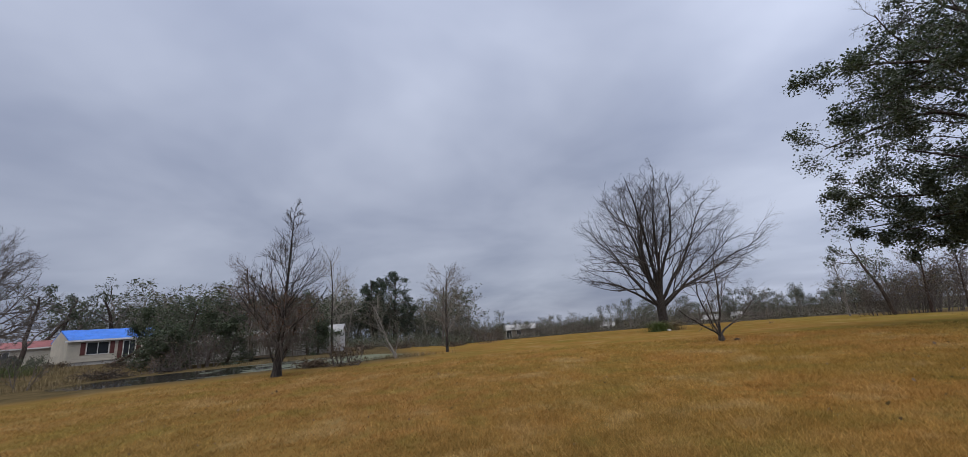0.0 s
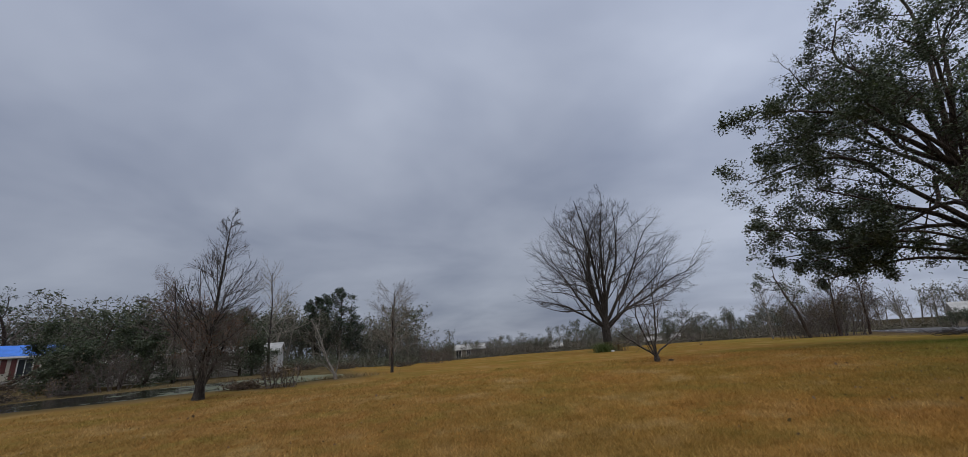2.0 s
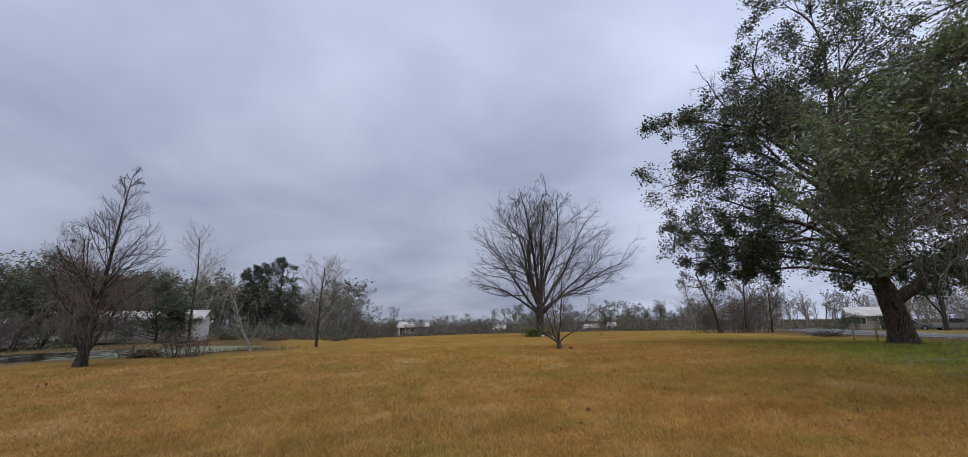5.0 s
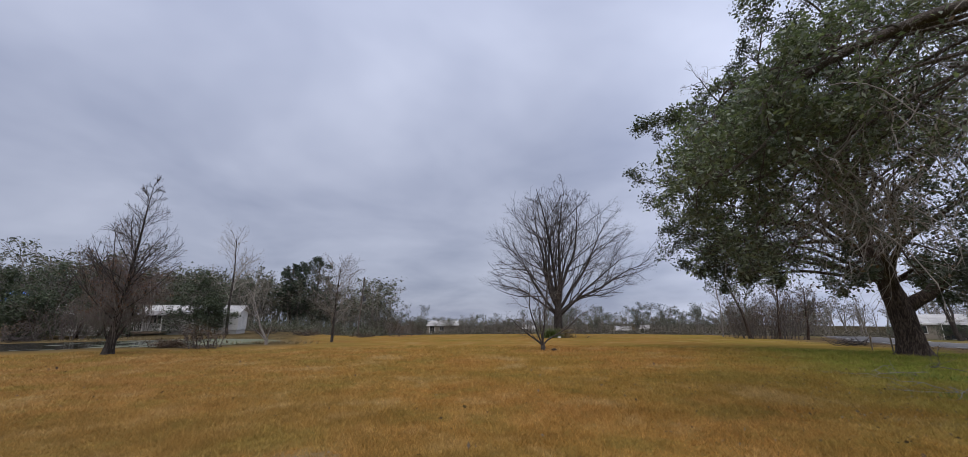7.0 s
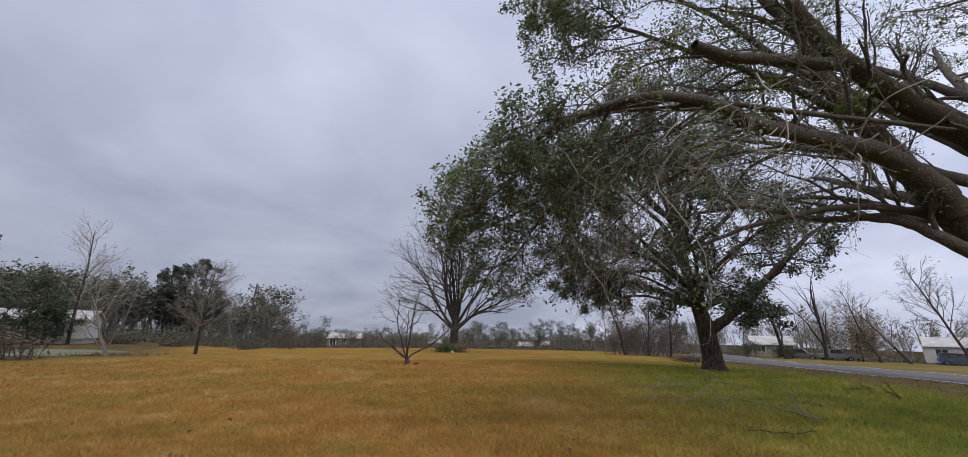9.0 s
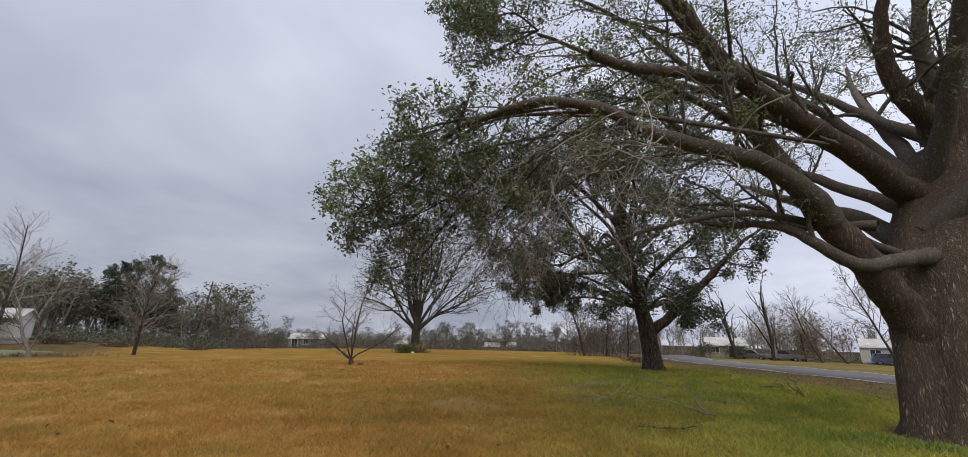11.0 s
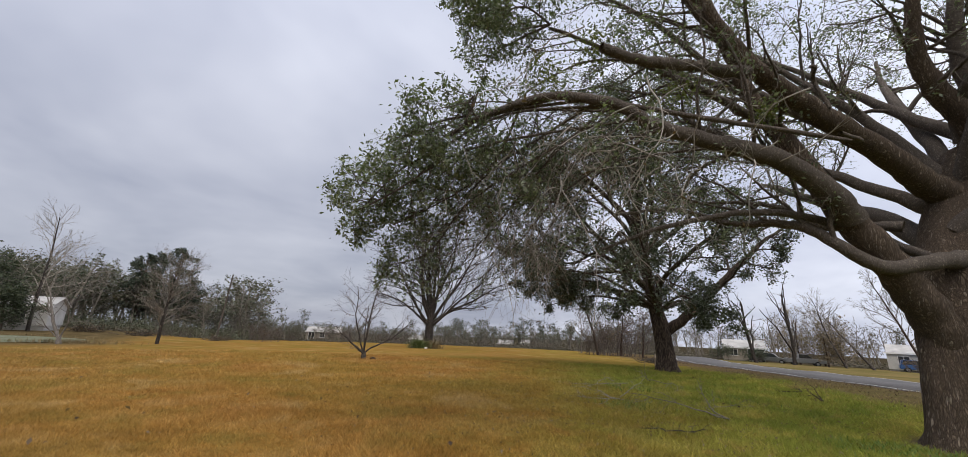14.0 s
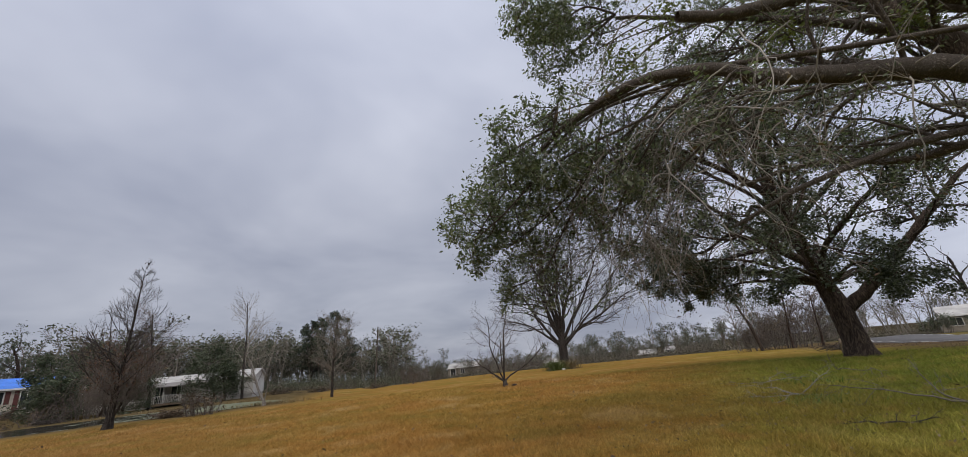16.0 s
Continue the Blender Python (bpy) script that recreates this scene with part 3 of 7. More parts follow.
def leaves_mesh(name, at, size, mat, r, narrow=0.42, droop=0.2, vary=0.35):
    """Many small leaves: folded diamonds with random turns."""
    n = len(at)
    d = r.normal(size=(n, 3))
    d[:, 2] = d[:, 2] * 0.7 - droop
    d /= np.linalg.norm(d, axis=1, keepdims=True)
    up = r.normal(size=(n, 3)) * 0.7 + (0, 0, 1)
    s = np.cross(d, up)
    s /= np.linalg.norm(s, axis=1, keepdims=True) + 1e-9
    nn = np.cross(s, d)
    ln = (size * (1 + vary * r.normal(size=n)).clip(0.4, 1.8))[:, None]
    v = np.stack([at, at + d * ln * 0.55 + s * ln * narrow * 0.5 + nn * ln * 0.06, at + d * ln, at + d * ln * 0.5 - s * ln * narrow * 0.5 + nn * ln * 0.06], 1)
    f = np.arange(n * 4).reshape(n, 4)
    return make_mesh(name, v.reshape(-1, 3), f, mat)

# ---- ground ----
def build_ground():
    u = np.linspace(-1, 1, 241)
    ax = np.sinh(u * 6.2) / math.sinh(6.2) * 1600
    gx, gy = np.meshgrid(ax + 3, ax + 14, indexing="ij")
    z = land(gx, gy)
    v = np.stack([gx, gy, z], -1).reshape(-1, 3)
    n = len(u)
    i, j = np.meshgrid(np.arange(n - 1), np.arange(n - 1), indexing="ij")
    f = np.stack([i * n + j, (i + 1) * n + j, (i + 1) * n + j + 1, i * n + j + 1], -1).reshape(-1, 4)
    tagged(new("ground", make_mesh("ground", v, f, MEADOW, True)), "wide mown meadow of straw-coloured winter grass, greener under the oaks", "ground", kind="structure")


build_ground()


def build_blades():
    """Short turf in small tufts where it is seen close."""
    r = np.random.default_rng(11)
    spots = ((-7.6, 4.7), (-6.4, 4.3), (-5.3, 3.6), (-2.8, 1.9), (-1.3, 0.5), (0.1, -0.5))
    n = 82000
    which = r.choice(len(spots), n, p=(0.22, 0.1, 0.2, 0.16, 0.08, 0.24))
    q = 3.2 * (26 / 3.2) ** r.random(n)
    az = r.uniform(radians(-42), radians(100), n)
    x = np.array([p[0] for p in spots])[which] + q * np.sin(az)
    y = np.array([p[1] for p in spots])[which] + q * np.cos(az)
    m = 14000
    x, y = np.concatenate([x, r.uniform(-22, 14, m)]), np.concatenate([y, r.uniform(-13, 11, m)])
    s = (x - ROAD_AT[0]) * ACROSS[0] + (y - ROAD_AT[1]) * ACROSS[1]
    # thins out over the littered verge
    keep = r.random(len(x)) < np.clip((-2.6 - s) / 4.0, 0.08, 1)
    keep &= (s < -1.0) & (np.hypot(x - 11.54, y - 0.92) > 0.9) & (np.hypot(x - OAK[0], y - OAK[1]) > 0.8)
    keep &= (np.hypot(x + 3.3, y - 7.7) > 0.9 * r.random(len(x))) & (np.hypot(x - 8.2, y - 1.5) > 0.6 * r.random(len(x)))
    x, y, s = x[keep], y[keep], s[keep]
    near = np.min([np.hypot(x - a, y - b) for a, b in spots], axis=0)
    patch = np.array([noise.noise((a * 0.55, b * 0.55, 3.0)) + 0.5 * noise.noise((a * 1.9, b * 1.9, 7.0)) for a, b in zip(x, y)])
    tall = (1.0 + 0.6 * patch).clip(0.45, 1.7) * np.where(s > -15, 1.4, 1.0) * (1 + near / 40)
    per = 7
    n = len(x) * per
    big = np.repeat(1 + near / 9, per)
    x, y = np.repeat(x, per) + r.normal(size=n) * 0.022 * big, np.repeat(y, per) + r.normal(size=n) * 0.022 * big
    h = np.repeat(tall, per) * r.uniform(0.022, 0.07, n)
    h = np.where(r.random(n) < 0.015, h * 1.8, h)
    w = r.uniform(0.0024, 0.0048, n) * big
    a, lean = r.uniform(0, 2 * math.pi, n), r.uniform(0, 2 * math.pi, n)
    base = np.stack([x, y, land(x, y) - 0.005], -1)
    side = np.stack([np.cos(a) * w, np.sin(a) * w, np.zeros(n)], -1)
    lie = r.uniform(0.2, 1.5, n)
    top = base + np.stack([np.cos(lean) * h * lie, np.sin(lean) * h * lie, h], -1)
    v = np.stack([base - side, base + side, top], 1).reshape(-1, 3)
    me = make_mesh("grass", v, np.arange(n * 3).reshape(n, 3), BLADES)
    tagged(new("grass", me), "short dry turf tufts, straw-coloured with green patches", "grass", kind="stuff")


build_blades()


# ---- road ----
def road_material():
    m, t, b = material("asphalt")
    col = ramp(t, noise_out(t, 0.8, 5.0, 0.6), (0.3, (0.066, 0.064, 0.066)), (0.7, (0.104, 0.101, 0.103)))
    col = mix(t, 0.5, col, ramp(t, noise_out(t, 60.0, 3.0, 0.7), (0.3, (0.35, 0.35, 0.35)), (0.7, (0.66, 0.66, 0.66))), "OVERLAY")
    t.links.new(col, b.inputs["Base Color"])
    b.inputs["Roughness"].default_value = 0.88
    b.inputs["Specular IOR Level"].default_value = 0.25
    bump(t, b, noise_out(t, 90.0, 3.0, 0.7), 0.5, 0.01)
    return m


ASPHALT = road_material()
LINE_PAINT = plain("worn_white_line", (0.33, 0.33, 0.31), 0.8, vary=0.35, scale=3)


def ribbon(name, s0, s1, lift, mat, label, category, thick=0.12):
    q = np.concatenate([np.linspace(-160, -20, 24), np.linspace(-18, 60, 100), np.linspace(64, 420, 50)])
    head = math.atan2(*ALONG) + radians(17) * smooth01((q - 8) / 36)
    step = np.stack([np.sin(head), np.cos(head)], -1)
    line = np.cumsum(np.concatenate([[[0.0, 0.0]], (step[1:] + step[:-1]) / 2 * np.diff(q)[:, None]]), axis=0)
    line += np.array(ROAD_AT) - line[np.argmin(np.abs(q))]
    vs, fs = [], []
    for c, d in zip(line, step):
        across = np.array((d[1], -d[0]))
        mid = c + across * 3.2
        z = gz(*mid) + lift
        for s, dz in ((s0, -thick), (s0 + 0.02, 0), (s1 - 0.02, 0), (s1, -thick)):
            p = c + across * s
            vs.append((p[0], p[1], z + dz))
    for k in range(len(q) - 1):
        for j in range(3):
            fs.append((k * 4 + j, k * 4 + j + 1, k * 4 + 5 + j, k * 4 + 4 + j))
    return tagged(new(name, make_mesh(name, vs, [f[::-1] for f in fs], mat)), label, category, kind="structure")


ribbon("road", 0, 6.4, 0.10, ASPHALT, "straight grey asphalt country road beside the meadow", "road", 0.2)
DIRT = plain("dark_road_shoulder", (0.060, 0.046, 0.036), 0.95, vary=0.4, scale=2.5, relief=0.03)
ribbon("road_shoulder", -0.85, -0.004, 0.035, DIRT, "dark crumbling earth shoulder along the road edge", "shoulder", 0.12)
ribbon("edge_line", 0.18, 0.32, 0.106, LINE_PAINT, "worn white painted line along the road edge", "road marking", 0.004)
ribbon("edge_line", 6.08, 6.22, 0.106, LINE_PAINT, "worn white painted line along the road edge", "road marking", 0.004)


# ---- pond ----
def pond_material():
    m, t, b = material("pond_water")
    k = noise_out(t, 0.5, 5.0, 0.6)
    geo = t.nodes.new("ShaderNodeNewGeometry")
    sep = t.nodes.new("ShaderNodeSeparateXYZ")
    t.links.new(geo.outputs["Position"], sep.inputs[0])
    weed = math_node(t, "ADD", math_node(t, "MULTIPLY", k, 9.0), math_node(t, "MULTIPLY", math_node(t, "ADD", sep.outputs[0], 31.0), 0.20))
    weed = math_node(t, "SUBTRACT", weed, 7.3)
    b.inputs["Specular IOR Level"].default_value = 0.3
    weed = math_node(t, "MINIMUM", math_node(t, "MAXIMUM", weed, 0.0), 1.0)
    col = mix(t, weed, (0.012, 0.014, 0.010), ramp(t, noise_out(t, 4.0, 5.0, 0.7), (0.3, (0.075, 0.085, 0.045)), (0.7, (0.14, 0.15, 0.095))))
    t.links.new(col, b.inputs["Base Color"])
    t.links.new(math_node(t, "ADD", math_node(t, "MULTIPLY", weed, 0.8), 0.10), b.inputs["Roughness"])
    bump(t, b, noise_out(t, 3.0, 3.0), 0.08, 0.02)
    return m


def build_pond():
    bm = bmesh.new()
    ring = []
    for k in range(72):
        a = k * math.tau / 72
        x = POND[0] + POND[2] * 1.12 * math.cos(a)
        y = POND[1] + POND[3] * 1.15 * math.sin(a) + 0.8 * math.sin(x * 0.35)
        ring.append(bm.verts.new((x, y, -0.13)))
    bm.faces.new(ring)
    me = bpy.data.meshes.new("pond")
    bm.to_mesh(me)
    bm.free()
    me.materials.append(pond_material())
    tagged(new("pond", me), "still dark pond with pale weed on its surface", "water", kind="structure")


build_pond()

# ---- the two live oaks ----
OAK_CFG = [
    dict(segs=8, bend=0.10, lift=0.02, tip=0.45, kids=8, angle=48, ratio=0.55, thin=0.45, rmin=0.04, **{"from": 0.25}),
    dict(segs=6, bend=0.16, lift=0.03, tip=0.4, kids=(6, 9), angle=45, ratio=0.55, thin=0.45, rmin=0.016, **{"from": 0.25}),
    dict(segs=5, bend=0.20, lift=0.0, tip=0.4, kids=(6, 9), angle=45, ratio=0.55, thin=0.5, rmin=0.006, **{"from": 0.2}),
    dict(segs=2, bend=0.22, lift=-0.06, tip=0.3, kids=0, angle=40, ratio=0.5, thin=0.5, rmin=0.003, **{"from": 0.2}),
]


def trunk_mesh(name, x, y, path, radii, mat, flare=0.45, sides=44, rough=0.05):
    """A stout trunk with root flare and uneven ridges. path: points from the ground up."""
    path = np.array(path, float)
    u = np.linspace(0, len(path) - 1, 46)
    i = np.minimum(u.astype(int), len(path) - 2)
    f = (u - i)[:, None]
    c = path[i] * (1 - f) + path[i + 1] * f
    rr = np.interp(u, np.arange(len(radii)), radii)
    th = np.arange(sides) * math.tau / sides
    v = []
    for k in range(len(u)):
        h = c[k, 2] - path[0, 2]
        wob = 1 + 0.09 * np.sin(3 * th + 0.5 + 0.3 * h) + 0.06 * np.sin(5 * th + 1.9 - 0.2 * h)
        foot = flare * math.exp(-max(h, 0) / 0.28) * (0.75 + 0.45 * np.sin(4 * th + 0.7) + 0.3 * np.sin(7 * th + 2))
        fine = np.array([noise.noise((math.cos(a) * 4, math.sin(a) * 4, h * 1.6 + x)) for a in th]) * rough
        ridge = np.array([noise.noise((math.cos(a) * 13, math.sin(a) * 13, h * 3 + y)) for a in th]) * rough * 0.4
        q = rr[k] * (wob + fine + ridge) + foot
        v.append(np.stack([c[k, 0] + np.cos(th) * q, c[k, 1] + np.sin(th) * q, np.full(sides, c[k, 2])], -1))
    n = len(u)
    i, j = np.meshgrid(np.arange(n - 1), np.arange(sides), indexing="ij")
    fs = np.stack([i * sides + j, i * sides + (j + 1) % sides, (i + 1) * sides + (j + 1) % sides, (i + 1) * sides + j], -1).reshape(-1, 4)
    return make_mesh(name, np.vstack(v), fs, mat, True)


def near_oak():
    t = Tree(21)
    r = t.r
    T = thing("live_oak", (0, 0, 0), 0, "massive old live oak with ridged bark and thinning storm-torn foliage", "tree")
    limbs = [
        # heavy limb reaching up over the meadow
        ([(12.9, 0.5, 4.7), (12.2, 0.8, 4.95), (11.1, 1.15, 5.45), (9.5, 1.72, 6.1), (8.1, 2.2, 6.75), (7.5, 2.45, 7.5), (7.0, 2.7, 8.4), (5.8, 3.4, 9.6)], 0.32, 0.07, 12),
        # its twin just below
        ([(11.74, 0.79, 0.2), (11.68, 0.82, 1.1), (11.38, 0.99, 2.0), (10.84, 1.2, 2.75), (10.3, 1.47, 3.54), (9.97, 1.8, 4.26), (9.74, 2.12, 5.09), (9.48, 2.46, 6.04), (9.13, 2.75, 6.98), (8.7, 2.95, 8.2), (8.0, 3.5, 9.6), (7.0, 4.2, 10.8)], 0.42, 0.07, 13),
        # long low limb towards the tip
        ([(9.9, 1.6, 3.95), (9.3, 1.75, 4.45), (8.4, 2.1, 4.9), (7.4, 2.6, 5.1), (6.2, 3.1, 5.25), (5.3, 3.5, 5.6), (4.3, 4.4, 5.7), (3.4, 5.6, 5.2)], 0.24, 0.045, 10),
        # spreads from the fork over the grass
        ([(9.48, 2.46, 6.04), (8.4, 3.0, 6.6), (7.0, 3.9, 7.4), (5.4, 5.0, 8.2)], 0.11, 0.035, 11),
        # broken stub
        ([(8.25, 2.2, 6.7), (7.5, 2.45, 6.6), (6.8, 2.68, 6.5), (5.8, 3.04, 6.36), (5.0, 3.33, 6.45)], 0.13, 0.085, 0),
        # thin low limb
        ([(11.7, 0.55, 3.3), (11.05, 0.80, 3.22), (10.16, 1.31, 3.05), (9.72, 1.72, 3.36), (9.55, 2.15, 3.78), (9.35, 2.66, 3.99), (9.2, 3.4, 4.1), (8.6, 4.3, 4.5), (7.4, 5.0, 4.3)], 0.17, 0.035, 7),
        ([(11.7, 1.0, 3.4), (10.2, 1.8, 3.9), (8.8, 2.6, 4.1), (7.4, 3.6, 3.8), (6.4, 4.6, 3.3)], 0.11, 0.03, 5),
        # upright leaders
        ([(13.2, 0.3, 5.3), (12.87, 0.05, 6.2), (12.34, 0.35, 6.95), (11.9, 0.47, 7.62), (11.61, 0.39, 8.39), (11.3, 0.1, 9.6), (10.9, 0.0, 11.2)], 0.30, 0.07, 9),
        ([(13.3, 0.2, 5.6), (12.96, -0.07, 6.81), (12.69, -0.06, 8.13), (12.5, -0.24, 9.61), (12.6, -0.2, 12.2)], 0.27, 0.07, 9),
        ([(13.0, 0.25, 6.0), (12.7, 0.21, 6.62), (12.16, -0.22, 7.16), (11.75, -0.75, 7.78), (11.4, -1.5, 8.6)], 0.15, 0.05, 6),
        ([(13.2, 0.1, 4.6), (13.5, -0.25, 6.0), (13.7, -0.6, 7.6), (13.8, -1.2, 9.6), (13.6, -1.6, 12.0)], 0.50, 0.10, 9),
        ([(13.8, 0.1, 6.2), (14.3, 1.2, 7.6), (14.6, 2.6, 9.4), (14.3, 4.2, 11.2)], 0.18, 0.05, 10),
        # short broken snags on the heavy limbs
        ([(9.53, 1.99, 5.15), (9.36, 1.63, 5.26), (9.18, 1.31, 5.34)], 0.075, 0.035, 0),
        ([(9.47, 1.53, 6.1), (9.16, 1.43, 6.52), (8.91, 1.55, 6.71), (8.78, 1.78, 6.84)], 0.07, 0.03, 0),
        ([(8.46, 2.4, 5.0), (8.17, 2.99, 5.68), (8.0, 3.33, 5.95), (7.79, 3.55, 6.34)], 0.12, 0.055, 3),
        ([(10.89, 1.1, 3.9), (10.82, 2.33, 4.14), (10.64, 2.91, 4.62), (10.48, 3.49, 4.85), (10.28, 4.34, 5.05)], 0.11, 0.03, 6),
        # limbs away from the meadow
        ([(12.5, 0.6, 3.7), (14.2, -0.6, 5.2), (16.4, -2.2, 6.6), (18.8, -3.6, 7.6)], 0.27, 0.05, 7),
        ([(12.2, 0.6, 3.9), (12.3, -1.4, 5.6), (12.2, -3.8, 7.2), (11.8, -6.0, 8.6)], 0.25, 0.05, 7),
        ([(12.9, 0.45, 4.8), (11.2, -0.6, 7.4), (9.4, -1.2, 9.6), (7.6, -1.0, 11.2)], 0.2, 0.05, 7),
        # leafy ends that hang over the grass
        ([(4.4, 4.3, 5.7), (3.9, 5.2, 5.7), (3.3, 6.0, 5.3), (2.7, 6.3, 4.6), (2.2, 6.2, 4.0)], 0.055, 0.012, 14),
        ([(4.3, 4.5, 5.65), (4.2, 5.7, 5.6), (3.8, 6.6, 5.1), (3.2, 7.0, 4.4), (2.9, 7.0, 3.8)], 0.05, 0.012, 14),
        ([(4.4, 4.3, 5.7), (3.8, 4.9, 5.7), (3.1, 5.4, 5.5), (2.6, 5.7, 4.9)], 0.05, 0.012, 11),
        ([(4.0, 4.7, 5.7), (3.4, 5.6, 5.5), (2.9, 6.1, 5.0), (2.5, 6.4, 4.4)], 0.045, 0.012, 10),
        ([(5.2, 3.4, 5.4), (5.1, 4.8, 5.4), (4.8, 6.1, 4.9), (4.2, 6.8, 4.2), (3.8, 7.0, 3.5)], 0.05, 0.012, 14),
        ([(5.8, 3.4, 9.4), (4.6, 4.2, 9.2), (3.7, 4.8, 8.6), (3.1, 5.0, 8.1)], 0.05, 0.012, 10),
        ([(5.8, 3.4, 9.6), (4.8, 3.9, 10.1), (3.4, 4.5, 9.6), (2.5, 4.8, 8.8)], 0.05, 0.012, 10),
        ([(5.4, 5.0, 8.3), (4.5, 5.2, 8.2), (3.7, 5.3, 7.8)], 0.045, 0.012, 9),
        ([(5.4, 5.0, 8.3), (5.2, 5.9, 9.0), (4.9, 6.6, 9.2), (4.6, 7.1, 8.9)], 0.045, 0.012, 9),
        ([(5.6, 4.6, 9.0), (5.0, 5.6, 9.8), (4.5, 6.4, 10.1), (4.1, 7.0, 9.8)], 0.045, 0.012, 10),
        ([(4.4, 4.3, 5.7), (3.9, 5.4, 4.9), (3.4, 6.1, 4.1), (2.8, 6.4, 3.5)], 0.045, 0.012, 14),
        ([(4.3, 4.5, 5.65), (3.6, 5.6, 4.8), (2.7, 6.1, 4.0), (2.0, 6.2, 3.6)], 0.045, 0.012, 14),
        ([(4.3, 4.5, 5.6), (4.0, 5.9, 4.4), (3.5, 6.7, 3.5), (3.1, 6.9, 3.0)], 0.045, 0.012, 12),
        ([(5.2, 3.4, 5.4), (5.2, 5.0, 4.8), (5.1, 6.4, 3.7), (4.8, 7.0, 2.9)], 0.04, 0.011, 9),
        ([(6.0, 2.96, 5.1), (6.0, 4.8, 4.6), (5.9, 6.2, 3.6), (5.6, 6.9, 2.9)], 0.04, 0.011, 8),
        ([(5.4, 5.0, 8.3), (4.9, 5.6, 8.2), (4.4, 6.2, 7.8)], 0.045, 0.012, 6),
        ([(5.8, 3.4, 9.5), (5.0, 4.2, 9.6), (4.3, 5.0, 9.2)], 0.05, 0.012, 7),
        ([(7.3, 2.5, 5.0), (6.9, 4.0, 5.0), (6.5, 5.4, 4.5), (6.2, 6.6, 3.7)], 0.05, 0.011, 6),
        ([(6.0, 2.96, 5.1), (5.8, 4.4, 5.1), (5.5, 5.8, 4.5), (5.3, 6.8, 3.7)], 0.05, 0.011, 6),
        ([(6.8, 3.9, 7.4), (6.2, 5.0, 7.4), (5.6, 6.4, 6.8), (5.4, 7.4, 5.6)], 0.05, 0.011, 6),
    ]
    # limbs on the far side, behind the heavy ones
    behind = [
        ([(12.4, 0.8, 3.6), (13.8, 1.9, 4.8), (15.6, 3.5, 6.0), (17.4, 5.2, 7.4), (19.0, 6.2, 8.2)], 0.27, 0.05, 10),
        ([(13.2, 0.6, 4.9), (14.4, 2.0, 7.0), (16.2, 3.4, 9.2), (17.8, 4.4, 11.2), (18.6, 4.8, 12.6)], 0.22, 0.05, 12),
        ([(13.4, 0.4, 5.2), (15.0, 1.2, 7.8), (17.2, 1.8, 10.0), (18.6, 2.0, 11.6)], 0.20, 0.05, 12),
        ([(11.4, 1.05, 5.3), (11.0, 2.2, 6.7), (10.4, 3.8, 8.2), (9.6, 5.4, 9.4)], 0.17, 0.05, 12),
        ([(12.6, 0.7, 4.4), (12.9, 2.6, 6.0), (12.6, 4.6, 7.2), (11.6, 6.4, 8.0)], 0.17, 0.04, 13),
        ([(12.9, 0.5, 5.0), (13.2, 1.8, 7.4), (12.8, 3.2, 9.4), (11.8, 4.4, 11.0)], 0.17, 0.04, 13),
        ([(11.0, 2.2, 6.7), (9.8, 3.4, 8.0), (8.4, 4.4, 9.6), (7.0, 5.4, 10.6)], 0.12, 0.035, 12),
        ([(12.6, 4.6, 7.2), (13.6, 6.2, 7.4), (14.8, 7.6, 7.0)], 0.09, 0.03, 9),
    ]
    cfg = [
        dict(OAK_CFG[0]),
        dict(segs=6, bend=0.16, lift=0.02, tip=0.35, kids=(6, 8), angle=45, ratio=0.6, thin=0.42, rmin=0.012, floor=2.0, **{"from": 0.25}),
        dict(segs=5, bend=0.20, lift=-0.03, tip=0.4, kids=(5, 7), angle=42, ratio=0.6, thin=0.5, rmin=0.005, floor=1.9, **{"from": 0.2}),
        dict(segs=2, bend=0.22, lift=-0.08, tip=0.3, kids=0, angle=40, ratio=0.5, thin=0.5, rmin=0.0025, floor=1.8, **{"from": 0.2}),
    ]

    def inside(q):
        # the side towards the path stays open below the limbs
        if q[1] < 2.4 - 0.15 * (q[0] - 4) and q[0] < 10.5 and q[2] < 6.3 + 0.2 * (10 - q[0]):
            return False
        if q[0] < 3.8 and 5.7 - 0.3 * max(0.0, 3.2 - q[0]) < q[2] < 7.4:
            return False
        return ((q[0] - 11.8) / 11.6) ** 2 + ((q[1] - 1.6) / 11.0) ** 2 + ((q[2] - 6.5) / 8.5) ** 2 < 1.0

    t.inside = inside
    c = Tree(22)
    c.inside = lambda q: q[2] > 2.25 and not (q[0] < 3.9 and 5.75 - 0.3 * max(0.0, 3.2 - q[0]) < q[2] < 7.4) and q[0] > 1.55
    e = Tree(24)
    e.inside = c.inside
    jit = np.random.default_rng(8)
    run = np.array(((5.9, 3.25, 5.35), (5.3, 3.5, 5.6), (4.3, 4.4, 5.7), (3.5, 5.4, 5.25)))
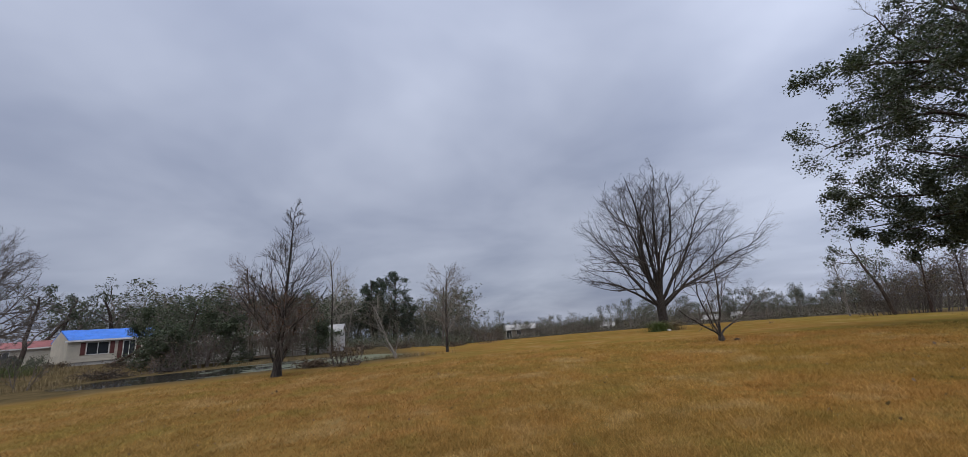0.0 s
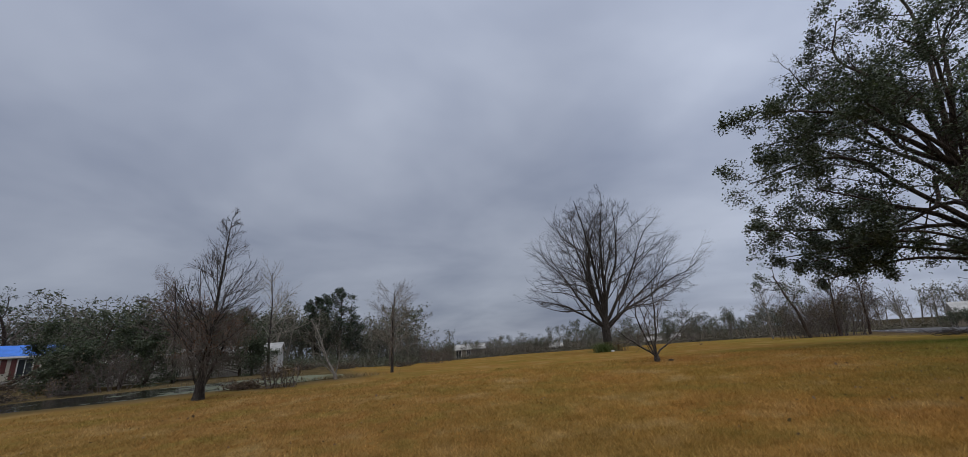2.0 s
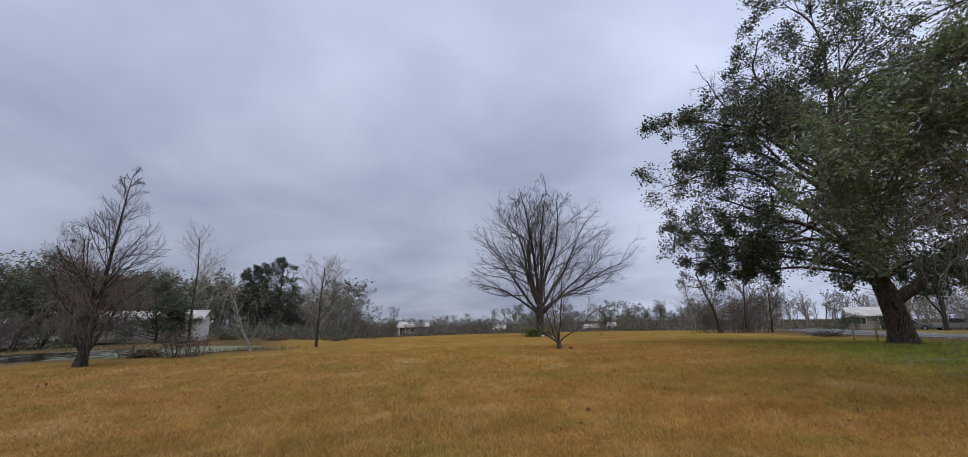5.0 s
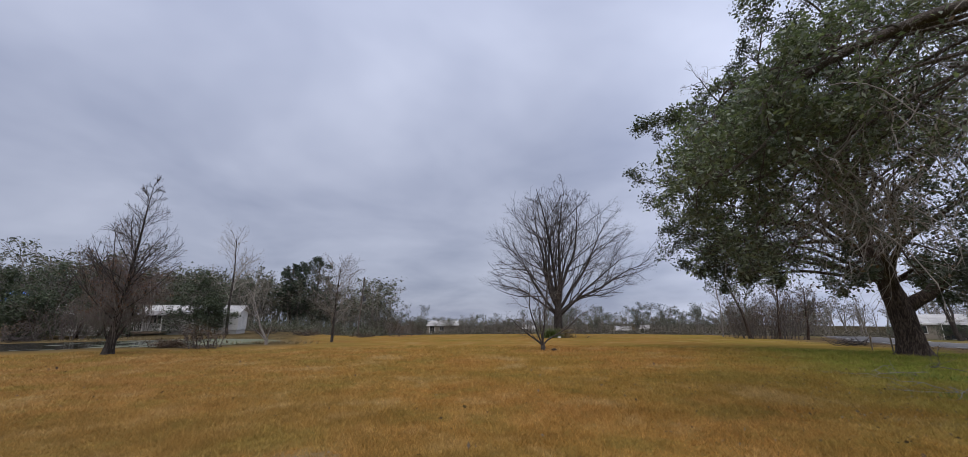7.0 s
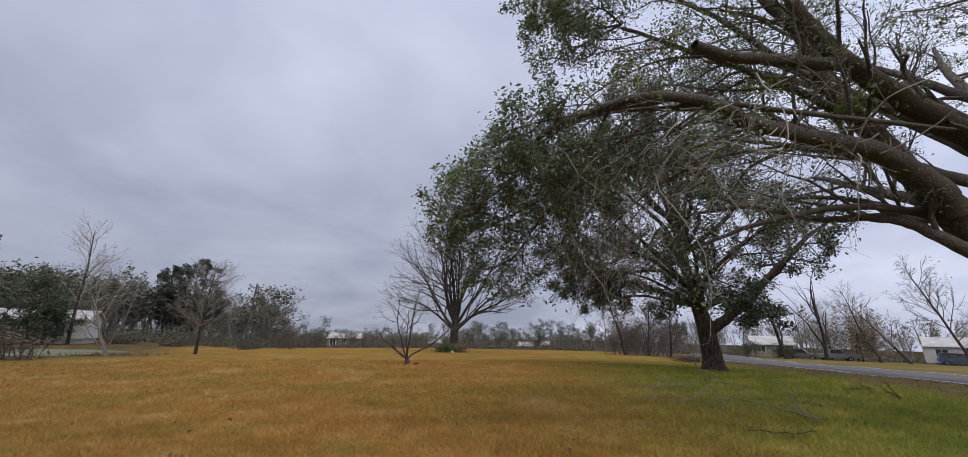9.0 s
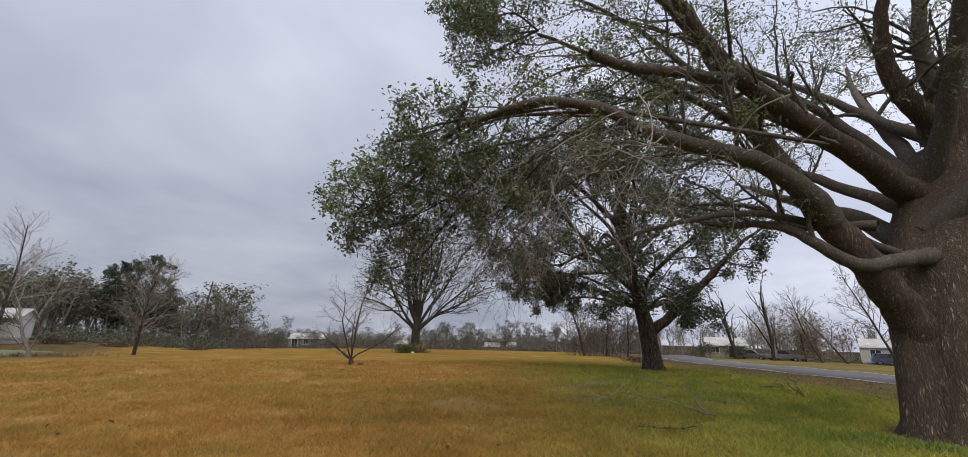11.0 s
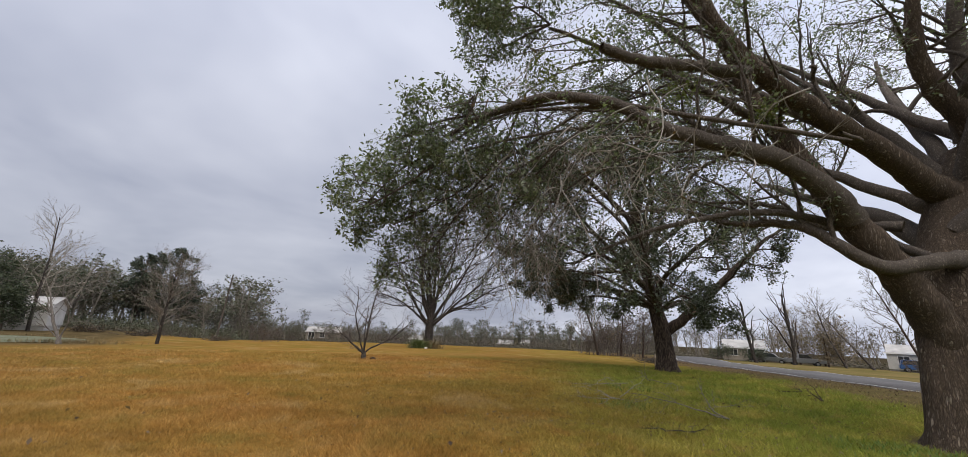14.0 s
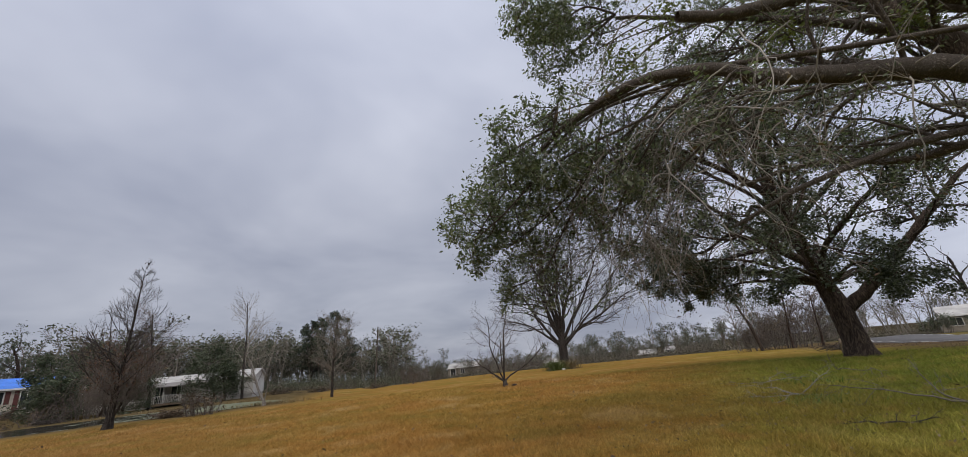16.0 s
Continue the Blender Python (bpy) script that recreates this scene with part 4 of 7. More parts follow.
    for controls, r0, r1, kids in limbs:
        g = t if r0 > 0.1 else e if r1 == 0.011 else c
        if g is not t:
            # the hanging ends leave the limb at different places and wander
            first = np.array(controls[0])
            if g is c and first[2] < 6:
                f = jit.uniform(0, 2.99)
                first = run[int(f)] * (1 - f % 1) + run[int(f) + 1] * (f % 1)
            controls = [tuple(first)] + [tuple(np.array(p) + jit.normal(size=3) * (0.24, 0.24, 0.16)) for p in controls[1:]]
            r0 *= 0.62
        pts, rad = g.limb(controls, r0, r1, 6)
        if kids and g is t:
            kids = max(3, round(kids * 0.74))
        if kids:
            first = 0.5 if r0 > 0.3 else 0.35 if r0 > 0.1 else 0.1
            c0 = dict(cfg[0], kids=kids + (3 if g is not t else 0), ratio=1.0, thin=cfg[0]["thin"] * (0.55 if r0 > 0.2 else 1.0), **{"from": first})
            g.sprout(pts, rad, 2.7 if g is t else 1.15, 0, [c0] + cfg[1:])
    g = Tree(27)
    g.inside = lambda q: q[2] > 3.6 and ((q[0] - 13.0) / 9.0) ** 2 + ((q[1] - 3.2) / 7.6) ** 2 + ((q[2] - 7.8) / 6.8) ** 2 < 1.0
    for controls, r0, r1, kids in behind:
        pts, rad = g.limb(controls, r0, r1, 6)
        g.sprout(pts, rad, 3.0, 0, [dict(cfg[0], kids=round(kids * 0.75), ratio=1.0, **{"from": 0.3})] + cfg[1:])
    part("trunk", trunk_mesh("trunk", 11.2, 1.1, [(11.54, 0.92, -0.15), (11.54, 0.89, 0.5), (11.6, 0.86, 1.3), (11.8, 0.80, 2.2), (12.08, 0.73, 3.0), (12.55, 0.55, 4.0), (13.03, 0.34, 5.0), (13.3, 0.14, 5.9)], [0.60, 0.58, 0.57, 0.60, 0.64, 0.62, 0.57, 0.44], OAK_BARK, 0.20, 72, 0.07), OAK_BARK, T)
    limb_parts(t, LIMB_BARK, T, 20, OAK_BARK)
    limb_parts(c, LIMB_BARK, T, 8)
    limb_parts(e, LIMB_BARK, T, 8)
    limb_parts(g, LIMB_BARK, T, 10)
    rest("branchwork", g.mesh("branchwork", LIMB_BARK, {1, 2}, (0, 5, 4)), LIMB_BARK, T)
    rest("twigwork", g.mesh("twigwork", PALE_TWIG, {3}, (3, 3, 3, 3)), PALE_TWIG, T)
    rest("crown", leaves_mesh("crown", g.spots(7.5, 0.09), 0.072, OAK_LEAF, g.r, 0.45), OAK_LEAF, T, "small leathery evergreen leaves")
    rest("branchwork", e.mesh("branchwork", LIMB_BARK, {1, 2}, (0, 6, 4)), LIMB_BARK, T)
    rest("twigwork", e.mesh("twigwork", GREY_TWIG, {3}, (3, 3, 3, 3)), GREY_TWIG, T)
    rest("thin_spray", leaves_mesh("thin_spray", e.spots(1.5, 0.05), 0.08, OAK_LEAF, e.r, 0.42), OAK_LEAF, T, "thinly leaved hanging sprays")
    rest("branchwork", t.mesh("branchwork", LIMB_BARK, {1, 2}, (0, 7, 5)), LIMB_BARK, T)
    rest("branchwork", c.mesh("branchwork", LIMB_BARK, {1, 2}, (0, 6, 4)), LIMB_BARK, T)
    # bare twigs that hang in a curtain
    h = Tree(5, 1.55)
    for k in range(84):
        f = h.r.random()
        a = np.array((7.4, 2.9, 5.0)) * (1 - f) + np.array((4.0, 5.4, 5.4)) * f + h.r.normal(size=3) * (0.8, 0.9, 0.5)
        h.grow(a, (h.r.normal() * 0.5 - 0.3, h.r.normal() * 0.5 + 0.2, -0.4), h.r.uniform(1.0, 2.9), 0.013, 0, [
            dict(segs=9, bend=0.25, lift=-0.17, tip=0.3, kids=(4, 8), angle=35, ratio=0.35, thin=0.5, rmin=0.003, floor=1.5, **{"from": 0.25}),
            dict(segs=4, bend=0.2, lift=-0.2, tip=0.3, kids=0, angle=35, ratio=0.35, thin=0.5, rmin=0.003, floor=1.5, **{"from": 0.25})])
    for k in range(110):
        a = np.array((5.5, 6.0, 4.1)) + h.r.normal(size=3) * (0.8, 0.6, 0.5)
        h.grow(a, (h.r.normal() * 0.5, h.r.normal() * 0.5, -0.5), h.r.uniform(0.9, 2.4), 0.010, 0, [
            dict(segs=8, bend=0.25, lift=-0.17, tip=0.3, kids=(4, 7), angle=38, ratio=0.4, thin=0.5, rmin=0.003, floor=1.5, **{"from": 0.2}),
            dict(segs=4, bend=0.2, lift=-0.2, tip=0.3, kids=0, angle=35, ratio=0.35, thin=0.5, rmin=0.003, floor=1.5, **{"from": 0.25})])
    rest("twig_curtain", h.mesh("twig_curtain", GREY_TWIG, None, (4, 3)), GREY_TWIG, T, "curtain of bare grey hanging twigs")
    rest("dry_foliage", leaves_mesh("dry_foliage", h.spots(1.6, 0.03), 0.06, DRY_LEAF, h.r), DRY_LEAF, T, "withered brown leaves")
    rest("twigwork", t.mesh("twigwork", PALE_TWIG, {3}, (3, 3, 3, 3)), PALE_TWIG, T)
    rest("twigwork", c.mesh("twigwork", PALE_TWIG, {3}, (3, 3, 3, 3)), PALE_TWIG, T)
    at = t.spots(6.4, 0.08)
    rest("crown", leaves_mesh("crown", at, 0.072, OAK_LEAF, r, 0.45), OAK_LEAF, T, "small leathery evergreen leaves")
    rest("leafy_spray", leaves_mesh("leafy_spray", c.spots(5.4, 0.06), 0.078, OAK_LEAF, c.r, 0.42), OAK_LEAF, T, "hanging spray of leathery green leaves")
    for mx, my, mz, rr in ((5.9, 4.3, 7.5, 0.42), (7.4, 3.3, 6.5, 0.36), (4.9, 4.5, 6.5, 0.34), (9.0, 2.4, 6.2, 0.30)):
        q = r.normal(size=(420, 3)) * rr * (0.62, 0.62, 0.55)
        rest("mistletoe", leaves_mesh("mistletoe", q + (mx, my, mz), 0.07, MISTLETOE, r, 0.45), MISTLETOE, T, "yellow-green ball of mistletoe")
    return len(at)


def far_oak():
    t = Tree(33)
    r = t.r
    T = thing("live_oak", (0, 0, 0), 0, "broad evergreen live oak with dark foliage and a short stout trunk", "tree")
    bx, by = OAK
    part("trunk", trunk_mesh("trunk", bx, by, [(bx, by, -0.15), (bx, by, 0.6), (bx - 0.05, by + 0.05, 1.5), (bx - 0.1, by + 0.12, 2.3), (bx - 0.35, by + 0.4, 4.0), (bx - 0.55, by + 0.7, 6.0), (bx - 0.7, by + 0.9, 8.0)], [0.50, 0.44, 0.42, 0.42, 0.30, 0.22, 0.15], FAR_OAK_BARK, 0.26, 36, 0.06), FAR_OAK_BARK, T)
    cx, cy = 19.5, 13.7

    def inside(q):
        lump = 1 + 0.30 * noise.noise((q[0] * 0.30, q[1] * 0.30, q[2] * 0.40)) + 0.15 * noise.noise((q[0] * 0.8, q[1] * 0.8, q[2] * 0.8))
        # torn away high on the side of the bare tree
        if -0.28 * (q[0] - 20.5) + 0.96 * (q[1] - 13.0) > 9.1 - 0.66 * max(0.0, q[2] - 9.6):
            return False
        return math.hypot((q[0] - cx) / 9.3, (q[1] - cy) / 9.3) ** 2 + ((q[2] - 9.2) / 11.0) ** 2 < lump and q[2] > 2.0

    t.inside = inside
    stem = np.array(((bx - 0.1, by + 0.12, 2.5), (bx - 0.35, by + 0.4, 4.0), (bx - 0.55, by + 0.7, 6.0), (bx - 0.7, by + 0.9, 8.0)))
    ends = [(13.4, 18.4, 8.6, 1), (15.6, 19.6, 6.4, 1), (13.8, 15.8, 7.4, 1), (14.4, 9.4, 6.4, 0), (17.0, 6.8, 5.6, 0), (26.4, 13.6, 6.6, 0),
            (24.0, 19.0, 7.6, 1), (18.8, 21.0, 7.4, 1), (18.8, 14.8, 17.4, 3), (19.8, 13.6, 19.4, 3), (22.2, 16.4, 15.4, 2), (16.0, 12.0, 13.2, 2), (20.6, 9.4, 12.6, 2), (13.2, 12.6, 10.0, 2), (16.4, 18.6, 11.4, 2), (18.4, 17.6, 11.6, 3), (12.8, 16.6, 11.8, 3), (23.0, 11.0, 17.0, 3), (24.6, 13.2, 11.0, 2), (23.2, 9.2, 10.2, 2), (21.4, 14.0, 12.4, 3), (18.0, 10.4, 10.6, 2)]
    for ex, ey, ez, k in ends:
        a, e = stem[k], np.array((ex, ey, ez))
        d = e - a
        sag = -0.5 if ez < 8 else 0.3
        m1 = a + d * 0.30 + r.normal(size=3) * 0.5 + (0, 0, 1.0)
        m2 = a + d * 0.66 + r.normal(size=3) * 0.7 + (0, 0, 0.9 + sag)
        pts, rad = t.limb([tuple(a), tuple(m1), tuple(m2), tuple(e)], 0.145 if k else 0.18, 0.03, 6)
        t.sprout(pts, rad, float(np.linalg.norm(d)) * 0.75, 0, [dict(OAK_CFG[0], kids=11, ratio=0.5, **{"from": 0.35})] + OAK_CFG[1:])
    # the heavy limb towards the road
    pts, rad = t.limb([(bx, by, 1.9), (bx + 0.9, by - 1.3, 3.2), (bx + 1.8, by - 2.8, 5.0), (bx + 2.8, by - 4.0, 6.6), (bx + 3.8, by - 5.0, 7.6)], 0.30, 0.05, 6)
    t.sprout(pts, rad, 5.5, 0, [dict(OAK_CFG[0], kids=12, ratio=0.5, **{"from": 0.35})] + OAK_CFG[1:])
    # leafy skirts low on the road side and over the grass
    for ex, ey, ez in ((23.4, 10.2, 2.7), (24.6, 12.0, 3.0), (18.8, 19.4, 3.4), (16.4, 12.2, 3.4), (19.8, 9.4, 3.0), (17.0, 18.6, 4.4), (15.2, 17.2, 4.6), (17.6, 20.4, 5.0), (14.4, 15.4, 5.0)):
        a = stem[0] + (0, 0, 0.6)
        pts, rad = t.limb([tuple(a), tuple(a + (np.array((ex, ey, ez)) - a) * 0.5 + (0, 0, 0.7)), (ex, ey, ez)], 0.10, 0.025, 6)
        t.sprout(pts, rad, 2.8, 0, [dict(OAK_CFG[0], kids=8 if ex > 21 else 6, ratio=0.6, **{"from": 0.45})] + OAK_CFG[1:])
    limb_parts(t, FAR_OAK_BARK, T, 12)
    bare = Tree(36)
    pts, rad = bare.limb([(18.2, 14.6, 9.6), (16.6, 15.2, 11.6), (15.0, 15.4, 12.8), (13.8, 15.2, 13.6)], 0.07, 0.02, 5)
    bare.sprout(pts, rad, 2.4, 0, [dict(OAK_CFG[0], kids=11, ratio=0.8, lift=0.1, **{"from": 0.4})] + OAK_CFG[1:3] + [dict(OAK_CFG[3], rmin=0.005)])
    limb_parts(bare, FAR_OAK_BARK, T, 8)
    rest("bare_twigwork", bare.mesh("bare_twigwork", DARK_TWIG, {1, 2, 3}, (0, 4, 3, 3)), DARK_TWIG, T, "leafless storm-stripped twigs")
    rest("branchwork", t.mesh("branchwork", FAR_OAK_BARK, {1, 2}, (0, 5, 4)), FAR_OAK_BARK, T)
    rest("twigwork", t.mesh("twigwork", TWIG, {3}, (3, 3, 3, 3)), TWIG, T)
    at = t.spots(11.0, 0.13)
    side = -0.45 * (at[:, 0] - bx) + 0.89 * (at[:, 1] - by)
    at = at[r.random(len(at)) < 0.72 + 0.28 * smooth01((side - 1.5) / 3.0)]
    # this crown's shade is carried by the darker leaf colour
    rest("crown", leaves_mesh("crown", at, 0.118, OAK_LEAF_SHADED, r, 0.6), OAK_LEAF_SHADED, T, "dense small leaves in a shaded dark green")
    return len(at)


near_oak()
far_oak()


# ---- bare trees ----
def simple_tree(name, at, label, category, seed, cfg, height, radius, lean=(0, 0, 1), bark=GREY_BARK, twig=TWIG, leaf=None, per=0, size=0.1, spread=0.05, group="", sides=(10, 6, 4, 3, 3), leaf_name="foliage", leaf_label="", inside=None):
    t = Tree(seed)
    t.inside = inside
    T = thing(name, (at[0], at[1], gz(*at)), 0, label, category, group)
    t.grow((0, 0, -0.15), lean, height, radius, 0, cfg)
    part("trunk", t.mesh("trunk", bark, {0}, sides), bark, T)
    top = max(lv for _, _, lv in t.lines)
    rest("branchwork", t.mesh("branchwork", twig, set(range(1, top + 1)), sides), twig, T)
    if leaf and per:
        sp = t.spots(per, spread)
        if len(sp):
            rest(leaf_name, leaves_mesh(leaf_name, sp, size, leaf, t.r, 0.5), leaf, T, leaf_label)
    return T


def big_bare_tree():
    t = Tree(58)
    r = t.r
    x, y = 24.5, 47.3
    T = thing("bare_tree", (x, y, gz(x, y)), 0, "large leafless spreading tree with a vase-shaped crown of fine branches", "tree")
    part("trunk", trunk_mesh("trunk", 0, 0, [(0, 0, -0.2), (0, 0, 0.8), (0, 0.05, 1.8), (0.05, 0.05, 3.2), (0.1, 0.0, 4.6)], [0.60, 0.52, 0.50, 0.50, 0.30], DARK_BARK, 0.3, 24, 0.05), DARK_BARK, T)

    def inside(q):
        side = math.hypot(q[0] - 0.9, q[1] + 0.6)
        return (side / 12.8) ** 2 + ((q[2] - 8.8) / 9.9) ** 2 < 1 + 0.55 * noise.noise((q[0] * 0.3, q[1] * 0.3, q[2] * 0.3)) + 0.3 * noise.noise((q[0], q[1], q[2])) and q[2] > 3.0 + 0.33 * side

    t.inside = inside
    cfg = [
        dict(segs=12, bend=0.085, lift=0.0, tip=0.12, kids=10, angle=33, ratio=0.62, thin=0.55, rmin=0.06, shrink=0.55, **{"from": 0.14}),
        dict(segs=8, bend=0.12, lift=0.05, tip=0.2, kids=(6, 9), angle=36, ratio=0.50, thin=0.5, rmin=0.034, shrink=0.4, **{"from": 0.2}),
        dict(segs=5, bend=0.14, lift=0.04, tip=0.4, kids=(5, 7), angle=36, ratio=0.50, thin=0.5, rmin=0.020, shrink=0.35, **{"from": 0.2}),
        dict(segs=3, bend=0.13, lift=0.02, tip=0.5, kids=0, angle=30, ratio=0.5, thin=0.5, rmin=0.014, **{"from": 0.2}),
    ]
    for tilt, turn, z, ln in ((0.05, 0, 4.2, 15.0), (0.30, 20, 4.0, 14.6), (0.32, 190, 3.8, 14.6), (0.28, 110, 3.8, 14.0), (0.30, 280, 4.0, 14.0), (0.55, -8, 3.3, 13.6), (0.58, 172, 3.2, 13.6), (0.58, 70, 3.4, 12.6), (0.58, 250, 3.4, 12.6), (0.82, 12, 2.9, 12.6), (0.86, 192, 2.7, 12.6), (0.95, -28, 2.6, 11.4), (0.95, 150, 2.6, 11.4)):
        a = radians(turn - 35 + 5 * r.normal())
        d = (math.sin(tilt) * math.cos(a), math.sin(tilt) * math.sin(a), math.cos(tilt))
        t.grow((0.05 * z / 3, 0.02, z), d, ln + r.normal() * 0.3, 0.25 - 0.06 * tilt, 0, cfg)
    limb_parts(t, DARK_BARK, T, 8)
    rest("branchwork", t.mesh("branchwork", DARK_TWIG, {1, 2, 3}, (0, 4, 3, 3)), DARK_TWIG, T)


big_bare_tree()

SAPLING = [
    dict(segs=7, bend=0.17, lift=0.06, tip=0.35, kids=8, angle=42, ratio=0.6, thin=0.5, rmin=0.012, **{"from": 0.25}),
    dict(segs=5, bend=0.16, lift=0.07, tip=0.4, kids=(5, 7), angle=40, ratio=0.6, thin=0.5, rmin=0.007, **{"from": 0.3}),
    dict(segs=4, bend=0.16, lift=0.03, tip=0.4, kids=(3, 5), angle=38, ratio=0.6, thin=0.5, rmin=0.005, **{"from": 0.3}),
    dict(segs=3, bend=0.16, lift=0.0, tip=0.5, kids=0, angle=38, ratio=0.6, thin=0.5, rmin=0.004, **{"from": 0.3}),
]


def dead_sapling():
    x, y = 7.34, 20.9
    T = thing("bare_shrub", (x, y, gz(x, y)), 0, "small crooked leafless sapling with several stems", "tree")
    t = Tree(12)
    for d, ln, rr in (((-0.75, 0.1, 0.6), 2.1, 0.05), ((0.3, -0.2, 0.9), 3.8, 0.055), ((-0.35, 0.2, 1.0), 3.6, 0.045), ((0.75, 0.3, 0.7), 3.2, 0.045), ((0.05, 0.5, 0.9), 2.8, 0.04), ((-0.9, -0.3, 0.35), 1.5, 0.025)):
        t.grow((0, 0, 0.25), d, ln, rr, 0, SAPLING)
    t.line([(0.05, 0, -0.1), (0.02, 0, 0.15), (0, 0, 0.35)], [0.17, 0.13, 0.10], 0)
    limb_parts(t, GREY_BARK, T, 8)
    rest("branchwork", t.mesh("branchwork", TWIG, {1, 2, 3}, (0, 5, 3, 3)), TWIG, T)
    rest("sparse_foliage", leaves_mesh("sparse_foliage", t.spots(0.25, 0.03), 0.07, DRY_LEAF, t.r), DRY_LEAF, T)
    bm = bmesh.new()
    bmesh.ops.create_icosphere(bm, subdivisions=2, radius=0.13, matrix=Matrix.Translation((0, 0, 0.04)) @ Matrix.Diagonal((1.3, 0.8, 0.6, 1)))
    for v in bm.verts:
        v.co *= 1 + 0.3 * noise.noise(v.co * 9)
    chunk = part("wood_chunk", bm, BROWN_BARK, None)
    chunk.location = (x + 0.35, y - 0.55, gz(x + 0.35, y - 0.55))
    tagged(chunk, "small dark chunk of broken wood on the grass", "debris")


dead_sapling()

OPEN = [
    dict(segs=9, bend=0.05, lift=0.03, tip=0.2, kids=20, angle=40, ratio=0.5, thin=0.42, rmin=0.045, shrink=0.75, **{"from": 0.28}),
    dict(segs=6, bend=0.10, lift=0.06, tip=0.3, kids=(6, 9), angle=36, ratio=0.5, thin=0.5, rmin=0.028, **{"from": 0.25}),
    dict(segs=4, bend=0.12, lift=0.04, tip=0.5, kids=(4, 6), angle=35, ratio=0.55, thin=0.5, rmin=0.020, **{"from": 0.25}),
    dict(segs=2, bend=0.12, lift=0.0, tip=0.6, kids=0, angle=35, ratio=0.5, thin=0.5, rmin=0.016, **{"from": 0.25}),
]


ROUND = [dict(OPEN[0], kids=34, angle=50, ratio=0.42, shrink=0.6, rmin=0.022, **{"from": 0.3}), dict(OPEN[1], rmin=0.014), dict(OPEN[2], rmin=0.010), dict(OPEN[3], rmin=0.008)]


CYPRESS = [
    dict(segs=14, bend=0.018, lift=0.02, tip=0.06, kids=62, angle=52, ratio=0.46, thin=0.28, rmin=0.019, shrink=0.78, **{"from": 0.16}),
    dict(segs=7, bend=0.06, lift=0.18, tip=0.35, kids=(6, 9), angle=36, ratio=0.42, thin=0.55, rmin=0.011, shrink=0.4, **{"from": 0.2}),
    dict(segs=4, bend=0.10, lift=0.10, tip=0.5, kids=(2, 4), angle=36, ratio=0.55, thin=0.6, rmin=0.008, **{"from": 0.2}),
    dict(segs=1, bend=0.14, lift=0.03, tip=0.6, kids=0, angle=40, ratio=0.5, thin=0.5, rmin=0.007, **{"from": 0.25}),
]


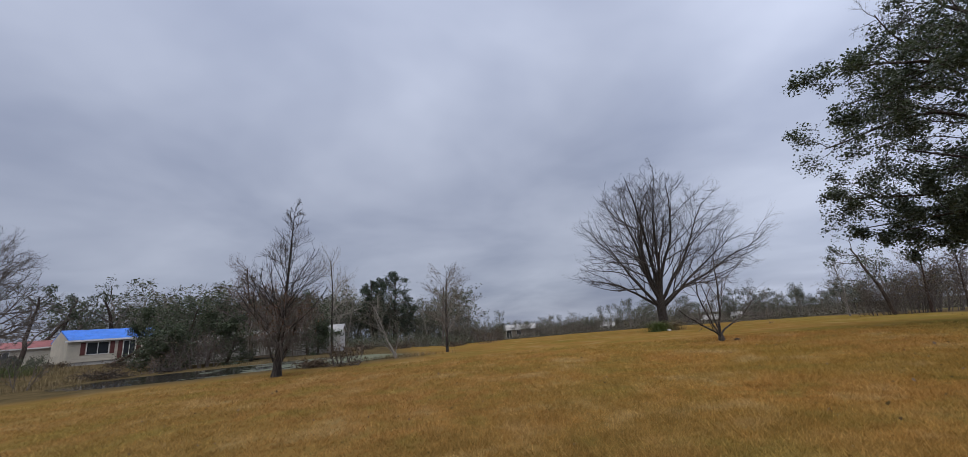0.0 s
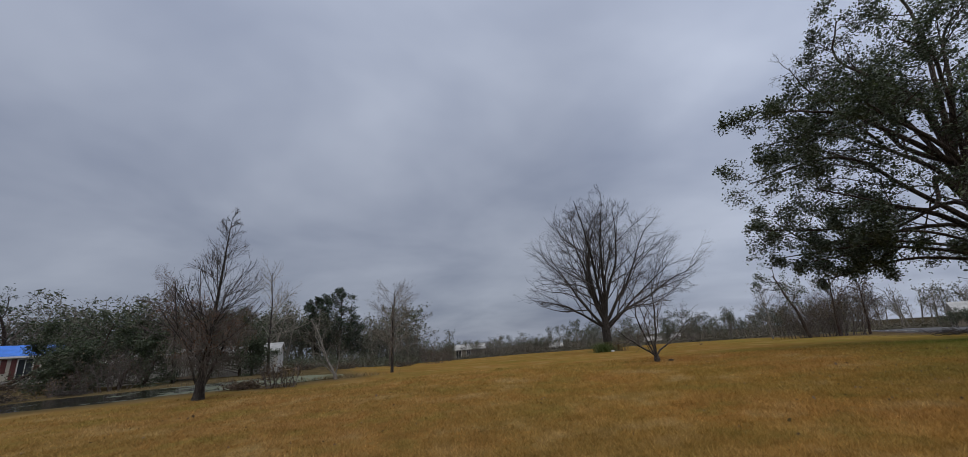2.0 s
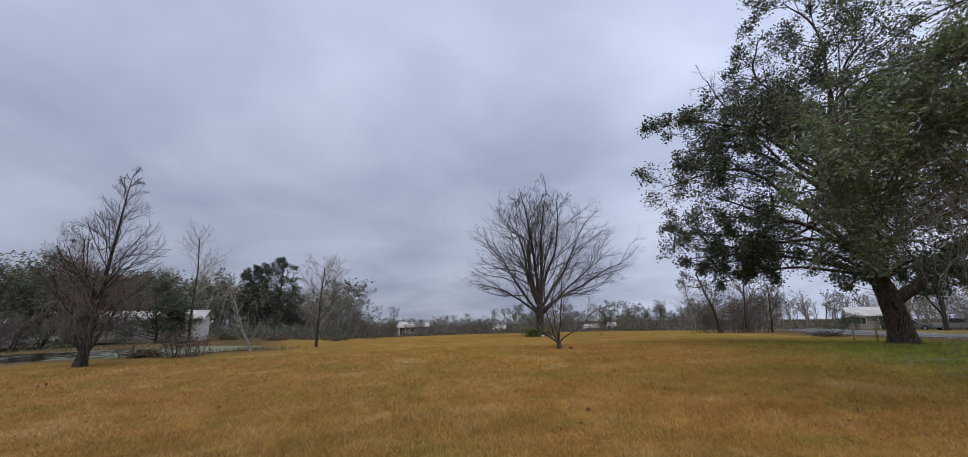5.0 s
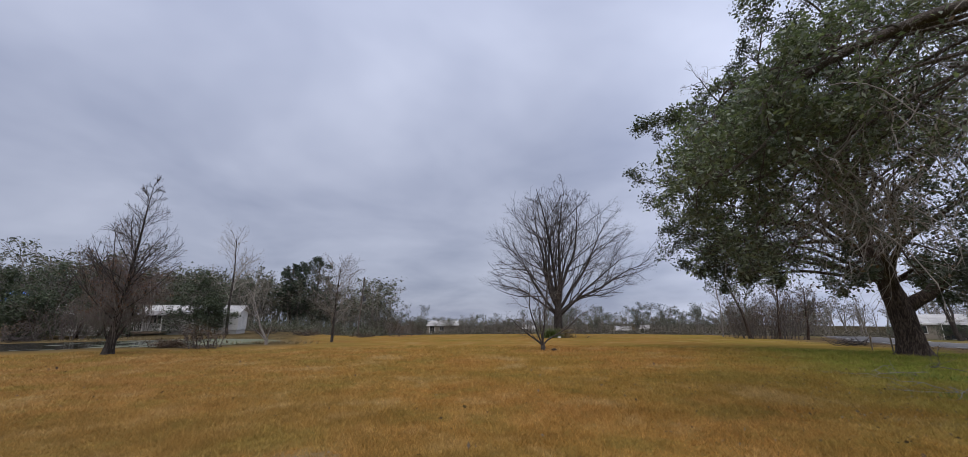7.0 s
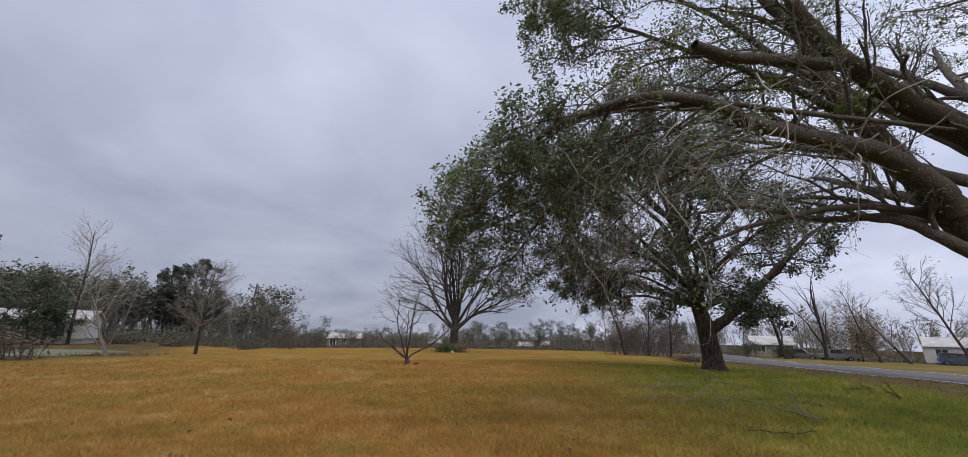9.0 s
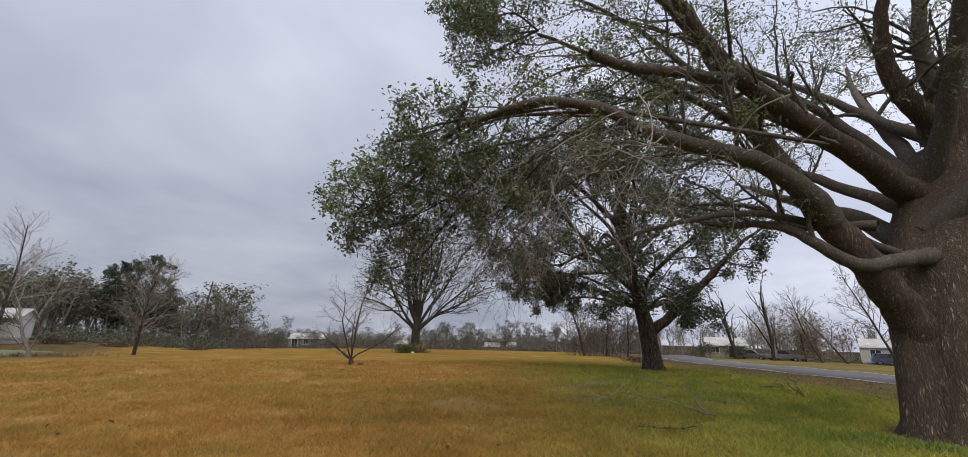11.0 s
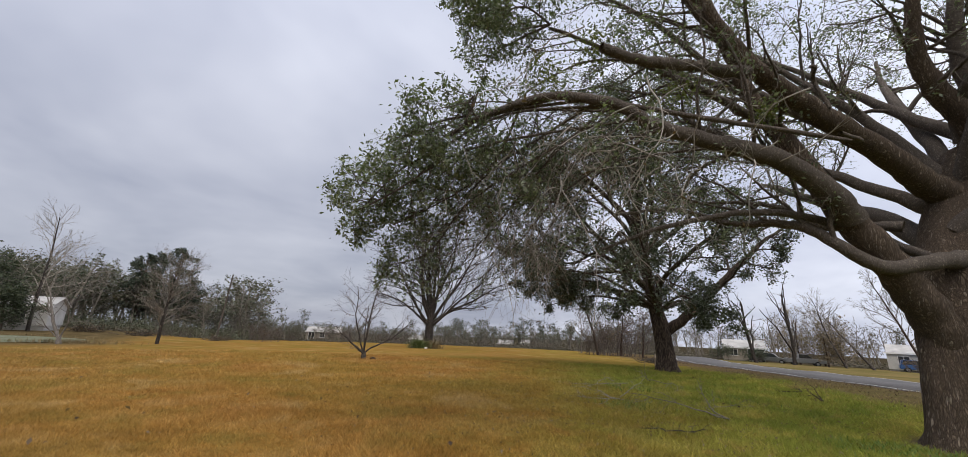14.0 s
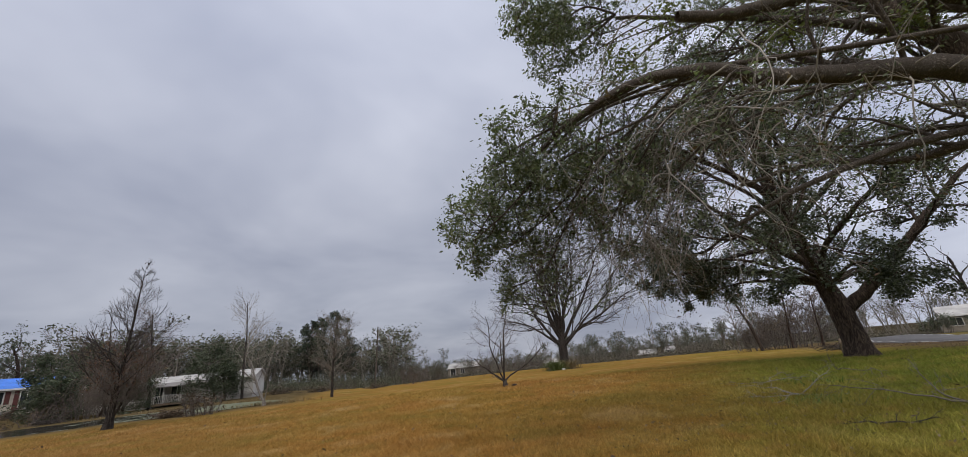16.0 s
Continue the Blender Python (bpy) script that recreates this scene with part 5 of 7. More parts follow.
def mossy_cypress():
    cyp = simple_tree("cypress", (-13.2, 28.5), "tall bare conical cypress hung with grey moss beside the pond", "tree", 71, CYPRESS, 9.2, 0.14, (0.09, -0.05, 1), DARK_BARK, DARK_TWIG, RUST_LEAF, 0.30, 0.075, 0.05, leaf_name="sparse_foliage", inside=lambda q: math.hypot(q[0] - 0.09 * q[2], q[1] + 0.05 * q[2]) < 0.25 + (9.3 - q[2]) * 0.50)
    # buttressed foot with a second low stem
    part("trunk", trunk_mesh("trunk", 0, 0, [(-0.05, 0, -0.15), (0, 0, 0.5), (0.05, -0.03, 1.2), (0.16, -0.1, 2.4)], [0.24, 0.19, 0.165, 0.12], DARK_BARK, 0.09, 20, 0.08), DARK_BARK, cyp)
    low = Tree(8)
    low.limb([(0, 0, 0.2), (0.35, 0.1, 1.2), (0.8, 0.2, 2.4), (1.1, 0.2, 3.6)], 0.09, 0.03)
    low.limb([(0, 0, 0.3), (-0.4, 0.1, 1.3), (-0.7, 0.1, 2.3)], 0.07, 0.02)
    limb_parts(low, DARK_BARK, cyp, 8)
    twigs = [
        dict(segs=6, bend=0.12, lift=0.02, tip=0.3, kids=9, angle=44, ratio=0.42, thin=0.5, rmin=0.009, **{"from": 0.2}),
        dict(segs=4, bend=0.18, lift=-0.06, tip=0.3, kids=6, angle=42, ratio=0.55, thin=0.5, rmin=0.007, **{"from": 0.2}),
        dict(segs=3, bend=0.18, lift=-0.14, tip=0.3, kids=0, angle=42, ratio=0.55, thin=0.5, rmin=0.006, **{"from": 0.2}),
    ]
    for k in range(52):
        a = k * 2.4
        z = 1.1 + 0.052 * k
        low.grow((0.08 + 0.045 * z, -0.02 * z, z), (math.cos(a), math.sin(a), 0.42 + 0.2 * low.r.random()), low.r.uniform(0.7, 2.9) * (1.0 - 0.12 * abs(z - 2.6)), 0.024, 0, twigs)
    rest("lower_branchwork", low.mesh("lower_branchwork", RUSSET_TWIG, {0, 1, 2}, (4, 3, 3)), RUSSET_TWIG, cyp)
    at = low.spots(1.6, 0.07)
    rest("withered_foliage", leaves_mesh("withered_foliage", at[at[:, 2] > 2.0], 0.10, RUST_LEAF, low.r, 0.3), RUST_LEAF, cyp, "rust-brown withered needles")
    # moss hangs from the lower branches
    moss = Tree(9, 0.25)
    pts = np.vstack(low.tips)
    for p in pts[moss.r.permutation(len(pts))[:1500]]:
        if p[2] > 3.3 and moss.r.random() < 0.6:
            continue
        moss.grow(p, (moss.r.normal() * 0.25, moss.r.normal() * 0.25, -1), moss.r.uniform(0.15, 0.5) if moss.r.random() < 0.7 else moss.r.uniform(0.5, 1.5), 0.012, 0,
                  [dict(segs=4, bend=0.16, lift=-0.3, tip=0.25, kids=0, angle=20, ratio=0.3, thin=0.5, rmin=0.006, floor=0.25, **{"from": 0.2})])
    rest("hanging_moss", moss.mesh("hanging_moss", MOSS, None, (4,)), MOSS, cyp, "grey hanging moss")


mossy_cypress()
simple_tree("cypress", (-21.9, 54.8), "bare cypress with open upswept branches beside the pond", "tree", 72, ROUND, 10.4, 0.15, (0.02, 0, 1), DARK_BARK, RUSSET_TWIG, RUST_LEAF, 0.5, 0.11, 0.06, leaf_name="sparse_foliage")
simple_tree("bare_tree", (-14.2, 59.9), "tall slender leafless tree beside the white house", "tree", 73, OPEN, 12.2, 0.17, (0.01, 0, 1), GREY_BARK, GREY_TWIG)
BUSHY = [
    dict(OPEN[0], kids=44, angle=58, ratio=0.46, shrink=0.55, rmin=0.018, thin=0.35, **{"from": 0.2}),
    dict(OPEN[1], kids=(7, 10), lift=0.10, rmin=0.011), dict(OPEN[2], kids=(5, 7), lift=0.06, rmin=0.008), dict(OPEN[3], rmin=0.007)]
simple_tree("cypress", (-2.5, 41.2), "small bare bushy cypress alone on the grass", "tree", 74, BUSHY, 6.9, 0.14, (0.02, 0, 1), DARK_BARK, PALE_TWIG, DRY_LEAF, 0.35, 0.085, 0.05, leaf_name="sparse_foliage")


def pale_tree():
    x, y = -7.1, 36.2
    T = thing("bare_tree", (x, y, gz(x, y)), 0, "pale leafless tree with several stems leaning over the pond bank", "tree")
    t = Tree(75)
    for d, ln, rr in (((-0.42, 0.1, 1), 4.2, 0.08), ((-0.22, 0.2, 1), 3.4, 0.055), ((0.3, -0.1, 1), 2.6, 0.045), ((-0.8, -0.1, 0.9), 2.0, 0.035)):
        t.grow((0, 0, 0.3), d, ln, rr, 0, [dict(SAPLING[0], kids=7, bend=0.14)] + [dict(c, kids=4 if k < 1 else 0) for k, c in enumerate(SAPLING[1:3])])
    t.line([(0.05, 0, -0.1), (0.02, 0, 0.2), (0, 0, 0.42)], [0.17, 0.13, 0.10], 0)
    limb_parts(t, PALE_BARK, T, 8)
    rest("branchwork", t.mesh("branchwork", PALE_TWIG, {1, 2, 3}, (0, 4, 3, 3)), PALE_TWIG, T)


pale_tree()

# ---- evergreen and background trees ----
LEAFY = [
    dict(segs=8, bend=0.05, lift=0.0, tip=0.2, kids=36, angle=64, ratio=0.60, thin=0.35, rmin=0.03, shrink=0.6, **{"from": 0.06}),
    dict(segs=5, bend=0.14, lift=0.05, tip=0.3, kids=(6, 9), angle=42, ratio=0.5, thin=0.5, rmin=0.02, **{"from": 0.25}),
    dict(segs=3, bend=0.16, lift=0.0, tip=0.4, kids=(3, 6), angle=42, ratio=0.5, thin=0.5, rmin=0.012, **{"from": 0.25}),
    dict(segs=2, bend=0.16, lift=0.0, tip=0.5, kids=0, angle=40, ratio=0.5, thin=0.5, rmin=0.01, **{"from": 0.25}),
]
PINE = [
    dict(segs=10, bend=0.02, lift=0.0, tip=0.25, kids=44, angle=72, ratio=0.46, thin=0.35, rmin=0.04, shrink=0.5, **{"from": 0.16}),
    dict(segs=5, bend=0.10, lift=0.10, tip=0.3, kids=(6, 9), angle=45, ratio=0.5, thin=0.5, rmin=0.02, **{"from": 0.3}),
    dict(segs=3, bend=0.14, lift=0.10, tip=0.4, kids=(4, 6), angle=42, ratio=0.5, thin=0.5, rmin=0.014, **{"from": 0.25}),
    dict(segs=2, bend=0.14, lift=0.0, tip=0.5, kids=0, angle=40, ratio=0.5, thin=0.5, rmin=0.01, **{"from": 0.25}),
]
def dome(radius, z0, height, seed):
    def inside(q):
        k = (q[2] - z0) / (height - z0)
        lump = 1 + 0.7 * noise.noise((q[0] * 0.45 + seed, q[1] * 0.45, q[2] * 0.6))
        return q[2] > 1.0 and math.hypot(q[0], q[1]) < lump * radius * math.sqrt(max(0.0, 1 - k * abs(k)))
    return inside


simple_tree("pine", (-5.9, 101.5), "tall dark green pine with rounded needle clumps", "tree", 81, PINE, 16.2, 0.32, (0, 0, 1), FAR_OAK_BARK, TWIG, PINE_LEAF, 9, 0.30, 0.15, leaf_name="crown", inside=dome(5.2, 6.0, 16.9, 3))
simple_tree("pine", (-10.6, 101.2), "shorter dark green pine with a rounded crown", "tree", 82, PINE, 13.8, 0.3, (0, 0, 1), FAR_OAK_BARK, TWIG, PINE_LEAF, 9, 0.30, 0.15, leaf_name="crown", inside=dome(3.9, 5.0, 14.4, 8))

# dark evergreens and storm-felled trees between the houses
for k, (x, y, h, rr, lean, lab) in enumerate((
        (-29.6, 56.4, 6.6, 0.2, (0.1, 0, 1), "dense dark cedar beside the tarped house"),
        (-26.6, 55.8, 6.0, 0.2, (0.25, 0, 1), "storm-tilted dark cedar by the pond"),
        (-32.0, 58.6, 6.0, 0.2, (0.05, 0, 1), "dense dark cedar beside the tarped house"),
        (-24.2, 54.4, 4.6, 0.16, (0.3, -0.2, 1), "half-fallen evergreen by the pond"),
        (-28.4, 53.4, 3.9, 0.14, (-0.1, -0.2, 1), "half-fallen evergreen by the pond"),
        (-31.0, 55.0, 3.6, 0.14, (0.3, -0.2, 1), "half-fallen evergreen by the pond"),
        (-16.9, 58.7, 6.1, 0.16, (0.02, 0, 1), "round dark evergreen shrub in front of the white house"),
        (-15.6, 58.0, 3.8, 0.14, (0, 0, 1), "round dark evergreen shrub in front of the white house"))):
    simple_tree("cedar", (x, y), lab, "tree", 90 + k, LEAFY, h, rr, lean, BROWN_BARK, TWIG, CEDAR_LEAF, 9, 0.17, 0.16, leaf_name="crown")

# fallen trunk against the tarped house
fallen = Tree(99)
fallen.limb([(-37.2, 59.6, 0.75), (-36.2, 59.4, 1.2), (-34.8, 59.2, 1.9), (-33.2, 58.9, 2.7)], 0.2, 0.12)
tagged(new("fallen_tree", fallen.mesh("fallen_tree", BROWN_BARK, None, (9,))), "dark fallen tree trunk leaning beside the tarped house", "fallen tree")

CROOKED = [
    dict(segs=7, bend=0.14, lift=0.05, tip=0.35, kids=7, angle=50, ratio=0.62, thin=0.5, rmin=0.06, **{"from": 0.3}),
    dict(segs=6, bend=0.22, lift=0.10, tip=0.35, kids=(5, 7), angle=45, ratio=0.55, thin=0.5, rmin=0.03, **{"from": 0.35}),
    dict(segs=4, bend=0.22, lift=0.08, tip=0.4, kids=(4, 6), angle=45, ratio=0.5, thin=0.5, rmin=0.02, **{"from": 0.4}),
    dict(segs=2, bend=0.2, lift=0.0, tip=0.5, kids=0, angle=40, ratio=0.5, thin=0.5, rmin=0.012, **{"from": 0.25}),
]
simple_tree("damaged_oak", (-47.6, 78.6), "storm-broken oak with crooked limbs and sparse leaves behind the tarped house", "tree", 101, CROOKED, 9.6, 0.34, (-0.1, 0, 1), FAR_OAK_BARK, TWIG, OAK_LEAF_SHADED, 5, 0.26, 0.16, leaf_name="crown")
simple_tree("damaged_oak", (-54.5, 76.0), "storm-broken oak with sparse dark leaves", "tree", 102, CROOKED, 9.5, 0.34, (-0.1, 0, 1), FAR_OAK_BARK, TWIG, OAK_LEAF_SHADED, 8, 0.28, 0.2, leaf_name="crown")
SPREAD = [dict(OPEN[0], kids=54, angle=58, ratio=0.55, shrink=0.55, bend=0.08, **{"from": 0.2})] + [dict(OPEN[1], bend=0.14, kids=(8, 11)), dict(OPEN[2], bend=0.14, kids=(6, 8)), dict(OPEN[3], bend=0.14)]
simple_tree("bare_tree", (-46.4, 56.0), "spreading leafless tree in front of the red-roofed building", "tree", 103, SPREAD, 11.6, 0.28, (0.0, 0, 1), DARK_BARK, TWIG)
simple_tree("damaged_oak", (-52.0, 68.5), "dark storm-torn oak with thin foliage", "tree", 108, CROOKED, 9.4, 0.3, (0, 0, 1), FAR_OAK_BARK, TWIG, OAK_LEAF_SHADED, 10, 0.24, 0.18, leaf_name="crown")
simple_tree("damaged_oak", (-51.0, 72.0), "dark storm-torn oak with thin foliage", "tree", 109, CROOKED, 9.4, 0.3, (0.1, 0, 1), FAR_OAK_BARK, TWIG, OAK_LEAF_SHADED, 12, 0.24, 0.18, leaf_name="crown")
simple_tree("bare_tree", (49.9, 44.7), "slim pale leafless tree at the field edge", "tree", 104, OPEN, 7.6, 0.10, (0, 0, 1), PALE_BARK, PALE_TWIG)
simple_tree("damaged_oak", (43.6, 36.0), "crooked oak with sparse leaves by the road", "tree", 105, CROOKED, 8.0, 0.2, (-0.2, 0, 1), FAR_OAK_BARK, TWIG, OAK_LEAF_SHADED, 9, 0.2, 0.16, leaf_name="crown")
simple_tree("bare_tree", (46.4, 34.6), "brown twiggy leafless tree by the road", "tree", 106, OPEN, 7.0, 0.16, (0.1, 0, 1), BROWN_BARK, TWIG, DRY_LEAF, 1.2, 0.16, 0.1, leaf_name="sparse_foliage")
simple_tree("bare_tree", (48.8, 33.0), "brown twiggy leafless tree by the road", "tree", 107, OPEN, 6.0, 0.15, (-0.1, 0, 1), BROWN_BARK, TWIG, DRY_LEAF, 1.2, 0.16, 0.1, leaf_name="sparse_foliage")
THICKET = [
    dict(segs=4, bend=0.12, lift=0.08, tip=0.3, kids=8, angle=38, ratio=0.55, thin=0.5, rmin=0.014, **{"from": 0.15}),
    dict(segs=3, bend=0.16, lift=0.05, tip=0.4, kids=5, angle=38, ratio=0.55, thin=0.5, rmin=0.012, **{"from": 0.2}),
    dict(segs=2, bend=0.16, lift=0.0, tip=0.5, kids=0, angle=38, ratio=0.55, thin=0.5, rmin=0.010, **{"from": 0.2}),
]


def thicket(at, stems, h, spread, seed, label, leaf=None, per=1.0):
    t = Tree(seed)
    T = thing("thicket", (at[0], at[1], gz(*at)), 0, label, "shrub")
    for k in range(stems):
        a, q = t.r.uniform(0, math.tau), spread * math.sqrt(t.r.random())
        p = (q * math.cos(a), q * math.sin(a))
        t.grow((p[0], p[1], gz(at[0] + p[0], at[1] + p[1]) - gz(*at) - 0.1), (0.3 * p[0] / spread + 0.1 * t.r.normal(), 0.3 * p[1] / spread + 0.1 * t.r.normal(), 1), h * t.r.uniform(0.55, 1.0), 0.035, 0, THICKET)
    rest("brushwood", t.mesh("brushwood", TWIG, None, (4, 3, 3)), TWIG, T)
    rest("foliage", leaves_mesh("foliage", t.spots(per, 0.12), 0.13, leaf or DRY_LEAF, t.r, 0.5), leaf or DRY_LEAF, T)


thicket((46.5, 35.4), 42, 5.6, 3.0, 141, "dense russet thicket of bare stems by the road", DRY_LEAF, 2.0)
thicket((49.5, 37.0), 22, 4.6, 2.8, 142, "russet thicket of bare stems by the road", TAN_LEAF, 1.3)
thicket((45.0, 38.5), 16, 3.0, 1.6, 143, "low brown thicket by the road")
thicket((8.5, 70.0), 18, 2.6, 2.0, 144, "grey-brown scrubby thicket at the field edge")
thicket((-3.0, 76.0), 18, 2.2, 2.4, 145, "green scrubby thicket at the field edge", WOODS_LEAF, 3.0)
thicket((14.0, 86.0), 22, 3.6, 2.6, 146, "green scrubby thicket at the field edge", WOODS_LEAF, 4.0)
thicket((8.0, 88.0), 26, 4.6, 2.6, 147, "tall green thicket beside the utility pole", WOODS_LEAF, 3.0)
thicket((27.0, 100.0), 26, 4.0, 3.0, 148, "grey-brown scrubby thicket at the field edge")
thicket((38.0, 98.0), 26, 3.6, 3.0, 149, "grey-brown scrubby thicket at the field edge")
thicket((75.5, 36.0), 14, 2.6, 1.4, 151, "dark green shrub in front of the tan house", CEDAR_LEAF, 6.0)
thicket((77.0, 31.6), 14, 2.4, 1.4, 152, "dark green shrub in front of the tan house", CEDAR_LEAF, 6.0)
thicket((83.0, 13.4), 12, 2.0, 1.3, 153, "russet roadside thicket before the white house")
thicket((-25.2, 50.6), 22, 3.4, 1.8, 155, "grey tangle of bare twigs hanging by the pond", DRY_LEAF, 0.6)
thicket((-28.5, 49.5), 14, 1.8, 1.6, 156, "grey-brown twiggy shrub on the pond bank")
thicket((-40.0, 51.5), 20, 1.5, 1.6, 157, "dark weedy shrub on the bank", WOODS_LEAF, 3.0)
thicket((-36.0, 39.5), 26, 4.6, 2.2, 158, "dark tangle of storm-bent bare stems on the bank", DRY_LEAF, 0.8)
thicket((-41.0, 44.5), 26, 5.4, 2.6, 159, "dark tangle of storm-bent bare stems on the bank", DRY_LEAF, 1.2)
thicket((-31.6, 40.2), 4, 3.2, 0.5, 160, "thin leafless sapling beside the bank", DRY_LEAF, 0.2)
thicket((-10.2, 33.0), 14, 1.4, 0.9, 154, "rust-brown twiggy shrub at the pond edge")
# beyond the road
DEAD = [
    dict(segs=8, bend=0.07, lift=0.05, tip=0.35, kids=7, angle=27, ratio=0.80, thin=0.62, rmin=0.10, shrink=0.6, **{"from": 0.03}),
    dict(segs=7, bend=0.15, lift=0.12, tip=0.28, kids=(2, 4), angle=42, ratio=0.42, thin=0.5, rmin=0.05, **{"from": 0.4}),
    dict(segs=4, bend=0.2, lift=0.1, tip=0.4, kids=0, angle=45, ratio=0.5, thin=0.5, rmin=0.03, **{"from": 0.4}),
]
simple_tree("dead_tree", (75.8, 25.4), "tall dead snag with a few bent limbs", "tree", 111, DEAD, 11.0, 0.28, (0.02, 0, 1), DARK_BARK, DARK_BARK, sides=(8, 5, 4, 3))
simple_tree("dead_tree", (73.0, 29.5), "dead grey tree with forked broken limbs", "tree", 112, DEAD, 9.6, 0.30, (-0.1, 0.1, 1), DARK_BARK, DARK_BARK, sides=(8, 5, 4, 3))
simple_tree("bare_tree", (77.0, 19.5), "leaning leafless tree beyond the road", "tree", 113, OPEN, 10.8, 0.16, (-0.05, 0.35, 1), GREY_BARK, PALE_TWIG)
simple_tree("bare_tree", (79.0, 17.0), "leaning leafless tree with a broken top beyond the road", "tree", 114, OPEN, 9.6, 0.18, (0.0, 0.55, 1), GREY_BARK, PALE_TWIG)
for k, (x, y, h) in enumerate(((84.0, 21.5, 7.0), (83.0, 27.0, 8.0), (84.0, 24.0, 5.5), (92.0, 9.0, 9.0), (78.5, 22.0, 4.5))):
    simple_tree("brown_tree", (x, y), "twiggy tree holding russet leaves beyond the road", "tree", 120 + k, LEAFY, h, 0.16, (0, 0, 1), BROWN_BARK, PALE_TWIG, TAN_LEAF, 2.2, 0.22, 0.2, "russet trees beyond the road", leaf_name="crown")
simple_tree("bare_tree", (58.2, 8.4), "thin dark tree leaning over the road side", "tree", 130, OPEN, 10.0, 0.14, (-0.1, 0.25, 1), BROWN_BARK, TWIG, OAK_LEAF_SHADED, 0.6, 0.14, 0.1, leaf_name="sparse_foliage")


# ---- far woods ----
def far_woods():
    """Many trees along the edge of the meadow, stamped from a few kinds."""
    r = np.random.default_rng(4)
    kinds = []
    lanky = [dict(PINE[0], kids=14, ratio=0.20, shrink=0.3, **{"from": 0.66}), PINE[1], PINE[2]]
    for k, (cfg, per, size, li) in enumerate(((OPEN, 0.25, 0.24, 2), (OPEN, 0.6, 0.24, 2), (LEAFY, 4, 0.30, 1), (CROOKED, 6, 0.30, 1), (OPEN, 2.0, 0.26, 2), (CROOKED, 3.5, 0.30, 1), (lanky, 3, 0.24, 3), (OPEN, 2.4, 0.28, 1), (CROOKED, 3.0, 0.26, 3))):
        t = Tree(300 + k)
        slim = [dict(c) for c in cfg[:3]]
        slim[2]["kids"] = 0
        slim[0].update(kids=12, segs=5)
        slim[1].update(kids=4, segs=3)
        slim[2].update(segs=2)
        t.grow((0, 0, -0.3), (r.normal() * 0.08, r.normal() * 0.08, 1), 10.0, 0.2 if cfg is not lanky else 0.14, 0, slim)
        for pts, rad, lv in t.lines:
            rad[:] = np.maximum(rad, 0.026 if lv > 0 else 0.05)
        wood = t.mesh("wood", TWIG, None, (4, 3, 3))
        leaf = leaves_mesh("leaf", t.spots(per * 2.1, 0.3), size * 1.27, TWIG, t.r, 0.6)
        vs, fs, ms, base = [], [], [], 0
        for me, slot in ((wood, 0), (leaf, li)):
            co = np.empty(len(me.vertices) * 3, np.float32)
            me.vertices.foreach_get("co", co)
            ix = np.empty(len(me.loops), np.int32)
            me.loops.foreach_get("vertex_index", ix)
            vs.append(co.reshape(-1, 3))
            fs.append(ix.reshape(-1, 4) + base)
            ms.append(np.full(len(me.polygons), slot))
            base += len(me.vertices)
            bpy.data.meshes.remove(me)
        kinds.append((np.vstack(vs), np.vstack(fs), np.concatenate(ms)))
    V, F, M, base = [], [], [], 0

    def stamp(kind, x, y, h):
        nonlocal base
        v, f, m = kinds[kind]
        a = r.uniform(0, math.tau)
        s = h / 10.0
        c, q = math.cos(a), math.sin(a)
        w = np.stack([(v[:, 0] * c - v[:, 1] * q) * s * 1.15 + x, (v[:, 0] * q + v[:, 1] * c) * s * 1.15 + y, v[:, 2] * s + gz(x, y)], -1)
        V.append(w)
        F.append(f + base)
        M.append(m)
        base += len(v)

    # far edge of the meadow, from the houses round to the road
    for k in range(640):
        az = radians(r.uniform(2, 60))
        d = r.uniform(95, 116) if r.random() < 0.62 else r.uniform(116, 165)
        x, y = 2 + d * math.sin(az), 2 + d * math.cos(az)
        kind = int(r.choice([0, 1, 2, 3, 4, 5, 6, 7, 8], p=[0.08, 0.08, 0.10, 0.16, 0.20, 0.16, 0.04, 0.10, 0.08]))
        east = float(smooth01((math.degrees(az) - 20) / 14))
        if east > 0.4 and r.random() < 0.26:
            kind = 6
        h = r.uniform(2.5, 3.7 + 1.0 * east) * (1.6 if r.random() < 0.08 else 1)
        stamp(kind, x, y, h if kind != 6 else r.uniform(4.6, 7.4))
    # darker wood behind the houses and the pines
    for k in range(170):
        az = radians(r.uniform(-50, 4))
        d = r.uniform(82, 122)
        x, y = 2 + d * math.sin(az), 2 + d * math.cos(az)
        if y < 74 + max(0, -x - 20) * 0.2 or (-10.5 < math.degrees(az) < -1.0 and d < 108):
            continue
        kind = int(r.choice([2, 3, 5, 8, 7, 4], p=[0.22, 0.22, 0.18, 0.10, 0.12, 0.16]))
        stamp(kind, x, y, r.uniform(6.5, 11.5))
    for k in range(130):
        az, d = radians(r.uniform(-30, 2)), r.uniform(98, 120)
        stamp(int(r.choice([2, 3, 5, 7])), 2 + d * math.sin(az), 2 + d * math.cos(az), r.uniform(6.0, 11.0) if az < radians(-3) else r.uniform(4.5, 8.0))
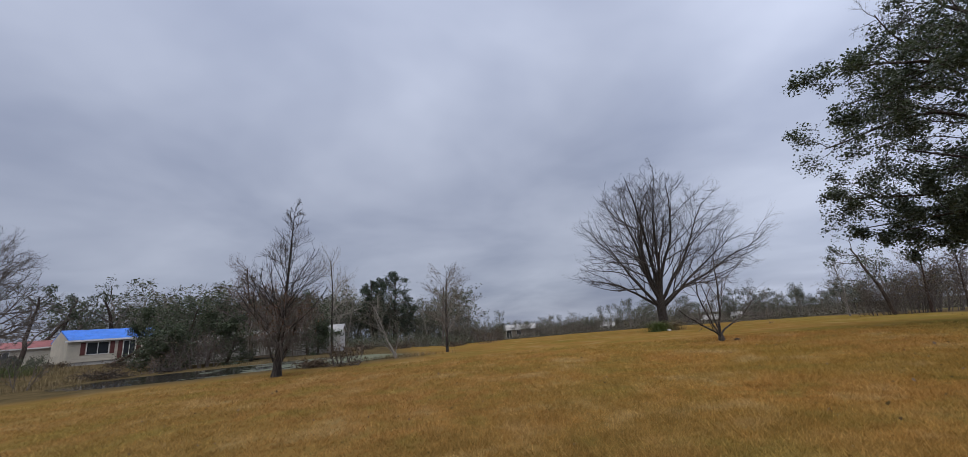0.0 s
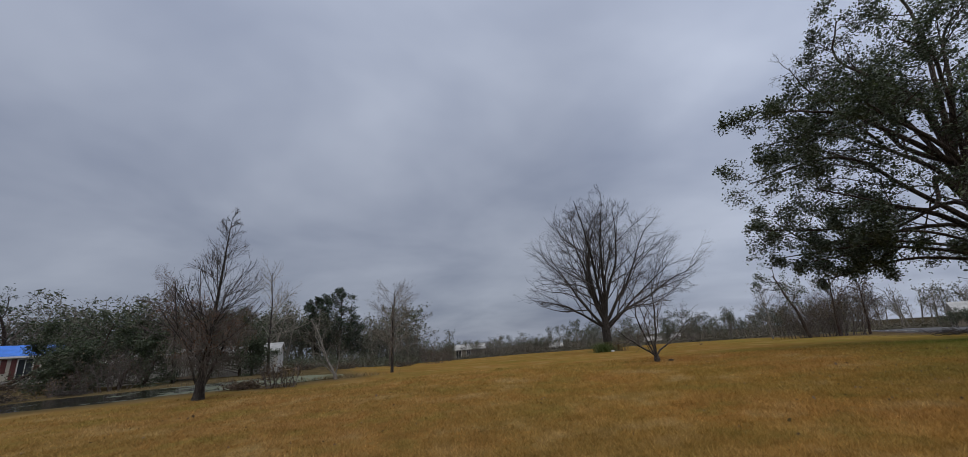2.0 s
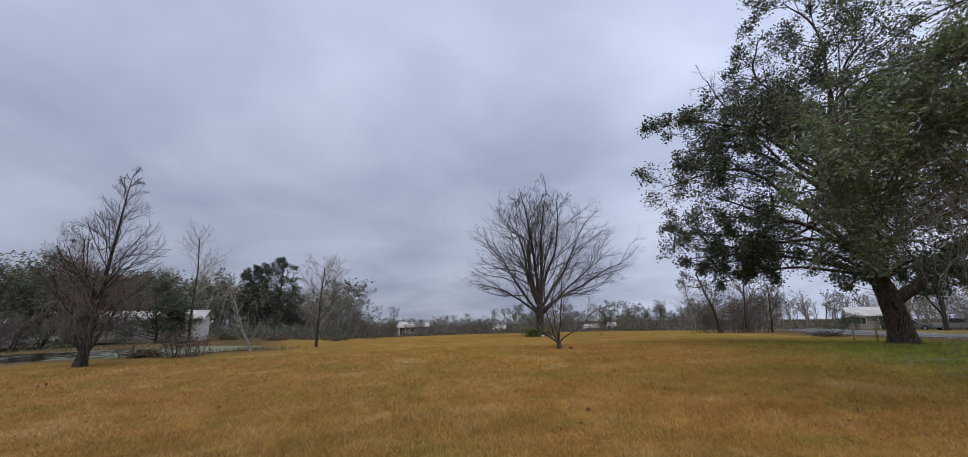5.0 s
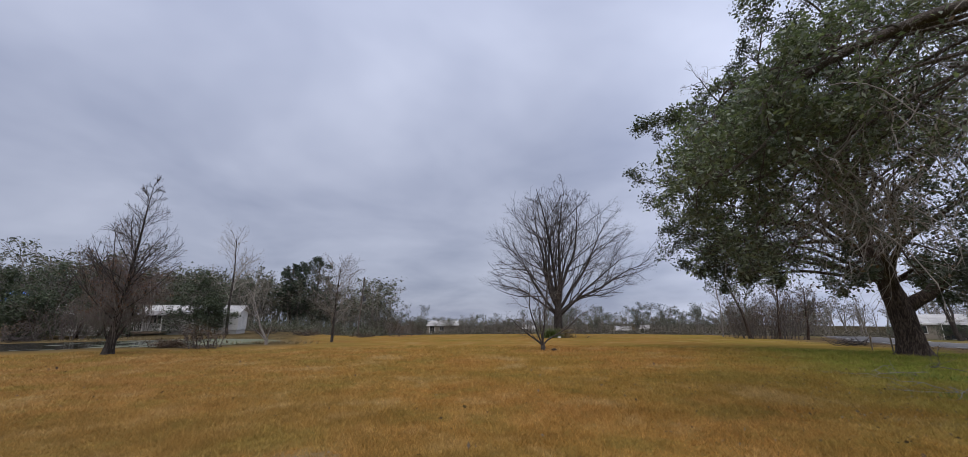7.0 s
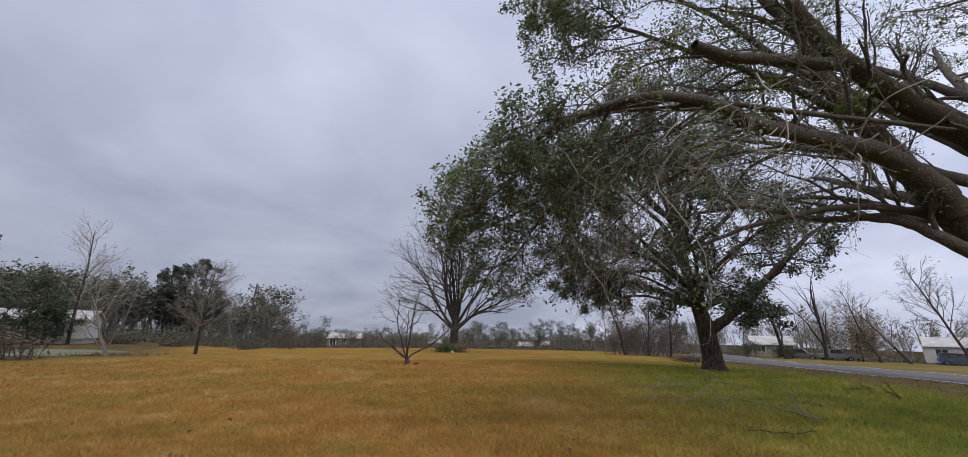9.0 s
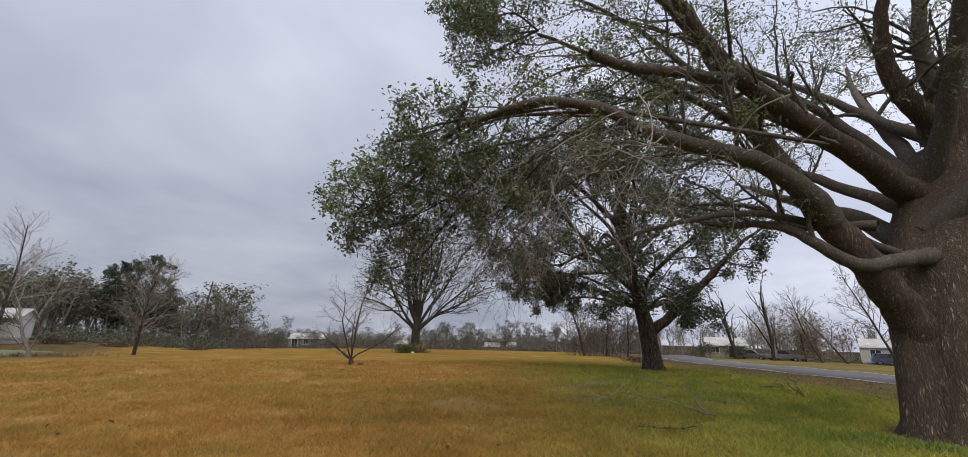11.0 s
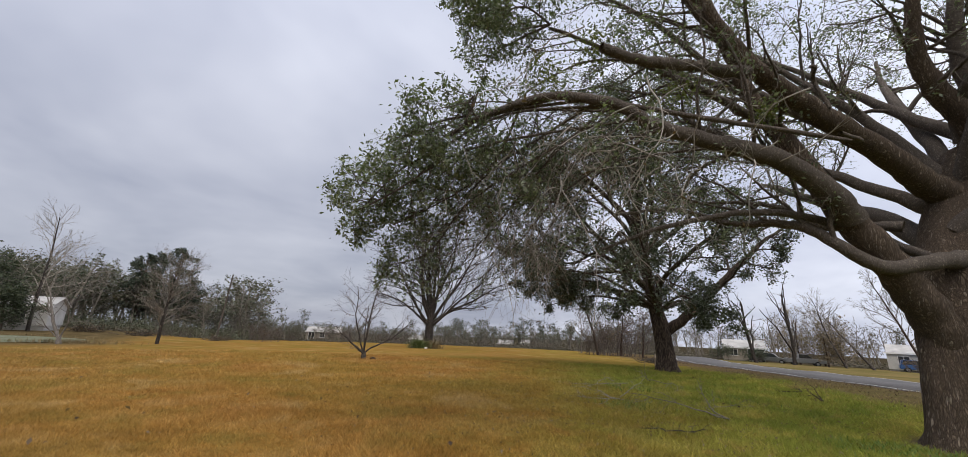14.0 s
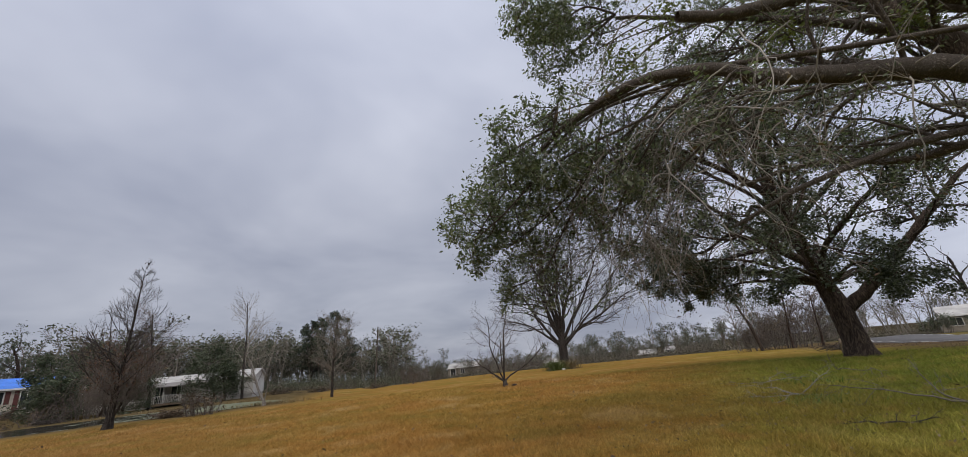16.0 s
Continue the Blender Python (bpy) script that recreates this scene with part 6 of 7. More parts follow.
    # beyond the road
    for k in range(110):
        az = radians(r.uniform(58, 100))
        d = r.uniform(98, 140)
        x, y = 2 + d * math.sin(az), 2 + d * math.cos(az)
        stamp(int(r.choice([0, 1, 4, 7, 4])), x, y, r.uniform(5, 9.5))
    # behind the path, so the place is closed
    for k in range(70):
        az = radians(r.uniform(100, 310))
        d = r.uniform(110, 170)
        stamp(int(r.choice([0, 2, 3, 4])), 2 + d * math.sin(az), 2 + d * math.cos(az), r.uniform(6, 10))
    me = make_mesh("far_woods", np.vstack(V), np.vstack(F), [PALE_TWIG, WOODS_LEAF, SCRUB_LEAF, PINE_LEAF], False, np.concatenate(M))
    tagged(new("far_woods", me), "scrubby storm-thinned woods along the field edge", "woods", kind="stuff")


far_woods()


def scrub():
    """Low brush along the foot of the woods."""
    r = np.random.default_rng(15)
    pts = []
    for k in range(2900):
        az = radians(r.uniform(-42, 100))
        d = r.uniform(78, 112) if az < radians(2) else r.uniform(92, 112) if az < radians(62) else r.uniform(98, 125)
        x, y = 2 + d * math.sin(az), 2 + d * math.cos(az)
        if y < 72 and az < radians(2):
            continue
        swell = 0.5 + 0.5 * noise.noise((az * 40, d * 0.12, 0.0)) * 1.6
        h = r.uniform(0.3, 1.0) if r.random() < 0.6 else r.uniform(0.6, 1.0) + 0.9 * max(0.0, swell)
        n = int(22 + 16 * h + r.integers(0, 20))
        p = r.normal(size=(n, 3)) * (h * 0.42, h * 0.42, h * 0.36)
        p[:, 2] = np.abs(p[:, 2])
        pts.append(p + (x, y, gz(x, y)))
    for k in range(520):
        az, d = radians(r.uniform(-14, 66)), r.uniform(110, 140)
        x, y = 2 + d * math.sin(az), 2 + d * math.cos(az)
        n, h = int(r.integers(50, 100)), r.uniform(1.3, 2.6)
        p = r.normal(size=(n, 3)) * (h * 0.7, h * 0.7, h * 0.42)
        p[:, 2] = np.abs(p[:, 2])
        pts.append(p + (x, y, gz(x, y)))
    tagged(new("far_brush", leaves_mesh("far_brush", np.vstack(pts), 0.27, SCRUB_LEAF, r, 0.5)), "low brown brush along the field edge", "brush", kind="stuff")
    # dark undergrowth below the wood behind the houses
    pts = []
    for k in range(420):
        az, d = radians(r.uniform(-40, 4)), r.uniform(78, 104)
        x, y = 2 + d * math.sin(az), 2 + d * math.cos(az)
        if y < 74 + max(0, -x - 20) * 0.2:
            continue
        n, h = int(r.integers(60, 130)), r.uniform(1.2, 3.4)
        p = r.normal(size=(n, 3)) * (h * 0.6, h * 0.6, h * 0.45)
        p[:, 2] = np.abs(p[:, 2])
        pts.append(p + (x, y, gz(x, y)))
    tagged(new("undergrowth", leaves_mesh("undergrowth", np.vstack(pts), 0.26, WOODS_LEAF, r, 0.5)), "dark green undergrowth below the wood behind the houses", "brush", kind="stuff")


scrub()

# ---- houses ----
SIDING = plain("cream_siding", (0.50, 0.46, 0.38), 0.7, vary=0.12, scale=0.8)
WHITE_SIDING = plain("white_siding", (0.52, 0.51, 0.48), 0.75, vary=0.2, scale=0.8)
TAN_SIDING = plain("tan_siding", (0.24, 0.21, 0.17), 0.8, vary=0.15, scale=0.8)
TRIM = plain("white_trim", (0.72, 0.71, 0.69), 0.6, vary=0.08)
TARP = plain("blue_tarp", (0.035, 0.17, 0.62), 0.45, vary=0.22, scale=1.2, relief=0.03)
METAL_ROOF = plain("weathered_metal_roof", (0.38, 0.372, 0.355), 0.55, 0.2, vary=0.3, scale=0.7)
SHINGLE = plain("grey_shingles", (0.18, 0.17, 0.165), 0.9, vary=0.3, scale=3, relief=0.02)
RED_ROOF = plain("faded_red_roof", (0.26, 0.085, 0.08), 0.6, vary=0.2)
SHUTTER = plain("maroon_shutter", (0.11, 0.035, 0.03), 0.6, vary=0.15)
DARK_GLASS = plain("dark_pane", (0.035, 0.04, 0.045), 0.12, vary=0.1, spec=0.8)
WOOD = plain("weathered_wood", (0.22, 0.17, 0.12), 0.85, vary=0.3, scale=4)
CONCRETE = plain("concrete", (0.40, 0.385, 0.36), 0.85, vary=0.15, scale=3)
POLE_WOOD = plain("pole_wood", (0.075, 0.060, 0.050), 0.9, vary=0.3, scale=4)
DARK_STEEL = plain("dark_steel", (0.06, 0.06, 0.065), 0.6, 0.4, vary=0.2)
STEEL = plain("grey_steel", (0.30, 0.30, 0.31), 0.45, 0.7, vary=0.1)


def gable_house(name, at, turn, length, depth, wall_h, rise, label, wall_mat, roof_mat, windows=(), shutters=False, porch=None, base=0.35, roof_part_label=""):
    """x along the front, y into the house, its front left corner at the origin."""
    T = thing(name, at, turn, label, "house")
    e = 0.35
    pts = [(0, 0), (depth, 0), (depth, wall_h), (depth / 2, wall_h + rise), (0, wall_h)]
    # end walls with gables, front and back walls
    for x0 in (0, length - 0.15):
        bm = prism([(p[0], p[1]) for p in pts], 0, 0.15)
        bmesh.ops.transform(bm, matrix=Matrix.Translation((x0 + 0.15, 0, base)) @ Matrix.Rotation(radians(90), 4, "Z"), verts=bm.verts)
        part("wall", bm, wall_mat, T)
    cuts = sorted(windows)
    dims, x = [], 0.15
    for cx, w, z0, z1 in cuts:
        dims.append((x, 0, base, cx - w / 2, 0.15, base + wall_h))
        dims += [(cx - w / 2, 0, base, cx + w / 2, 0.15, base + z0), (cx - w / 2, 0, base + z1, cx + w / 2, 0.15, base + wall_h)]
        x = cx + w / 2
    dims.append((x, 0, base, length - 0.15, 0.15, base + wall_h))
    part("wall", boxes(*dims), wall_mat, T)
    part("wall", boxes((0.15, depth - 0.15, base, length - 0.15, depth, base + wall_h)), wall_mat, T)
    part("footing", boxes((0.1, 0.1, -0.3, length - 0.1, depth - 0.1, base)), CONCRETE, T)
    # lap siding on the front
    rows = [(0.0, -0.018, base + 0.2 * k, cuts[0][0] - cuts[0][1] / 2 - 0.5 if cuts else length, -0.002, base + 0.2 * k + 0.17) for k in range(int(wall_h / 0.2))]
    part("siding", boxes(*rows), wall_mat, T)
    for cx, w, z0, z1 in cuts:
        W = part("window", boxes((cx - w / 2, 0.08, base + z0, cx + w / 2, 0.10, base + z1)), DARK_GLASS, T)
        f = 0.07
        part("frame", boxes((cx - w / 2 - f, -0.04, base + z0 - f, cx + w / 2 + f, -0.002, base + z0), (cx - w / 2 - f, -0.04, base + z1, cx + w / 2 + f, -0.002, base + z1 + f),
                            (cx - w / 2 - f, -0.04, base + z0, cx - w / 2, -0.002, base + z1), (cx + w / 2, -0.04, base + z0, cx + w / 2 + f, -0.002, base + z1),
                            (cx - 0.025, -0.02, base + z0, cx + 0.025, 0.07, base + z1)), TRIM, W)
        if shutters:
            for sx in (cx - w / 2 - 0.55, cx + w / 2 + 0.13):
                part("shutter", boxes((sx, -0.06, base + z0 - 0.05, sx + 0.42, -0.022, base + z1 + 0.05), bevel=0.01), SHUTTER, T)
    for side in (0, 1):
        y0, y1 = (-e, depth / 2) if side == 0 else (depth / 2, depth + e)
        slope = rise / (depth / 2)
        zlow = base + wall_h - slope * e
        zt = base + wall_h + rise
        prof = [(y0, zlow), (y1, zt), (y1, zt + 0.14), (y0, zlow + 0.14)] if side == 0 else [(y0, zt), (y1, zlow), (y1, zlow + 0.14), (y0, zt + 0.14)]
        bm = prism(prof, -0.3, -length - 0.0 - 0.3 - 0.3)
        bmesh.ops.transform(bm, matrix=Matrix.Translation((length + 0.3 + 0.3 - length - 0.3 - 0.6, 0, 0)) @ Matrix.Rotation(radians(90), 4, "Z") , verts=bm.verts)
        bmesh.ops.subdivide_edges(bm, edges=[ed for ed in bm.edges if abs(ed.verts[0].co.x - ed.verts[1].co.x) > 2], cuts=16)
        for v in bm.verts:
            v.co.z += 0.05 * noise.noise(v.co * 0.9)
        part("roof", bm, roof_mat, T, roof_part_label)
        # standing seams
        if roof_mat is METAL_ROOF:
            for k in range(int(length / 0.9) + 1):
                xx = k * 0.9
                a, b = (y0, y1) if side == 0 else (y1, y0)
                bm = prism([(a, zlow + 0.13), (b, zt + 0.13), (b, zt + 0.185), (a, zlow + 0.185)], -xx, -xx - 0.04)
                bmesh.ops.transform(bm, matrix=Matrix.Rotation(radians(90), 4, "Z"), verts=bm.verts)
                part("seam", bm, METAL_ROOF, T)
    part("fascia", boxes((-0.3, -e - 0.03, base + wall_h - slope * e - 0.06, length + 0.3, -e - 0.003, base + wall_h - slope * e + 0.13)), TRIM, T)
    if porch:
        px0, px1, pd = porch
        part("porch_deck", boxes((px0, -pd, 0.12, px1, -0.02, base), bevel=0.02), WOOD, T)
        bm = prism([(-pd - 0.3, base + wall_h - 0.35), (-0.04, base + wall_h + 0.1), (-0.04, base + wall_h + 0.2), (-pd - 0.3, base + wall_h - 0.25)], -px0 + 0.25, -px1 - 0.25)
        bmesh.ops.transform(bm, matrix=Matrix.Rotation(radians(90), 4, "Z"), verts=bm.verts)
        part("porch_roof", bm, SHINGLE, T)
        n = max(2, int((px1 - px0) / 1.9))
        for k in range(n + 1):
            xx = px0 + 0.1 + (px1 - px0 - 0.2) * k / n
            part("post", boxes((xx - 0.06, -pd + 0.05, base, xx + 0.06, -pd + 0.17, base + wall_h - 0.3), bevel=0.01), TRIM, T)
        part("rail", boxes((px0, -pd + 0.08, base + 0.85, px1, -pd + 0.14, base + 0.92)), TRIM, T)
        for k in range(int((px1 - px0) / 0.18)):
            xx = px0 + 0.1 + k * 0.18
            part("baluster", boxes((xx - 0.018, -pd + 0.09, base + 0.08, xx + 0.018, -pd + 0.13, base + 0.85)), TRIM, T)
    return T


def deg(dx, dy):
    return math.degrees(math.atan2(dy, dx))


gable_house("house", (-42.3, 60.9, 0.95), deg(0.72, 0.69), 9.0, 6.4, 2.45, 1.15, "cream house with maroon shutters and a blue tarp roof", SIDING, TARP, [(2.6, 1.9, 0.8, 2.1), (5.5, 1.1, 0.1, 2.1)], True, roof_part_label="wrinkled bright blue tarpaulin roof cover")
gable_house("house", (-33.0, 62.0, -0.1), deg(1, 0.0), 19.5, 6.4, 2.15, 0.85, "long white house with a weathered metal roof and a railed porch", WHITE_SIDING, METAL_ROOF, [(3.0, 1.2, 0.8, 1.9), (6.6, 1.0, 0.8, 1.9), (9.2, 0.95, 0.05, 2.0), (11.0, 1.2, 0.8, 1.9), (17.2, 1.2, 0.8, 1.9)], False, (8.4, 12.2, 2.0))
gable_house("house", (-59.6, 70.3, 0.95), deg(1, 0.42), 9.6, 8.0, 2.3, 0.9, "low cream building with a faded red metal roof", SIDING, RED_ROOF, [(4, 1.2, 0.8, 1.9)])
gable_house("house", (20.6, 102.6, gz(23, 101) - 0.3), deg(7.0, -2.2), 7.6, 5.5, 2.1, 0.9, "far low grey house with a pale roof beyond the meadow", TAN_SIDING, METAL_ROOF, [(1.2, 1.2, 0.1, 1.9), (3.6, 0.9, 0.7, 1.8)])
gable_house("house", (45.6, 100.0, gz(46, 99) - 0.3), deg(2.5, -1.4), 3.2, 2.6, 1.5, 0.6, "far small white shed at the wood's edge", WHITE_SIDING, METAL_ROOF, [(1.0, 0.8, 0.1, 1.3)], base=0.1)
gable_house("house", (64.4, 86.4, gz(65, 86) - 0.3), deg(2.8, -2.5), 3.8, 3.0, 1.2, 0.7, "far low pale outbuilding at the wood's edge", SIDING, METAL_ROOF, [(1.4, 1.2, 0.1, 1.1)], base=0.1)
gable_house("house", (69.0, 82.4, gz(69, 82) - 0.3), deg(1.4, -1.3), 1.9, 2.2, 1.6, 0.5, "far narrow white shed at the wood's edge", WHITE_SIDING, METAL_ROOF, [(0.5, 0.7, 0.1, 1.4)], base=0.1)
gable_house("house", (79.4, 37.4, gz(80, 36) - 0.25), deg(0.45, -0.89), 6.4, 8, 2.2, 1.2, "tan house with a pale metal roof and carport", TAN_SIDING, METAL_ROOF, [(1.6, 1.2, 0.8, 1.8), (5.0, 2.4, 0.02, 2.0)])
gable_house("house", (87.0, 17.2, gz(88, 16) - 0.1), deg(0.2, -0.98), 14, 8, 2.4, 1.1, "white house with a low metal roof and carport beyond the road", WHITE_SIDING, METAL_ROOF, [(1.8, 1.2, 0.8, 1.9), (5.6, 3.0, 0.02, 2.1)])


# ---- vehicles ----
def rounded(points, width, bevel):
    bm = prism(points, -width / 2, width / 2)
    bmesh.ops.bevel(bm, geom=list(bm.edges), offset=bevel, segments=2, affect="EDGES")
    return bm


TYRE = plain("tyre_rubber", (0.02, 0.02, 0.02), 0.85, vary=0.2)


def car(name, at, turn, paint, label, long_bed=False):
    T = thing(name, at, turn, label, "car")
    if long_bed:
        body = [(-2.6, 0.45), (2.6, 0.45), (2.65, 0.95), (1.0, 1.1), (-2.6, 1.05)]
        cab = [(-0.9, 1.05), (0.95, 1.08), (0.35, 1.75), (-0.8, 1.78)]
    else:
        body = [(-2.25, 0.42), (2.25, 0.42), (2.3, 0.85), (1.1, 1.02), (-2.25, 1.02)]
        cab = [(-2.15, 1.0), (1.05, 1.0), (0.35, 1.68), (-1.95, 1.72)]
    part("body", rounded(body, 1.8, 0.09), paint, T)
    part("cabin", rounded(cab, 1.6, 0.08), paint, T)
    for s in (-1, 1):
        inner = [(a * 0.9 - 0.03, 1.1 + (z - 1.0) * 0.8) for a, z in cab]
        bm = prism(inner, s * 0.80, s * 0.812)
        part("window", bm, DARK_GLASS, T)
    for x in (-1.45, 1.45):
        for s in (-1, 1):
            bm = bmesh.new()
            bmesh.ops.create_cone(bm, cap_ends=True, segments=20, radius1=0.35, radius2=0.35, depth=0.22, matrix=Matrix.Translation((x, s * 0.82, 0.35)) @ Matrix.Rotation(radians(90), 4, "X"))
            W = part("wheel", bm, TYRE, T)
            bm = bmesh.new()
            bmesh.ops.create_cone(bm, cap_ends=True, segments=14, radius1=0.2, radius2=0.17, depth=0.02, matrix=Matrix.Translation((x, s * 0.94, 0.35)) @ Matrix.Rotation(radians(90), 4, "X"))
            part("rim", bm, STEEL, W)
    part("headlight", boxes((2.2, 0.5, 0.68, 2.31, 0.85, 0.84), (2.2, -0.85, 0.68, 2.31, -0.5, 0.84), bevel=0.015), TRIM, T)
    return T


car("suv", (-52.6, 65.9, gz(-52.6, 65.9) + 0.05), 217, plain("dark_car_paint", (0.030, 0.022, 0.032), 0.25, 0.2, vary=0.05, spec=0.6), "dark parked SUV in front of the red-roofed building")
car("pickup", (80.6, 25.6, gz(80.6, 25.6) - 0.1), -62, plain("silver_paint", (0.26, 0.27, 0.28), 0.3, 0.5, vary=0.05), "silver pickup parked on the grass beyond the road", True)
car("car", (81.5, 30.6, gz(81.5, 30.6) - 0.1), -75, plain("grey_paint", (0.18, 0.19, 0.19), 0.3, 0.5, vary=0.05), "pale grey car parked on the grass beyond the road")
car("car", (86.2, 13.6, gz(86, 13.6)), -75, plain("blue_paint", (0.05, 0.13, 0.32), 0.3, 0.3, vary=0.05), "blue car parked at the carport beyond the road")


# ---- poles, stakes, debris ----
def utility_pole(at, height, lean, label, arm=True):
    T = thing("utility_pole", (at[0], at[1], gz(*at)), 0, label, "utility pole")
    top = np.array((lean[0], lean[1], height))
    t = Tree(1)
    t.line([np.array((0, 0, -0.4)) + (top - (0, 0, -0.4)) * k / 6 for k in range(7)], np.linspace(0.15, 0.11, 7), 0)
    part("pole", t.mesh("pole", POLE_WOOD, None, (10,)), POLE_WOOD, T)
    p = top * 0.62
    bm = bmesh.new()
    bmesh.ops.create_cone(bm, cap_ends=True, segments=14, radius1=0.3, radius2=0.3, depth=0.9, matrix=Matrix.Translation((p[0] + 0.42, p[1], p[2])))
    part("transformer", bm, DARK_STEEL, T)
    if arm:
        q = top * 0.93
        part("cross_arm", boxes((q[0] - 1.2, q[1] - 0.06, q[2] - 0.06, q[0] + 1.2, q[1] + 0.06, q[2] + 0.06)), POLE_WOOD, T)
    else:
        for f in (0.9, 0.8):
            q = top * f
            bm = bmesh.new()
            bmesh.ops.create_cone(bm, cap_ends=True, segments=8, radius1=0.07, radius2=0.05, depth=0.22, matrix=Matrix.Translation((q[0] + 0.2, q[1], q[2])))
            part("insulator", bm, STEEL, T)
    return T


utility_pole((2.5, 81.6), 10.9, (0.75, 0.1), "tall leaning wooden utility pole at the field edge", False)
utility_pole((60.5, 6.0), 9.4, (-1.0, 0.8), "storm-tilted wooden utility pole with a cross arm beyond the road")


def stake(at, h, lean, board=False):
    T = thing("stake", (at[0], at[1], gz(*at)), 20, "thin weathered wooden stake in the grass" + (" with a small board" if board else ""), "stake")
    bm = boxes((-0.035, -0.03, -0.15, 0.035, 0.03, h), bevel=0.006)
    bmesh.ops.transform(bm, matrix=Matrix.Rotation(lean, 4, "Y"), verts=bm.verts)
    part("post", bm, WOOD, T)
    if board:
        part("board", boxes((-0.22, -0.045, h - 0.18, 0.22, -0.032, h + 0.02), bevel=0.004), WOOD, T)


stake((24.9, 15.7), 0.75, 0.06, True)
stake((23.1, 14.0), 0.85, -0.28)


def fallen_branch(at, pieces, seed, label, mat=GREY_BARK, rad=0.022):
    t = Tree(seed, 0.03)
    x, y = at
    T = thing("fallen_branch", (x, y, gz(x, y)), 0, label, "branch")
    for d, ln in pieces:
        t.grow((0, 0, 0.06), (*d, 0.06), ln, rad, 0, [
            dict(segs=10, bend=0.2, lift=-0.02, tip=0.3, kids=6, angle=38, ratio=0.4, thin=0.5, rmin=0.007, floor=0.03, **{"from": 0.3}),
            dict(segs=4, bend=0.16, lift=-0.08, tip=0.3, kids=3, angle=35, ratio=0.5, thin=0.5, rmin=0.005, floor=0.02, **{"from": 0.3}),
            dict(segs=3, bend=0.16, lift=-0.08, tip=0.3, kids=0, angle=35, ratio=0.5, thin=0.5, rmin=0.004, floor=0.02, **{"from": 0.3})])
    limb_parts(t, mat, T, 7)
    rest("twigwork", t.mesh("twigwork", mat, {1, 2}, (0, 4, 3)), mat, T)


fallen_branch((9.9, 4.2), [((-0.2, 0.9), 2.2), ((0.25, 0.95), 3.4), ((0.5, 0.5), 1.2)], 41, "pale storm-fallen branch lying on green grass", PALE_TWIG, 0.016)
fallen_branch((14.8, 9.4), [((-0.75, -0.6), 3.6), ((-0.9, -0.1), 2.0)], 42, "pale storm-fallen branch lying on green grass", PALE_TWIG, 0.014)
fallen_branch((7.2, 4.0), [((0.8, -0.2), 0.8), ((0.5, 0.4), 0.5)], 43, "small pale stick on the grass", rad=0.014)
fallen_branch((15.5, 4.2), [((0.7, 0.5), 0.9), ((0.3, 0.9), 0.7)], 44, "brown fallen branch on the verge", BROWN_BARK)
fallen_branch((17.6, 5.4), [((0.7, 0.5), 1.5), ((-0.4, 0.9), 1.3)], 45, "brown fallen branch on the verge", BROWN_BARK)


def brush_pile(at, n, size, seed, label, mat, leaf=None):
    t = Tree(seed, 0.03)
    T = thing("brush_pile", (at[0], at[1], gz(*at)), 0, label, "brush pile")
    for k in range(n):
        a = t.r.uniform(0, math.tau)
        p = (t.r.normal() * size * 0.5, t.r.normal() * size * 0.3, abs(t.r.normal()) * size * 0.12 + 0.05)
        t.grow(p, (math.cos(a), math.sin(a), t.r.uniform(0, 0.5)), t.r.uniform(0.4, 1.0) * size, 0.022, 0, [
            dict(segs=4, bend=0.15, lift=-0.05, tip=0.3, kids=3, angle=35, ratio=0.5, thin=0.5, rmin=0.008, floor=0.03, **{"from": 0.3}),
            dict(segs=3, bend=0.18, lift=-0.1, tip=0.3, kids=0, angle=35, ratio=0.5, thin=0.5, rmin=0.006, floor=0.02, **{"from": 0.3})])
    rest("brushwood", t.mesh("brushwood", mat, None, (4, 3)), mat, T)
    if leaf:
        rest("dead_foliage", leaves_mesh("dead_foliage", t.spots(4, 0.06), 0.12, leaf, t.r, 0.5), leaf, T)


brush_pile((29.6, 19.0), 60, 1.0, 51, "low heap of cut branches in the grass", GREY_BARK)
brush_pile((-12.2, 34.0), 90, 0.9, 52, "rust-brown heap of dead brush at the pond edge", BROWN_BARK, DRY_LEAF)
brush_pile((-30.0, 45.5), 120, 1.6, 53, "tangle of grey brush on the pond bank", GREY_BARK, DRY_LEAF)
brush_pile((-26.0, 46.8), 80, 1.2, 54, "tangle of grey brush on the pond bank", GREY_BARK)
for k, (x, y, s) in enumerate(((-35.5, 57.0, 1.2), (-41.0, 57.5, 1.0), (-11.0, 66.0, 1.6), (-5.5, 64.0, 1.6), (2.5, 66.0, 1.3), (36, 92, 1.8))):
    brush_pile((x, y), 70, s, 60 + k, "brown scrubby brush heap", GREY_BARK, DRY_LEAF)


